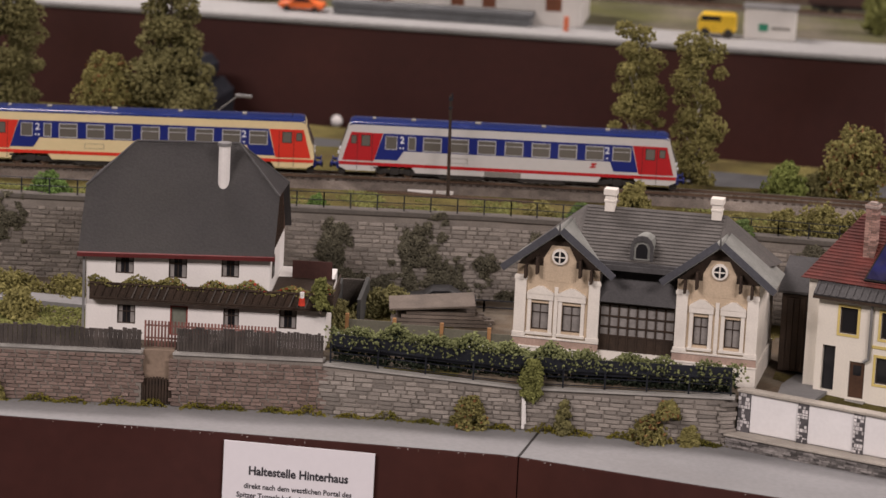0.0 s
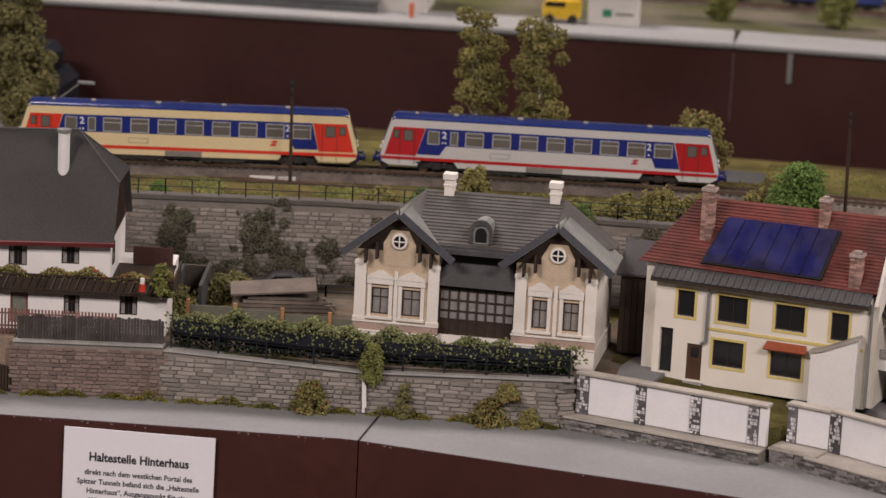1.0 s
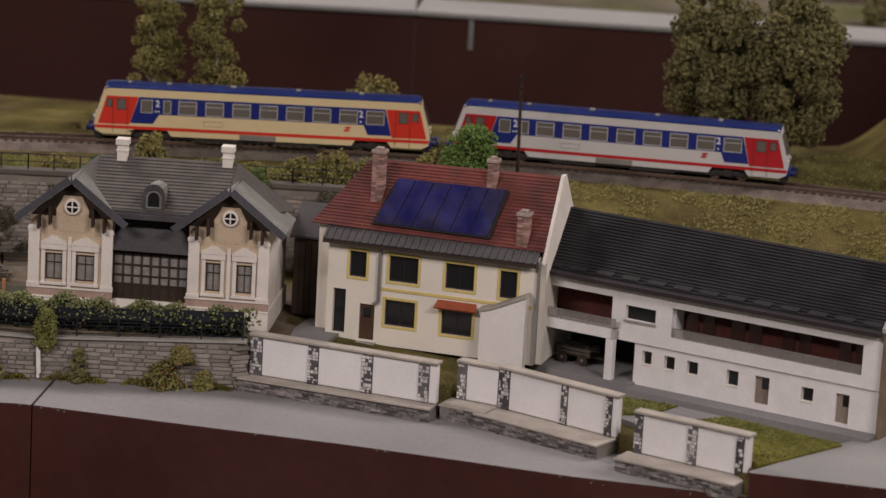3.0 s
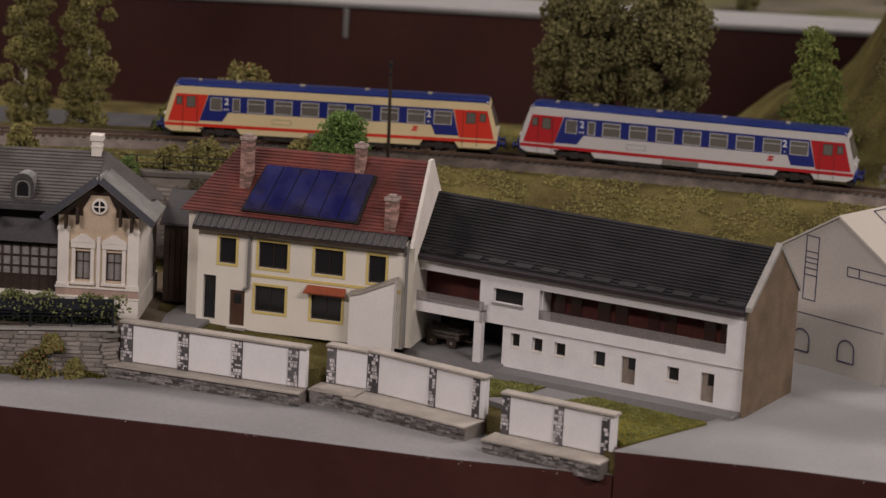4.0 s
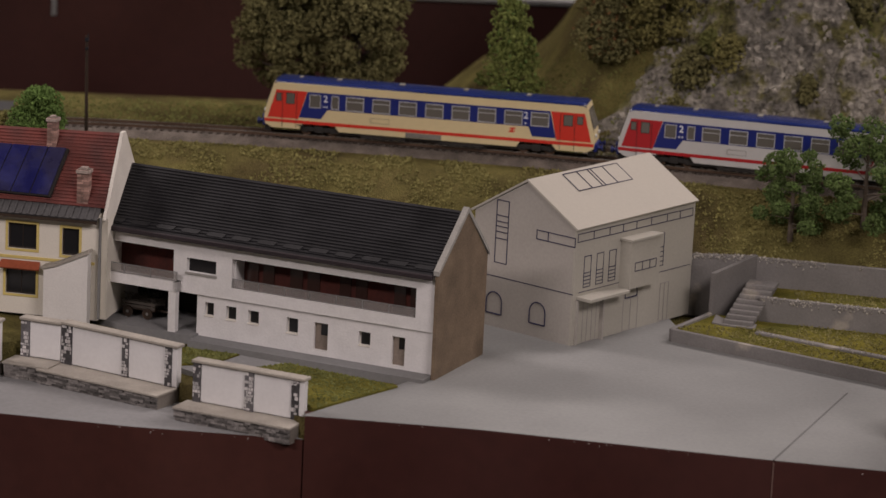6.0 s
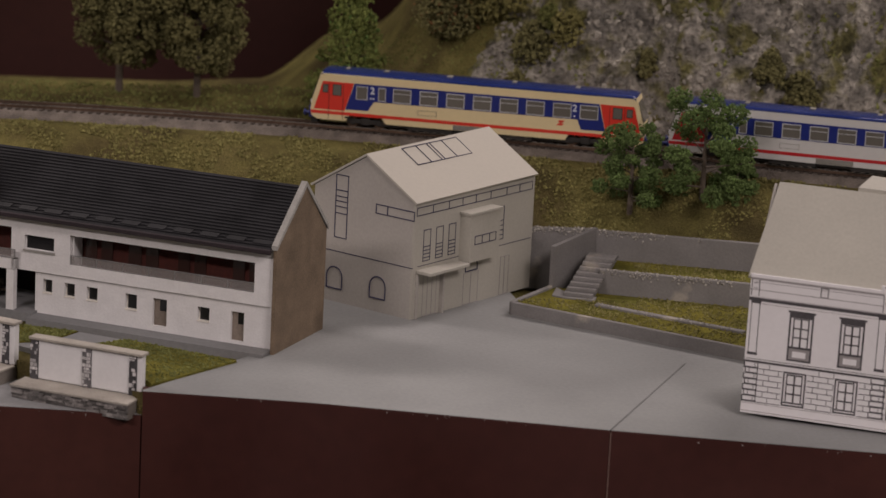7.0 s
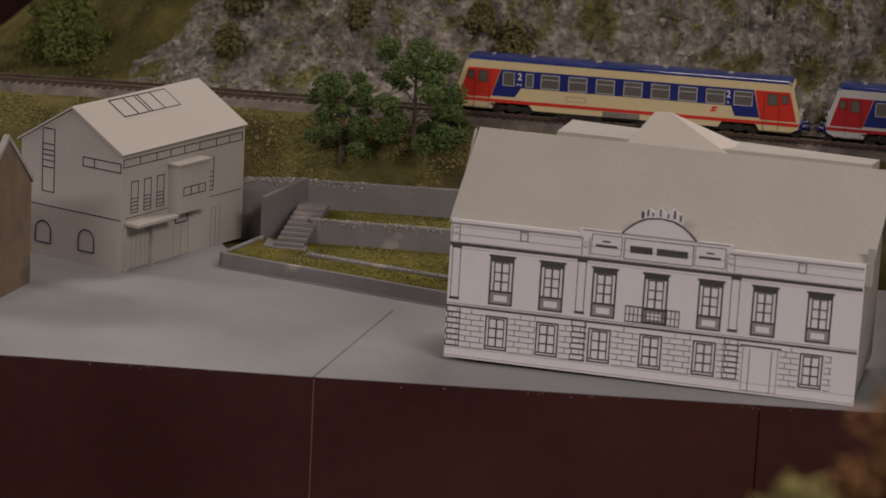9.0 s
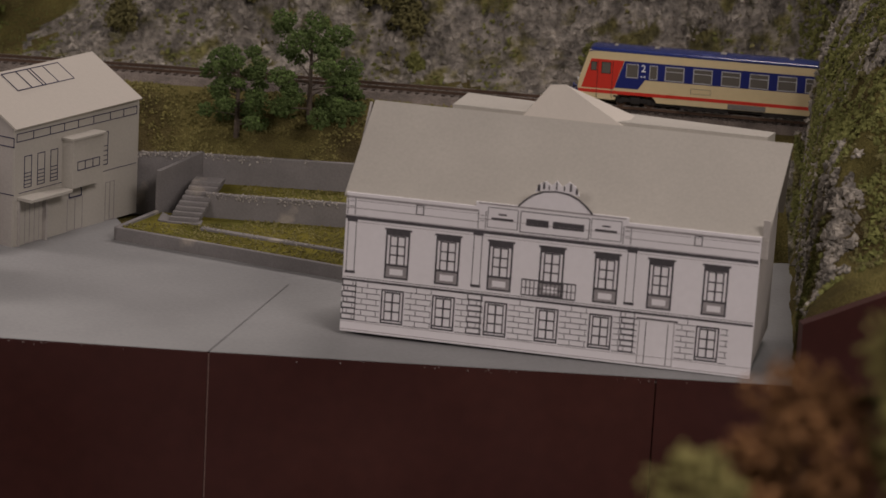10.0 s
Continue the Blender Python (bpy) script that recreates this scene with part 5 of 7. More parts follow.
def stone_mesh(w, h, material, key):
    """One stone: a block with chamfered, slightly uneven face; alike stones share it."""
    k = (round(w * 1000, 1), key)
    if k not in STONE_BOX:
        bm = bmesh.new()
        c = 0.0005
        a = [(-w / 2, 0.0012, 0), (w / 2, 0.0012, 0), (w / 2, 0.0012, h), (-w / 2, 0.0012, h)]
        j = [random.uniform(-0.0003, 0.0003) for _ in range(8)]
        f = [(-w / 2 + c + j[0], -0.0006 + j[1], c), (w / 2 - c + j[2], -0.0006 + j[3], c + j[4]), (w / 2 - c, -0.0006 + j[5], h - c), (-w / 2 + c + j[6], -0.0006, h - c + j[7])]
        va, vf = [bm.verts.new(p) for p in a], [bm.verts.new(p) for p in f]
        bm.faces.new(vf)
        for i in range(4):
            bm.faces.new((va[i], va[(i + 1) % 4], vf[(i + 1) % 4], vf[i]))
        me = bpy.data.meshes.new("stone")
        bm.to_mesh(me)
        bm.free()
        me.materials.append(material)
        STONE_BOX[k] = me
    return STONE_BOX[k]


def masonry(parent, line, x0, x1, z_low, z_top, course, lengths, near, piece_mat, rest_mat, name, seed, offset=-0.0005, gaps=()):
    """Courses of stones along a line in the plan. The 300 next to near are pieces of their own, the rest is joined."""
    rnd = random.Random(seed)
    spots = []
    z = z_low
    row = 0
    while z < z_top(x0) or z < z_top(x1):
        h = course * rnd.uniform(0.85, 1.15)
        x = x0 + rnd.uniform(-0.004, 0)
        while x < x1:
            w = rnd.choice(lengths)
            xm = x + w / 2
            if xm < x1 and xm > x0 and z + h < z_top(xm) + 0.001 and not any(a < xm < b for a, b in gaps):
                spots.append((xm, z, w, h))
            x += w * 1.03
        z += h * 1.02
        row += 1
    spots.sort(key=lambda s: abs(s[0] - near))
    rest_v, rest_f = [], []
    for i, (xm, z, w, h) in enumerate(spots):
        ang = math.degrees(math.atan2(line_at(line, xm + 0.004) - line_at(line, xm - 0.004), 0.008))
        m = pose(xm, line_at(line, xm) + offset + rnd.uniform(-0.0003, 0.0003), z, 0, rnd.uniform(-1.5, 1.5), ang)
        if i < 300:
            ob = new(name, stone_mesh(w * rnd.choice((0.94, 1.0)), course * 0.94, piece_mat, name + rnd.choice("abc")))
            ob.parent = parent
            ob.matrix_local = parent.matrix_world.inverted() @ m
        else:
            me = stone_mesh(w, course * 0.94, piece_mat, name + rnd.choice("abc"))
            b = len(rest_v)
            rest_v += [tuple(m @ v.co) for v in me.vertices]
            rest_f += [[b + q for q in p.vertices] for p in me.polygons]
    if rest_v:
        me = bpy.data.meshes.new(name + "work")
        me.from_pydata(rest_v, [], rest_f)
        me.materials.append(rest_mat)
        ob = new(name + "work", me)
        ob.parent = parent
        ob.matrix_parent_inverse = parent.matrix_world.inverted()
        tagged(ob, kind="stuff")


def wall_core(name, line, x0, x1, z0, top, thick, material, parent=None):
    bm = bmesh.new()
    rows = []
    for x in steps_between(x0, x1, 40):
        y = line_at(line, x)
        rows.append([bm.verts.new(p) for p in ((x, y, z0), (x, y, top(x)), (x, y + thick, top(x)), (x, y + thick, z0))])
    for a, b in zip(rows, rows[1:]):
        for i in range(4):
            bm.faces.new((a[i], a[(i + 1) % 4], b[(i + 1) % 4], b[i]))
    bm.faces.new(rows[0])
    bm.faces.new(list(reversed(rows[-1])))
    bmesh.ops.recalc_face_normals(bm, faces=bm.faces)
    return part(name, bm, material, parent)


# brick garden wall, with the gap of the gate
def top_a(x):
    return 0.0235


brick_wall = tagged(wall_core("garden_wall", WALL_FOOT, -1.45, -0.6915, -0.019, top_a, 0.008, MORTAR), "weathered reddish brick garden wall beside a gate", "wall")
masonry(brick_wall, WALL_FOOT, -1.0, -0.692, -0.0175, lambda x: 0.0215, 0.0030, (0.006, 0.0075, 0.009), -0.70, BRICKY, BRICKY, "brick", 3)
brick_wall_b = tagged(wall_core("garden_wall", WALL_FOOT, -0.6675, -0.5535, -0.019, top_a, 0.008, MORTAR), "weathered reddish brick garden wall under a grey fence", "wall")
masonry(brick_wall_b, WALL_FOOT, -0.668, -0.553, -0.0175, lambda x: 0.0215, 0.0030, (0.006, 0.0075, 0.009), -0.6, BRICKY, BRICKY, "brick", 5)
for w, a, b in ((brick_wall, -1.45, -0.6915), (brick_wall_b, -0.6675, -0.5535)):
    bm = bmesh.new()
    for xa, xb in zip(steps_between(a, b, 12), steps_between(a, b, 12)[1:]):
        slab(bm, [(xa, line_at(WALL_FOOT, xa) - 0.0015, 0.0253), (xb, line_at(WALL_FOOT, xb) - 0.0015, 0.0253), (xb, line_at(WALL_FOOT, xb) + 0.009, 0.0253), (xa, line_at(WALL_FOOT, xa) + 0.009, 0.0253)], 0.0018)
    part("coping", bm, KERB, w)
# steps and gate in the gap
gate = thing("garden_gate", pose(-0.6795, 2.266, -0.018, 0, 0, 11), "dark wooden garden gate before a sandy flight", "gate")
part("gate_leaf", mb(*[(-11 + i * 2.4, -9.2 + i * 2.4, 0, 1, 1, 21 + 1.5 * math.sin(i * 0.4)) for i in range(9)], (-11.5, 11.5, 1, 2, 4, 6), (-11.5, 11.5, 1, 2, 16, 18)), DARKWOOD, gate)
for s in (-12.2, 10.6):
    part("gate_post", mb((s, s + 1.6, -0.6, 2.4, 0, 24)), DARKWOOD, gate)
part("ramp", mb((-12, 12, 3, 14, 0, 43)), mat("sandy_path", (0.24, 0.18, 0.135), 0.95, var=0.15), gate)


def top_b(x):
    return line_at([(-0.5535, 0.0205), (-0.40, 0.0145), (-0.396, 0.014), (-0.236, 0.0195)], x)


stone_wall = tagged(wall_core("garden_wall", WALL_FOOT, -0.5530, -0.2365, -0.019, top_b, 0.008, MORTAR), "grey rubble stone garden wall with moss and a dark iron fence", "wall")
masonry(stone_wall, WALL_FOOT, -0.553, -0.237, -0.0175, lambda x: top_b(x) - 0.0005, 0.0034, (0.006, 0.009, 0.012, 0.015), -0.40, STONE_P, STONE, "stone", 7)
bm = bmesh.new()
slab(bm, [(-0.553, 2.2865, 0.0222), (-0.40, 2.2975, 0.0162), (-0.40, 2.309, 0.0162), (-0.553, 2.298, 0.0222)], 0.0016)
slab(bm, [(-0.40, 2.2975, 0.0162), (-0.2365, 2.3095, 0.0212), (-0.2365, 2.320, 0.0212), (-0.40, 2.309, 0.0162)], 0.0016)
part("coping", bm, KERB, stone_wall)
pipe = bmesh.new()
cyl(pipe, (-0.396, 2.2965, -0.016), (-0.397, 2.2965, 0.014), 0.0012, 0.0012, 8)
cyl(pipe, (-0.3945, 2.2965, -0.012), (-0.3955, 2.2965, 0.006), 0.0009, 0.0009, 6)
part("drainpipe", pipe, WHITE, stone_wall)

# the retaining wall under the line
retain = tagged(wall_core("retaining_wall", BACK_WALL, -1.45, -0.17, -0.01, lambda x: RAIL_Z - 0.009, 0.012, MORTAR), "tall old rubble retaining wall overgrown with ivy", "wall")
masonry(retain, BACK_WALL, -0.98, -0.18, 0.012, lambda x: RAIL_Z - 0.012, 0.0036, (0.006, 0.009, 0.012, 0.015), -0.5, BACKSTONE, BACKSTONE, "stone", 11)
bm = bmesh.new()
xs = steps_between(-1.2, -0.17, 24)
for xa, xb in zip(xs, xs[1:]):
    slab(bm, [(xa, line_at(BACK_WALL, xa) - 0.002, RAIL_Z - 0.0055), (xb, line_at(BACK_WALL, xb) - 0.002, RAIL_Z - 0.0055), (xb, line_at(BACK_WALL, xb) + 0.012, RAIL_Z - 0.0055), (xa, line_at(BACK_WALL, xa) + 0.012, RAIL_Z - 0.0055)], 0.0035)
part("coping", bm, mat("dark_coping", (0.10, 0.09, 0.08), 0.9), retain)


def rail_fence(name, pts, z_of, height, step, material, label, rails=(0.5, 1.0), bar=0.0005, category="fence", picket=0):
    """A fence along points in the plan: posts, rails, and pickets where there are any."""
    f = thing(name, pose(0, 0, 0), label, category)
    for (xa, ya), (xb, yb) in zip(pts, pts[1:]):
        L = math.hypot(xb - xa, yb - ya)
        n = max(1, round(L / step))
        for i in range(n + 1):
            x, y = xa + (xb - xa) * i / n, ya + (yb - ya) * i / n
            z = z_of(x, y)
            part("post", boxes((x - bar, x + bar, y - bar, y + bar, z, z + height)), material, f)
        for k in rails:
            bm = bmesh.new()
            cyl(bm, (xa, ya, z_of(xa, ya) + height * k), (xb, yb, z_of(xb, yb) + height * k), bar * 0.8, bar * 0.8, 5)
            part("rail", bm, material, f)
        if picket:
            m = int(L / picket)
            for i in range(m):
                x, y = xa + (xb - xa) * (i + 0.5) / m, ya + (yb - ya) * (i + 0.5) / m
                z = z_of(x, y)
                part("picket", boxes((x - bar * 0.5, x + bar * 0.5, y - bar * 0.5, y + bar * 0.5, z + 0.001, z + height * 1.04)), material, f)
    return f


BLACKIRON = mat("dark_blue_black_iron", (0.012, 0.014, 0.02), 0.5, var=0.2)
rail_fence("line_fence", [(x, line_at(BACK_WALL, x) + 0.004) for x in (-1.1, -0.89, -0.75, -0.615, -0.46, -0.35, -0.236, -0.16)], lambda x, y: RAIL_Z - 0.0055, 0.013, 0.022, BLACKIRON, "thin black railing above the retaining wall")
rail_fence("iron_fence", [(-0.549, 2.2935), (-0.40, 2.3025), (-0.24, 2.3145)], lambda x, y: top_b(x) + 0.0015, 0.016, 0.035, BLACKIRON, "dark iron fence in front of a flowering hedge", (0.15, 0.55, 0.9), 0.0006)
rail_fence("yard_fence", [(-0.595, 2.475), (-0.47, 2.505), (-0.43, 2.51)], lambda x, y: 0.02, 0.010, 0.03, BLACKIRON, "low black yard fence behind the garden", (0.4, 1.0), 0.0007)

# Two solid slabs fill the dark band below the hedge's green top.
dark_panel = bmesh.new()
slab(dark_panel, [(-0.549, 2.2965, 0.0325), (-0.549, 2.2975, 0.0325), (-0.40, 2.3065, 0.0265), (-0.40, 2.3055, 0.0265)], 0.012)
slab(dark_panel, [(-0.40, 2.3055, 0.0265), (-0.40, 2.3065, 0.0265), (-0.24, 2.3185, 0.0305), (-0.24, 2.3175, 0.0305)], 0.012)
tagged(part("fence_panel", dark_panel, BLACKIRON), "solid dark blue-black panel behind the iron fence", "fence")

FENCEWOOD = mat("dark_weathered_planks", (0.062, 0.053, 0.048), 0.9, var=0.35, scale=60, fine=900, bump=0.5, rnd=0.22)
# the board fence on the brick wall
for a, b, lab in ((-1.2, -0.693, "weathered dark plank fence on a brick wall"), (-0.666, -0.5545, "weathered grey-brown plank fence on a brick wall")):
    f = thing("plank_fence", pose(0, 0, 0), lab, "fence")
    n = int((b - a) / 0.0023) if a > -1 else int((b - a) / 0.0036)
    rnd = random.Random(4)
    for i in range(n):
        x = a + (b - a) * i / n
        y = line_at(WALL_FOOT, x) + 0.004
        h = 0.018 + rnd.uniform(-0.0012, 0.001) + (0.001 if a > -1 else -0.002)
        part("plank", boxes((x, x + 0.0021 if a > -1 else x + 0.0034, y, y + 0.001, 0.0253, 0.0253 + h)), FENCEWOOD, f)
    bm = bmesh.new()
    for z in (0.029, 0.038):
        cyl(bm, (a, line_at(WALL_FOOT, a) + 0.0058, z), (b, line_at(WALL_FOOT, b) + 0.0058, z), 0.0007, 0.0007, 4)
    part("rail", bm, DARKWOOD, f)
pf = thing("picket_fence", pose(-0.694, 2.272, 0.0255, 0, 0, 9), "faded reddish picket fence behind the gate", "fence")
PINKWOOD = mat("faded_red_wood", (0.20, 0.10, 0.085), 0.9, var=0.25, rnd=0.2)
for i in range(40):
    part("picket", mb((i * 2.6, i * 2.6 + 1.5, 8, 8.8, -1, 19.5)), PINKWOOD, pf)
part("rail", mb((0, 104, 8.8, 9.5, 15, 16.2), (0, 104, 8.8, 9.5, 5, 6.2)), PINKWOOD, pf)

# ---------------------------------------------------------------- white memorial walls along the street
PANELW = mat("white_panel", (0.74, 0.73, 0.735), 0.7, var=0.04, scale=40, fine=300, bump=0.05)
SLABTOP = mat("beige_grey_coping", (0.36, 0.33, 0.29), 0.9, var=0.15, scale=50, fine=700)
DARKSTONE = mat("dark_slate_stone", (0.10, 0.095, 0.10), 0.85, var=0.3, rnd=0.5)
PALESTONE = mat("white_speckled_stone", (0.55, 0.53, 0.53), 0.85, var=0.2, rnd=0.25)
SLATEY = mat("dry_stone_plinth_piece", (0.17, 0.158, 0.152), 0.9, var=0.35, scale=120, rnd=0.6)


def street_wall(p, q, pillars, label, end=True, plinth=0.010, low=-0.0195, base_z=-0.007, top=0.024, seed=1, over=0.0):
    """A white panelled wall on a dry-stone plinth; pillars are stretches (0 to 1) of rubble between the panels."""
    L = math.hypot(q[0] - p[0], q[1] - p[1])
    ang = math.degrees(math.atan2(q[1] - p[1], q[0] - p[0]))
    w = thing("street_wall", pose(p[0], p[1], 0, 0, 0, ang), label, "wall", "white walls along the street")
    rnd = random.Random(seed)
    part("core", boxes((0.0005, L - 0.0005, 0.0008, 0.006, base_z, top - 0.0005)), PANELW, w)
    edges = [0] + [e for pr in pillars for e in pr] + [1]
    for a, b in zip(edges[0::2], edges[1::2]):
        if b - a > 0.01:
            part("panel", boxes((a * L, b * L, -0.0002, 0.0012, base_z + 0.0006, top - 0.0008), bevel=0.0003), PANELW, w)
    for a, b in pillars:
        pil = part("pillar", boxes((a * L, b * L, -0.0010, 0.0068, base_z, top)), DARKSTONE, w, "rubble pillar of dark and white stones")
        z = base_z + 0.0008
        while z < top - 0.002:
            x = a * L
            h = rnd.uniform(0.0018, 0.0034)
            while x < b * L - 0.001:
                ww = rnd.uniform(0.0014, 0.0036)
                ww = min(ww, b * L - x)
                if rnd.random() < 0.6:
                    part("stone", boxes((x + 0.0003, x + ww - 0.0003, -0.0015, -0.0009, z + 0.0003, z + h - 0.0003)), PALESTONE, pil)
                x += ww
            z += h
    part("coping", boxes((-0.001, L + 0.001, -0.0022, 0.0082, top, top + 0.0022), bevel=0.0004), SLABTOP, w)
    pl = part("plinth", boxes((-0.004, L + over, -plinth + 0.0012, 0.0066, low, base_z - 0.0018)), MORTAR, w)
    z = low + 0.0002
    while z < base_z - 0.003:
        h = rnd.uniform(0.0014, 0.0021)
        x = -0.004
        while x < L + over - 0.001:
            ww = min(rnd.uniform(0.004, 0.011), L + over - x)
            part("stone", boxes((x + 0.0002, x + ww - 0.0002, -plinth + rnd.uniform(-0.0009, 0.0007), -plinth + 0.0016, z, z + h - 0.0002)), SLATEY, pl)
            x += ww
        z += h
    part("ledge", boxes((-0.005, L + over + 0.0005, -plinth - 0.001, 0.0005, base_z - 0.0018, base_z), bevel=0.0003), SLABTOP, w)
    return w


street_wall((-0.234, 2.3195), (-0.085, 2.272), [(0.0, 0.065), (0.315, 0.37), (0.605, 0.66), (0.905, 0.96)], "white panelled wall with rubble pillars on a dry-stone plinth", seed=2, plinth=0.013)
street_wall((-0.070, 2.2875), (-0.0385, 2.2745), [(0.0, 0.22)], "short white panelled wall piece on a dry-stone plinth", seed=3, base_z=-0.0055, top=0.0235, plinth=0.021)
street_wall((-0.0375, 2.2745), (0.0535, 2.2155), [(0.0, 0.09), (0.53, 0.585), (0.90, 0.955)], "white panelled wall angled along the narrowing street", seed=4, base_z=-0.0065, top=0.0245, plinth=0.025)
street_wall((0.067, 2.187), (0.1495, 2.1445), [(0.0, 0.07), (0.47, 0.55), (0.89, 0.955)], "last white panelled wall at the board's edge", seed=5, base_z=-0.0075, top=0.0225, plinth=0.021, low=-0.0205)
# sloping white garden wall beside the cream house
gw = thing("sloping_wall", pose(-0.184, 2.388, 0.003, 0, 0, -13), "white sloping garden wall with a grey coping", "wall")
bm = extrude_outline([(0.131, -0.004), (0.167, -0.004), (0.167, 0.062), (0.140, 0.050), (0.131, 0.047)], 1, -0.012, -0.003)
part("wall_body", bm, WHITE, gw)
bm = bmesh.new()
for a, b in (((0.1295, 0.0485), (0.140, 0.0515)), ((0.140, 0.0515), (0.1675, 0.0640))):
    slab(bm, [(a[0], -0.0135, a[1]), (b[0], -0.0135, b[1]), (b[0], -0.0020, b[1]), (a[0], -0.0020, a[1])], 0.0022)
part("coping", bm, SLABTOP, gw)

# ---------------------------------------------------------------- terraces and garden steps beside the square
CONC = mat("grey_terrace_plaster", (0.20, 0.19, 0.185), 0.9, var=0.12, scale=40, fine=500, bump=0.3, alt=(0.34, 0.31, 0.27), altpos=0.68, altsoft=0.04)


def low_wall(name, p, q, z0, z1, thick, label, mat_=CONC):
    L = math.hypot(q[0] - p[0], q[1] - p[1])
    ob = part(name, boxes((0, L, 0, thick, z0, z1), bevel=0.0006), mat_)
    ob.matrix_world = pose(p[0], p[1], 0, 0, 0, math.degrees(math.atan2(q[1] - p[1], q[0] - p[0])))
    return tagged(ob, label, "wall")


low_wall("terrace_wall", (0.443, 2.381), (0.66, 2.225), -0.003, 0.0108, 0.004, "low grey plastered wall round a terraced garden")
low_wall("terrace_wall", (0.519, 2.4245), (0.70, 2.372), 0.005, 0.0295, 0.004, "middle grey plastered terrace wall with chipped edge")
low_wall("terrace_wall", (0.522, 2.476), (0.75, 2.42), 0.02, 0.0505, 0.004, "upper grey plastered terrace wall under the slope")
low_wall("terrace_wall", (0.40, 2.478), (0.523, 2.480), -0.003, 0.0505, 0.004, "grey plastered wall behind a cardboard house")
low_wall("terrace_wall", (0.445, 2.382), (0.484, 2.440), -0.003, 0.0108, 0.004, "low grey plastered wall beside garden steps")
sw = part("stair_wall", extrude_outline([(0.0, 0.005), (0.0, 0.044), (0.056, 0.052), (0.056, 0.005)], 1, 0.0, 0.004), CONC)
sw.matrix_world = pose(0.483, 2.4385, 0, 0, 0, 44)
tagged(sw, "tall grey plastered wall beside garden steps", "wall")
for pts, z, lab in (([(0.447, 2.3835), (0.66, 2.2300), (0.80, 2.13), (0.80, 2.343), (0.527, 2.4235), (0.486, 2.441)], 0.009, "lower grassy terrace of a garden"), ([(0.529, 2.4255), (0.80, 2.345), (0.80, 2.41), (0.527, 2.477)], 0.026, "upper grassy terrace of a garden")):
    tagged(part("terrace", extrude_outline(pts, 2, -0.003, z), GRASS), lab, "terrace")


def terrace_z(x, y):
    return 0.0265 if y > 2.4255 - 0.297 * (x - 0.529) and x > 0.53 else 0.0095


low_wall("terrace_kerb", (0.5105, 2.3805), (0.62, 2.306), 0.004, 0.0112, 0.006, "low broken grey kerb across a grassy terrace")
tagged(part("landing", extrude_outline([(0.486, 2.437), (0.4795, 2.410), (0.4885, 2.4035), (0.513, 2.396), (0.516, 2.409), (0.495, 2.414)], 2, 0.004, 0.0102), CONC), "grey plastered landing before garden steps", "landing")


st = thing("garden_stairs", pose(0.4885, 2.409, 0.010, 0, 0, -18), "grey garden steps between terrace walls", "stairs")
for i in range(8):
    part("step", boxes((i * 0.0013, 0.0245 + i * 0.0013, i * 0.0058, 0.060, i * 0.0031, i * 0.0031 + 0.0031), bevel=0.0003), CONC, st)


# ---------------------------------------------------------------- trees, bushes, hedges
OCTA_V = np.array([(1, 0, 0), (-1, 0, 0), (0, 1, 0), (0, -1, 0), (0, 0, 1), (0, 0, -1)], float)
OCTA_F = np.array([(0, 2, 4), (2, 1, 4), (1, 3, 4), (3, 0, 4), (2, 0, 5), (1, 2, 5), (3, 1, 5), (0, 3, 5)])


def clumps(name, centres, size, material, parent=None, seed=0, squash=0.75):
    """Many small leafy clumps, each a bent eight-sided crumb, as one mesh."""
    rg = np.random.default_rng(seed)
    n = len(centres)
    q = rg.normal(size=(n, 4))
    q /= np.linalg.norm(q, axis=1)[:, None]
    w, x, y, z = q.T
    R = np.stack([np.stack([1 - 2 * (y * y + z * z), 2 * (x * y - z * w), 2 * (x * z + y * w)], 1), np.stack([2 * (x * y + z * w), 1 - 2 * (x * x + z * z), 2 * (y * z - x * w)], 1), np.stack([2 * (x * z - y * w), 2 * (y * z + x * w), 1 - 2 * (x * x + y * y)], 1)], 1)
    s = size * rg.uniform(0.5, 1.35, (n, 1, 1)) * np.stack([np.ones(n), rg.uniform(0.5, 1, n), rg.uniform(0.3, squash, n)], 1)[:, None, :]
    v = OCTA_V[None] * s * rg.uniform(0.7, 1.2, (n, 6, 1))
    v = np.einsum("nij,nkj->nki", R, v) + np.asarray(centres)[:, None, :]
    f = (OCTA_F[None] + 6 * np.arange(n)[:, None, None]).reshape(-1, 3)
    me = bpy.data.meshes.new(name)
    me.from_pydata(v.reshape(-1, 3).tolist(), [], f.tolist())
    me.materials.append(material)
    ob = new(name, me)
    if parent:
        ob.parent = parent
    return ob


def crown_points(blobs, n, seed):
    """Points near the skins of overlapping blobs (centre, radii)."""
    rg = np.random.default_rng(seed)
    vol = np.array([b[1][0] * b[1][2] for b in blobs])
    pick = rg.choice(len(blobs), n, p=vol / vol.sum())
    d = rg.normal(size=(n, 3))
    d /= np.linalg.norm(d, axis=1)[:, None]
    r = rg.uniform(0.3, 1.02, (n, 1)) ** 0.6
    c = np.array([b[0] for b in blobs])[pick]
    s = np.array([b[1] for b in blobs])[pick]
    return c + d * r * s


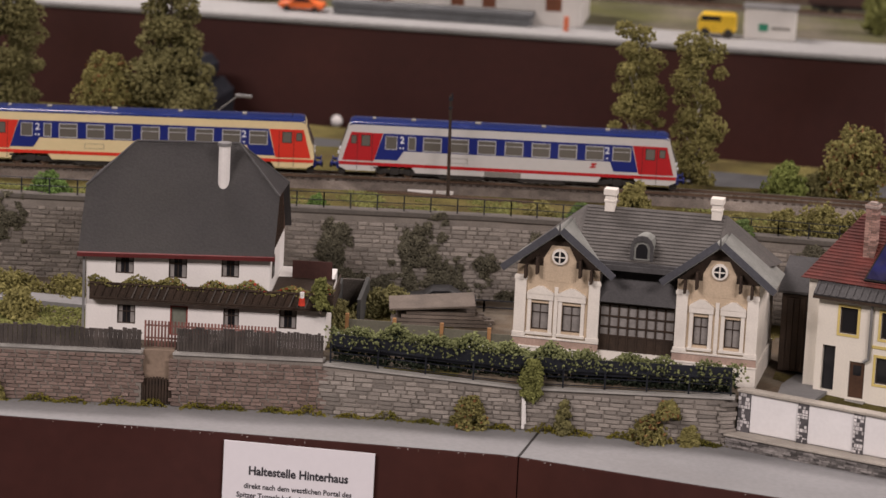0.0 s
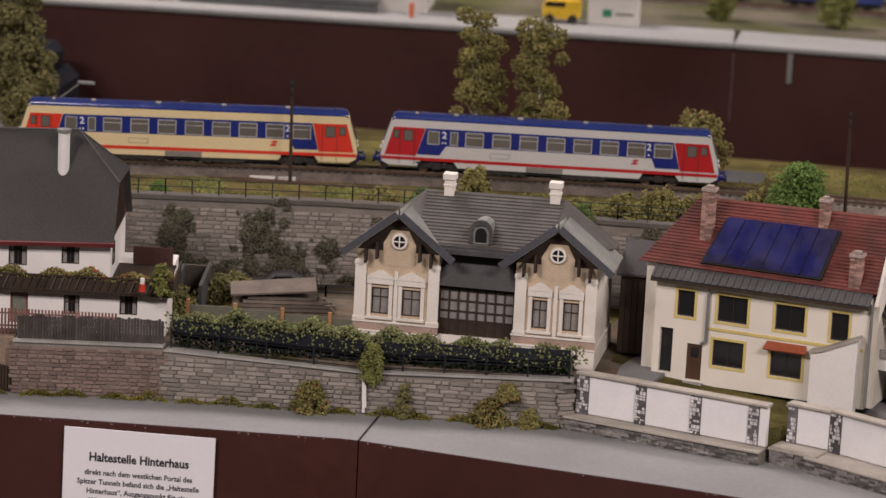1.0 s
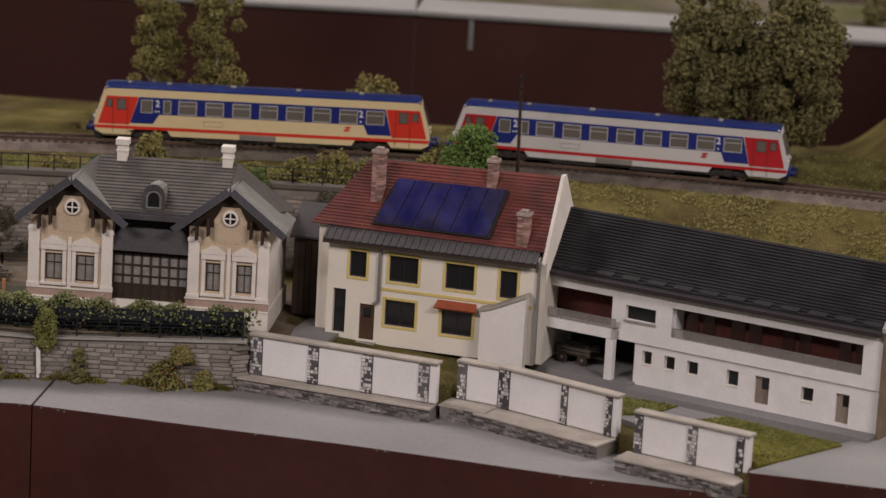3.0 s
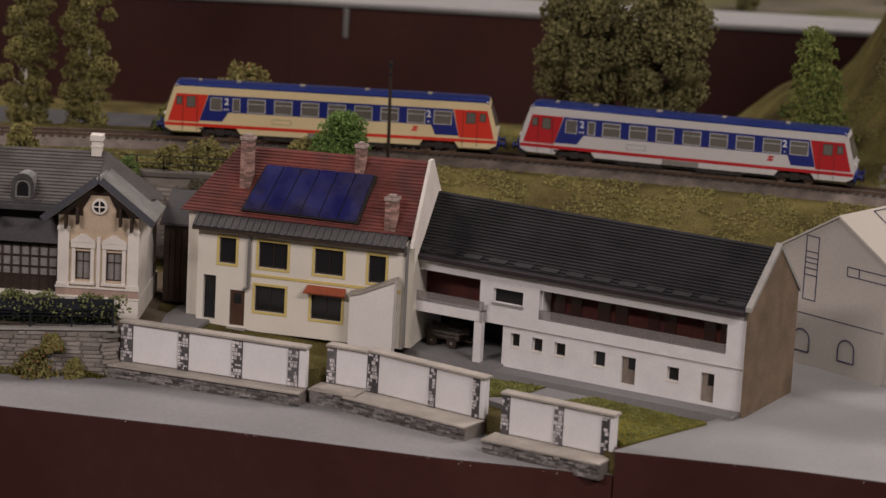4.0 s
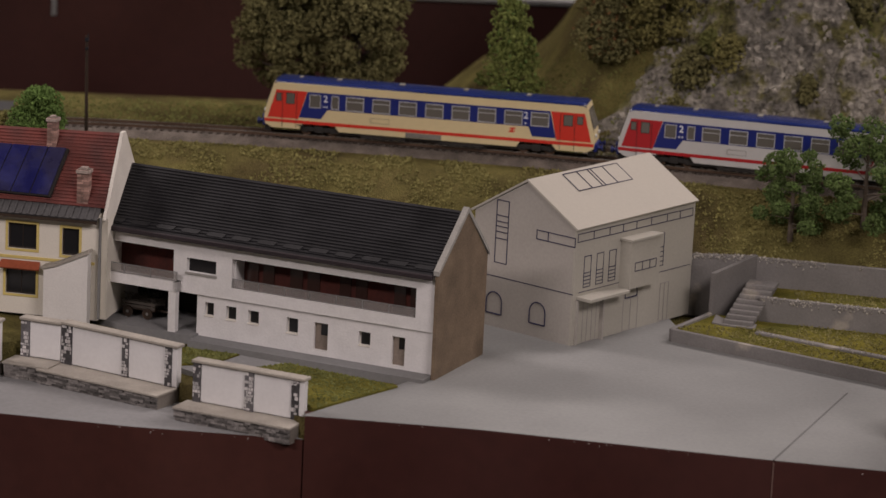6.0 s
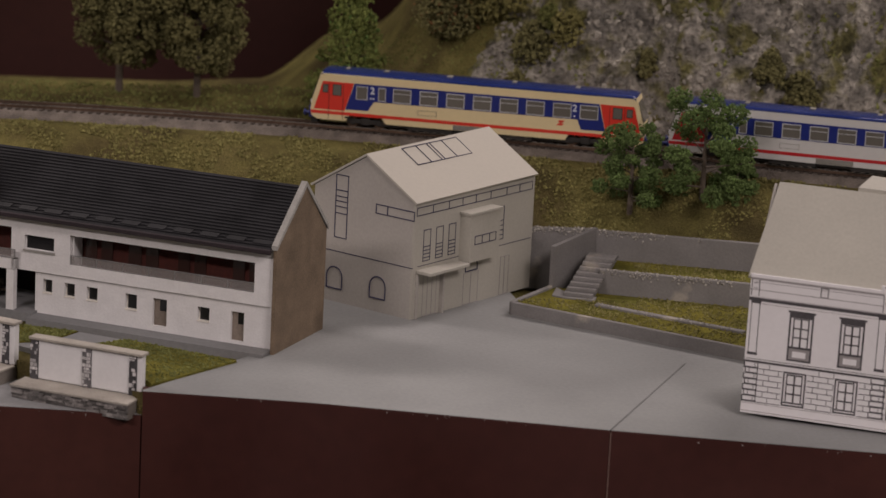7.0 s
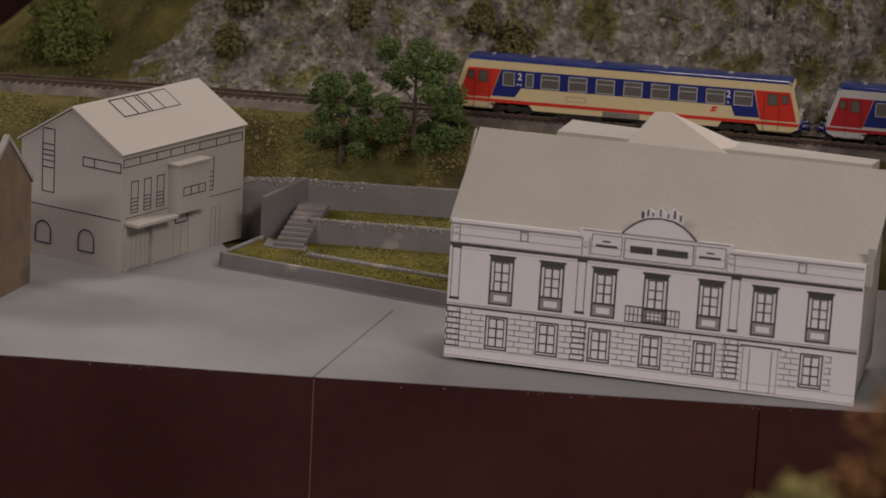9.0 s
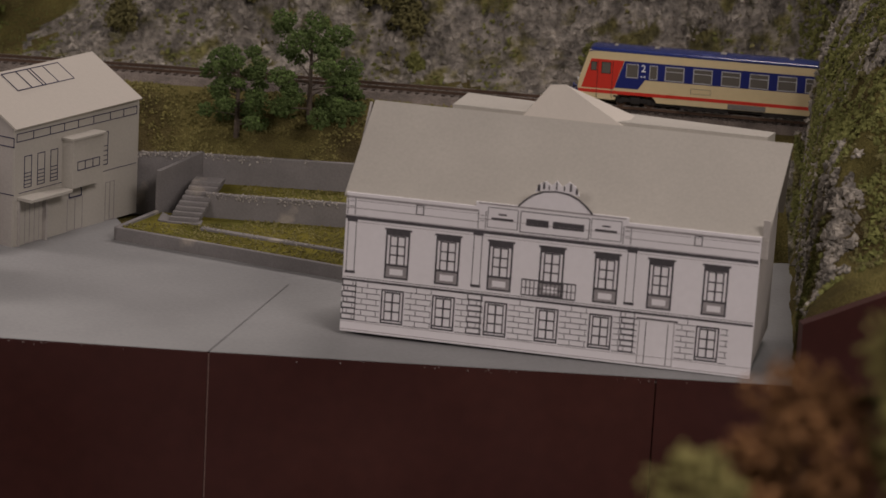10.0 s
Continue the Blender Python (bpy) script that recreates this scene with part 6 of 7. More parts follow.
def tree(x, y, z, height, width, foliage, label, shape="round", bark=BARK, clear=0.15, seed=1, n=1800, size=0.0021, category="tree", name="tree", lean=0.0, extra=None):
    """A tapered trunk with limbs that reach into a crown of uneven clumps."""
    rnd = random.Random(seed)
    t = thing(name, pose(x, y, z - 0.004), label, category)
    h0 = height * clear
    blobs = []
    count = 26 if shape != "bush" else 14
    for i in range(count):
        k = (i + 0.5) / count
        zz = h0 + (height - h0) * k
        if shape == "cone":
            r = width / 2 * (1 - k) ** 0.75 + width * 0.06
        elif shape == "column":
            r = width / 2 * (0.72 + 0.36 * math.sin(math.pi * (0.12 + 0.7 * k)))
        elif shape == "pine":
            r = width / 2 * (0.45 + 0.6 * math.sin(math.pi * (0.25 + 0.62 * k)))
        elif shape == "round":
            r = width / 2 * math.sqrt(max(0.05, 1 - (2 * k - 0.9) ** 2 / 1.25))
        else:
            r = width / 2 * math.sqrt(max(0.08, 1 - k * k))
        a = i * 2.4 + rnd.uniform(-0.5, 0.5)
        d = r * rnd.uniform(0.3, 0.78)
        b = max(width * 0.15, (r - d) * rnd.uniform(0.85, 1.25))
        if shape == "pine":
            d, b = r * rnd.uniform(0.45, 1.0), width * rnd.uniform(0.12, 0.18)
        blobs.append(((d * math.cos(a) + lean * zz, d * math.sin(a), zz), (b, b, b * rnd.uniform(0.6, 0.9))))
    bm = bmesh.new()
    base = width * 0.03 + 0.0008
    cyl(bm, (0, 0, -0.004), (lean * height * 0.5, 0, height * 0.5), base, base * 0.6, 8)
    cyl(bm, (lean * height * 0.5, 0, height * 0.5), (lean * height * 0.95, 0, height * 0.93), base * 0.6, base * 0.15, 7)
    part("trunk", bm, bark, t)
    bm = bmesh.new()
    for c, r in blobs[::2]:
        s = max(0.1, c[2] - height * 0.14)
        cyl(bm, (lean * s * 0.9, 0, min(c[2] * 0.82, height * 0.9)), c, base * 0.3, base * 0.1, 5)
    tagged(part("branch_work", bm, bark, t), kind="stuff")
    clumps("crown", crown_points(blobs, int(n * (2.9 if n > 1600 else 1.9)), seed), size * (0.86 if n > 1600 else 1.05), foliage, t, seed)
    if extra:
        clumps("lighter_leaves", crown_points(blobs, n // 6, seed + 9), size, extra, t, seed + 3)
    return t


MEADOW = mat("fresh_yellow_green_foliage", (0.175, 0.205, 0.062), 0.95, var=0.25, scale=60, fine=900, island=0.25, spec=0.05)
RUST = mat("rusty_orange_foliage", (0.19, 0.10, 0.045), 0.95, var=0.3, island=0.3, spec=0.05)
PALEGREEN = mat("pale_green_foliage", (0.165, 0.172, 0.060), 0.95, var=0.25, scale=60, fine=900, island=0.25, spec=0.05)
tree(-0.393, 2.79, ground_z(-0.393, 2.79), 0.230 - ground_z(-0.393, 2.79), 0.050, FOLIAGE, "tall olive poplar with pale birch-like trunk", "column", BIRCH, 0.05, 3, 3000)
tree(-0.336, 2.79, ground_z(-0.336, 2.79), 0.219 - ground_z(-0.336, 2.79), 0.048, FOLIAGE, "slim olive poplar with pale trunk", "column", BIRCH, 0.04, 4, 2800)
tree(-0.835, 2.80, 0.088, 0.175, 0.088, FOLIAGE_D, "large conical dark olive tree beside the line", "cone", BARK, 0.06, 5, 4200, 0.0026)
tree(-0.888, 2.775, 0.088, 0.078, 0.062, FOLIAGE, "small mottled olive tree with rusty leaves", "round", BARK, 0.05, 6, 1800, extra=RUST)
tree(-0.812, 2.765, 0.088, 0.045, 0.05, FOLIAGE_D, "low olive bush under a large tree", "bush", BARK, 0.02, 7, 1000, category="bush", name="bush")
tree(-1.005, 2.80, 0.085, 0.165, 0.10, FOLIAGE_D, "broad dark olive tree at the layout's end", "round", BARK, 0.04, 8, 3600, 0.0026)
tree(-0.249, 2.755, 0.086, 0.034, 0.046, MEADOW, "round green bush beside the track", "bush", BARK, 0.02, 9, 1100, category="bush", name="bush")
tree(-0.222, 2.775, 0.086, 0.026, 0.036, FOLIAGE_D, "low dark bush behind the track", "bush", BARK, 0.02, 10, 700, category="bush", name="bush")
tree(-0.190, 2.765, 0.084, 0.072, 0.062, FOLIAGE, "sparse olive tree with rusty twigs", "round", BARK, 0.1, 11, 1500, extra=RUST)
tree(0.115, 2.82, ground_z(0.115, 2.82), 0.165, 0.100, FOLIAGE_D, "tall full olive tree on the bank behind the line", "round", BARK, 0.2, 12, 4400, 0.0027)
tree(0.187, 2.80, ground_z(0.187, 2.80), 0.165, 0.098, FOLIAGE_D, "second full olive tree on the grassy bank", "round", BARK, 0.2, 13, 4400, 0.0027)
tree(0.326, 2.765, ground_z(0.326, 2.765), 0.122, 0.082, MEADOW, "fresh light green tree at the hill's foot", "cone", BARK, 0.05, 14, 2400, 0.0021, extra=FOLIAGE_B)
tree(0.418, 2.785, ground_z(0.418, 2.785), 0.125, 0.075, FOLIAGE_D, "brownish olive tree on the grassy hillside", "round", BARK, 0.03, 22, 2600, 0.0024, extra=RUST)
tree(0.462, 2.765, ground_z(0.462, 2.765), 0.135, 0.088, FOLIAGE, "dense olive tree before the rock face", "round", BARK, 0.03, 15, 3600, 0.0026)
tree(0.553, 2.505, 0.066, 0.072, 0.060, FOLIAGE_G, "green bushy pine on the embankment", "pine", BARK, 0.12, 16, 1700, 0.0017, extra=FOLIAGE_B)
tree(0.614, 2.505, 0.062, 0.104, 0.074, FOLIAGE_G, "taller green pine on the embankment", "pine", BARK, 0.16, 17, 2200, 0.0018, extra=FOLIAGE_B)
tree(0.645, 2.515, 0.070, 0.045, 0.045, FOLIAGE_G, "low green bush beside a pine", "bush", BARK, 0.04, 18, 1000, category="bush", name="bush")
tree(-0.087, 2.60, 0.088, 0.060, 0.055, FOLIAGE_B, "bright green round bush above the houses", "round", BARK, 0.05, 19, 1900)
tree(-0.360, 2.585, 0.088, 0.038, 0.040, FOLIAGE, "round olive bush beside the line", "bush", BARK, 0.03, 20, 1200, category="bush", name="bush")
for i, (bx, by, bz, bh, bw, fm) in enumerate([(-0.235, 2.59, 0.088, 0.024, 0.044, FOLIAGE), (-0.205, 2.60, 0.088, 0.030, 0.050, FOLIAGE), (-0.172, 2.605, 0.088, 0.026, 0.046, FOLIAGE), (-0.272, 2.585, 0.088, 0.018, 0.040, FOLIAGE), (-0.122, 2.615, 0.088, 0.034, 0.038, FOLIAGE), (-0.405, 2.585, 0.088, 0.017, 0.026, FOLIAGE_G), (-0.44, 2.585, 0.088, 0.015, 0.03, FOLIAGE), (-0.85, 2.50, 0.088, 0.022, 0.04, FOLIAGE_B), (-0.625, 2.54, 0.088, 0.014, 0.02, FOLIAGE_B), (-0.265, 2.56, 0.09, 0.018, 0.022, FOLIAGE_G), (-0.94, 2.49, 0.088, 0.018, 0.05, FOLIAGE_D)]):
    tree(bx, by, bz, bh, bw, fm, "low scrubby bush along the track", "bush", BARK, 0.02, 30 + i, 700, 0.0019, category="bush", name="bush")
# scrub on the rock face
rnd = random.Random(21)
for i in range(34):
    bx = rnd.uniform(0.47, 1.12)
    by = track_y(bx) + rnd.uniform(0.07, 0.30)
    s = rnd.uniform(0.018, 0.05)
    tree(bx, by, ground_z(bx, by), s * 0.8, s, rnd.choice((FOLIAGE, FOLIAGE_D, FOLIAGE_D, PALEGREEN)), "scrubby bush on the rock face", "bush", BARK, 0.0, 60 + i, int(16000 * s), 0.002, category="bush", name="bush")
for i in range(20):
    by = rnd.uniform(2.0, 2.5)
    bx = 0.955 + 0.17 * (by - 1.97) + rnd.uniform(0.01, 0.2)
    s = rnd.uniform(0.012, 0.03)
    tree(bx, by, ground_z(bx, by), s * 0.5, s, rnd.choice((FOLIAGE, PALEGREEN, FOLIAGE)), "mossy tuft on the tunnel hill", "bush", BARK, 0.0, 160 + i, int(18000 * s), 0.0017, category="bush", name="bush")

# loose rock and moss over the hill
ROCKBIT = mat("broken_grey_rock", (0.26, 0.24, 0.205), 0.9, var=0.35, scale=80, fine=500, bump=0.8, island=0.45)
rg = np.random.default_rng(77)
rock_pts, moss_pts, dark_pts = [], [], []
for x, y in zip(rg.uniform(0.36, 1.2, 34000), rg.uniform(1.99, 3.0, 34000)):
    d = y - track_y(x)
    on_hill = d > 0.045 and x - d > 0.322
    on_cliff = x > 0.90 + 0.28 * (y - 1.98) + 0.004
    if not (on_hill or on_cliff):
        continue
    k = noise.noise((x * 22, y * 22, 8)) + 0.5 * noise.noise((x * 60, y * 60, 2))
    p = (x, y, ground_z(x, y))
    if on_cliff and not on_hill:
        continue
    if k > 0.10:
        rock_pts.append(p)
    elif k < -0.14:
        moss_pts.append(p)
    elif k < -0.02:
        dark_pts.append(p)
for y, s in zip(rg.uniform(2.0, 2.62, 26000), rg.uniform(0, 1, 26000) ** 1.7 * 0.16):
    x = 0.893 + 0.28 * (y - 1.98) + s
    k = noise.noise((x * 26, y * 17, 8)) + 0.5 * noise.noise((x * 70, y * 70, 2))
    p = (x, y, ground_z(x, y))
    if p[2] < 0.02:
        continue
    if k > 0.22:
        rock_pts.append(p)
    elif k < 0.06:
        moss_pts.append(p)
    elif k < 0.12:
        dark_pts.append(p)
tagged(clumps("rock_rubble", rock_pts, 0.0040, ROCKBIT, None, 78, 0.9), "broken grey rock over the hill", "rock", kind="stuff")
tagged(clumps("moss", moss_pts, 0.0030, PALEGREEN, None, 79), "yellow-green moss patches on the rock", "moss", kind="stuff")
tagged(clumps("moss", dark_pts, 0.003, FOLIAGE_D, None, 80), "dark olive growth in the rock's clefts", "moss", kind="stuff")

# ivy on the retaining wall: ragged dark growth that thins out at its rim
IVY = mat("dull_grey_green_ivy", (0.115, 0.108, 0.078), 0.95, var=0.3, scale=90, fine=900, island=0.3, spec=0.05)
for i, (ix, w, z0, z1) in enumerate([(-0.532, 0.056, 0.03, 0.094), (-0.515, 0.07, 0.016, 0.06), (-0.478, 0.036, 0.03, 0.066), (-0.415, 0.052, 0.045, 0.092), (-0.605, 0.036, 0.02, 0.088), (-0.88, 0.05, 0.045, 0.094), (-0.575, 0.075, 0.012, 0.04), (-0.20, 0.05, 0.06, 0.092), (-0.45, 0.05, 0.012, 0.03)]):
    rg = np.random.default_rng(i)
    n = int(w * (z1 - z0) * 2600000)
    pts = []
    for a, b, dy in zip(rg.uniform(-1, 1, n), rg.uniform(-1, 1, n), rg.uniform(0, 1, n)):
        px, pz = ix + a * w / 2, (z0 + z1) / 2 + b * (z1 - z0) / 2
        k = 1 - math.hypot(a, b) + 0.75 * noise.noise((px * 60, pz * 60, i)) + 0.45 * noise.noise((px * 170, pz * 170, i + 5))
        if k > 0.22 + 0.25 * dy:
            pts.append((px, line_at(BACK_WALL, px) - 0.001 - 0.0055 * dy * max(0.0, k), pz))
    tagged(clumps("ivy", pts, 0.0013, IVY, None, i), "dull dark ivy creeping over the retaining wall", "ivy", kind="stuff")


def strip_of(name, pts, spread, zs, n, size, material, label, seed, kind="stuff", category="hedge"):
    """A strip of clumps along points in the plan."""
    rg = np.random.default_rng(seed)
    seg = rg.integers(0, len(pts) - 1, n)
    k = rg.uniform(0, 1, n)
    P = np.array(pts)
    xy = P[seg] + (P[seg + 1] - P[seg]) * k[:, None] + rg.normal(size=(n, 2)) * spread
    z = rg.uniform(0, 1, n) ** 0.8
    zz = np.interp(xy[:, 0], [q[0] for q in zs], [q[1] for q in zs])
    zt = np.interp(xy[:, 0], [q[0] for q in zs], [q[2] for q in zs]) + 0.003 * np.sin(xy[:, 0] * 210) + 0.002 * np.sin(xy[:, 0] * 97)
    ob = clumps(name, np.stack([xy[:, 0], xy[:, 1], zz + (zt - zz) * z], 1), size, material, None, seed)
    return tagged(ob, label, category, kind=kind)


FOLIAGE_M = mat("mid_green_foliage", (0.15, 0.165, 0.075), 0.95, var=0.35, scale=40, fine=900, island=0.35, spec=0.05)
HEDGE = [(-0.548, 2.3055), (-0.47, 2.3095), (-0.40, 2.3145), (-0.32, 2.3205), (-0.24, 2.3265)]
# Shade in the hedge's lower part is put into this darker green.
strip_of("hedge", HEDGE, 0.003, [(-0.55, 0.02, 0.046), (-0.4, 0.014, 0.041), (-0.24, 0.016, 0.034)], 5200, 0.0021, mat("shaded_hedge_green", (0.030, 0.038, 0.026), 0.95, var=0.3, island=0.3, spec=0.05), "hedge behind an iron fence, lower shade painted as dark green", 71)
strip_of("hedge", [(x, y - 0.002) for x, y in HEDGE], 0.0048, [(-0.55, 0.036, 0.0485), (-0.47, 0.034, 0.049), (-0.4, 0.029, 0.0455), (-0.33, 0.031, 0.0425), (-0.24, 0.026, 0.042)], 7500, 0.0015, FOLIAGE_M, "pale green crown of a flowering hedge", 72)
strip_of("blossom", [(x, y - 0.002) for x, y in HEDGE[:3]], 0.003, [(-0.55, 0.042, 0.050), (-0.4, 0.034, 0.044)], 60, 0.0012, mat("white_blossom", (0.7, 0.72, 0.66), 0.9, bump=0.0), "white blossoms on a hedge", 73, category="flowers")
tree(-0.391, 2.299, 0.012, 0.030, 0.020, PALEGREEN, "pale climbing shrub hanging over the wall", "round", BARK, 0.0, 90, 900, 0.0018, category="bush", name="bush")
FOOT = [(x, line_at(WALL_FOOT, x) - 0.003) for x in (-1.2, -0.8, -0.7, -0.6, -0.5, -0.4, -0.3, -0.245)]
strip_of("grass_verge", FOOT, 0.0022, [(-1.2, -0.0185, -0.0150), (-0.2, -0.0185, -0.0150)], 5200, 0.0011, GRASS, "thin green grass verge at the wall's foot", 74, category="grass")
for i, (bx, h, w, fm) in enumerate([(-0.437, 0.026, 0.034, RUST), (-0.30, 0.022, 0.036, RUST), (-0.268, 0.016, 0.02, FOLIAGE), (-0.365, 0.030, 0.016, FOLIAGE_D), (-0.285, 0.012, 0.02, RUST), (-0.80, 0.018, 0.012, FOLIAGE)]):
    bz = -0.017 if i != 4 else 0.006
    tree(bx, line_at(WALL_FOOT, bx) - 0.004, bz, h, w, FOLIAGE if i < 2 or i == 4 else fm, "autumn-tinted shrub at the foot of a stone wall", "bush", BARK, 0.0, 100 + i, 700, 0.0017, category="bush", name="bush", extra=RUST if i < 2 or i == 4 else None)
# yard greenery beside the farmhouse and the villa
for i, (bx, by, h, w, fm) in enumerate([(-0.772, 2.425, 0.012, 0.05, FOLIAGE), (-0.822, 2.345, 0.022, 0.045, FOLIAGE), (-0.86, 2.42, 0.016, 0.07, FOLIAGE), (-0.80, 2.43, 0.012, 0.07, FOLIAGE), (-0.575, 2.40, 0.026, 0.05, FOLIAGE_D), (-0.545, 2.47, 0.022, 0.06, FOLIAGE_D), (-0.19, 2.46, 0.03, 0.04, FOLIAGE_D)]):
    tree(bx, by, ground_z(bx, by), h, w, fm, "low garden shrub beside a house", "bush", BARK, 0.0, 120 + i, 900, 0.002, category="bush", name="bush")
rg = np.random.default_rng(40)
pts = [(x, y, ground_z(x, y) + 0.0008) for x, y in zip(rg.uniform(-0.86, -0.757, 3600), rg.uniform(2.285, 2.384, 3600))]
tagged(clumps("grass_tufts", pts, 0.0014, PALEGREEN, None, 96), "bright yellow-green garden grass beside a farmhouse", "grass", kind="stuff")
# flowers of the balcony
BALC = Matrix(farm.matrix_world)
bp = [BALC @ Vector((x, -0.0055 + 0.0, 0.045)) for x in steps_between(0.004, 0.196, 24)]
strip_of("balcony_plants", [(p.x, p.y) for p in bp], 0.0012, [(-1, 0.0645, 0.0705), (0, 0.0645, 0.0705)], 1500, 0.0017, FOLIAGE, "green trailing balcony plants in boxes", 81, category="flowers")
strip_of("balcony_flowers", [(p.x, p.y - 0.001) for p in bp[8:]], 0.0012, [(-1, 0.067, 0.071), (0, 0.067, 0.071)], 70, 0.0012, mat("red_blossom", (0.35, 0.03, 0.02), 0.9, bump=0.0), "red balcony flowers among green leaves", 82, category="flowers")
tree(-0.566, 2.325, 0.060, 0.024, 0.020, PALEGREEN, "yellow-green potted shrub on a balcony", "bush", BARK, 0.0, 83, 500, 0.0016, category="bush", name="bush")
# grass tufts over the embankment and lawns
rg = np.random.default_rng(5)
pts = []
while len(pts) < 16000:
    x, y = rg.uniform(-0.2, 1.0), rg.uniform(2.42, 2.68)
    ty = track_y(x)
    if 2.44 < y < ty - 0.03 and not (x < 0.8 and x > 0.40 and y < 2.478 - 0.25 * (x - 0.525)):
        if noise.noise((x * 30, y * 30, 4)) > -0.15:
            pts.append((x, y, ground_z(x, y) + 0.0008))
tagged(clumps("grass_tufts", pts, 0.0016, FOLIAGE, None, 91), "olive grass tufts over the embankment", "grass", kind="stuff")
pts = [(x, y, ground_z(x, y) + 0.0006) for x, y in zip(rg.uniform(-0.15, 0.5, 5000), rg.uniform(2.70, 2.86, 5000)) if y > track_y(x) + 0.034]
tagged(clumps("grass_tufts", pts, 0.0015, PALEGREEN, None, 92), "pale grass tufts behind the line", "grass", kind="stuff")
pts = []
for x, y in zip(rg.uniform(0.45, 0.72, 9000), rg.uniform(2.2, 2.5, 9000)):
    k1, k3 = 2.385 - 0.72 * (x - 0.443), 2.474 - 0.25 * (x - 0.525)
    if k1 + 0.003 < y < k3 and (x > 0.55 or y < 2.40):
        pts.append((x, y, terrace_z(x, y)))
tagged(clumps("grass_tufts", pts, 0.0013, FOLIAGE, None, 93), "yellow-green grass on the garden terraces", "grass", kind="stuff")


pts = []
for x, k in zip(rg.uniform(-1.15, -0.18, 16000), rg.uniform(0, 1, 16000)):
    y = line_at(BACK_WALL, x) + 0.013 + k * (track_y(x) - 0.032 - line_at(BACK_WALL, x) - 0.013)
    if y < track_y(x) - 0.03 and noise.noise((x * 26, y * 40, 9)) > -0.05 + 0.25 * k:
        pts.append((x, y, RAIL_Z - 0.0085))
tagged(clumps("grass_tufts", pts, 0.0014, PALEGREEN, None, 94), "pale yellow-green grass between railing and track", "grass", kind="stuff")
pts = []
for (xa, ya), (xb, yb), z in (((0.519, 2.4265), (0.70, 2.374), 0.0295), ((0.522, 2.478), (0.75, 2.422), 0.0505), ((0.40, 2.480), (0.523, 2.482), 0.0505), ((0.512, 2.383), (0.62, 2.309), 0.0112)):
    for k in rg.uniform(0, 1, 420):
        x = xa + (xb - xa) * k
        if noise.noise((x * 45, z * 900, 1)) > -0.05:
            drop = abs(rg.normal()) * 0.0025
            pts.append((x, ya + (yb - ya) * k - (0.0022 if drop > 0.0012 else rg.uniform(-0.001, 0.002)), z + 0.0005 - drop))
tagged(clumps("plaster_chips", pts, 0.0013, mat("crumbled_pale_plaster", (0.34, 0.32, 0.29), 0.95, var=0.3, island=0.4), None, 95), "crumbled pale plaster along the terrace walls", "plaster", kind="stuff")
rg = np.random.default_rng(8)


def lawn(corners, label, seed):
    bm = bmesh.new()
    slab(bm, [(x, y, 0.0016) for x, y in corners], 0.004)
    tagged(part("lawn", bm, GRASS), label, "lawn")
    rg = np.random.default_rng(seed)
    c = np.array(corners)
    u, v = rg.uniform(0, 1, (1500, 1)), rg.uniform(0, 1, (1500, 1))
    p = (c[0] * (1 - u) + c[1] * u) * (1 - v) + (c[3] * (1 - u) + c[2] * u) * v
    tagged(clumps("grass_tufts", np.column_stack([p, np.full(1500, 0.002)]), 0.0011, PALEGREEN, None, seed), "short yellow-green lawn grass", "grass", kind="stuff")


lawn([(0.112, 2.253), (0.157, 2.147), (0.2195, 2.2165), (0.137, 2.268)], "yellow-green lawn before a long white house", 201)
bm = bmesh.new()
slab(bm, [(x, y, 0.0008) for x, y in ((0.05, 2.25), (0.13, 2.18), (0.137, 2.268), (0.098, 2.290))], 0.004)
tagged(part("garden_path", bm, STREET), "grey paved path between two small lawns", "path", kind="structure")
lawn([(-0.015, 2.325), (0.045, 2.25), (0.078, 2.259), (0.0985, 2.289)], "small lawn strip behind a white wall", 202)
# a shrub close before the lens, at the corner of the neighbouring module
ledge = tagged(part("front_ledge", boxes((0.3, 1.0, 0.8, 1.2, -0.1, -0.02)), FASCIA), "brown board of the module in front", "board", kind="structure")
tree(0.545, 1.0, -0.02, 0.295, 0.062, FOLIAGE, "yellow-olive shrub close before the camera", "round", BARK, 0.7, 210, 900, 0.0026, name="shrub")
tree(0.588, 1.02, -0.02, 0.326, 0.066, RUST, "rust-brown autumn shrub close before the camera", "round", BARK, 0.7, 211, 900, 0.0026, name="shrub")
tree(0.641, 1.0, -0.02, 0.372, 0.080, FOLIAGE, "olive shrub at the corner of a module", "round", BARK, 0.7, 212, 900, 0.0026, name="shrub")


# ---------------------------------------------------------------- the neighbouring layout across the aisle
BEND = pose(-0.2, 3.355, 0, 0, 0, 3.5) @ pose(0.2, -3.355, 0)
earlier = set(bpy.data.objects)
far_board = tagged(part("far_board", boxes((-0.2, 2.2, 3.355, 3.375, -0.95, 0.118)), FASCIA), "brown-red painted board of the neighbouring layout", "board", "far boards", "structure")
tagged(part("far_board", boxes((-3.2, -0.2005, 3.355, 3.375, -0.95, 0.118)), FASCIA), "brown-red painted board of the neighbouring layout", "board", "far boards", "structure")
FARGREY = mat("pale_grey_far_road", (0.30, 0.30, 0.295), 0.85, var=0.08, scale=8, fine=120)
tagged(part("road", boxes((-0.2, 2.2, 3.348, 3.435, 0.1184, 0.126), bevel=0.002), FARGREY), "pale grey road at the edge of the neighbouring layout", "road", kind="structure")
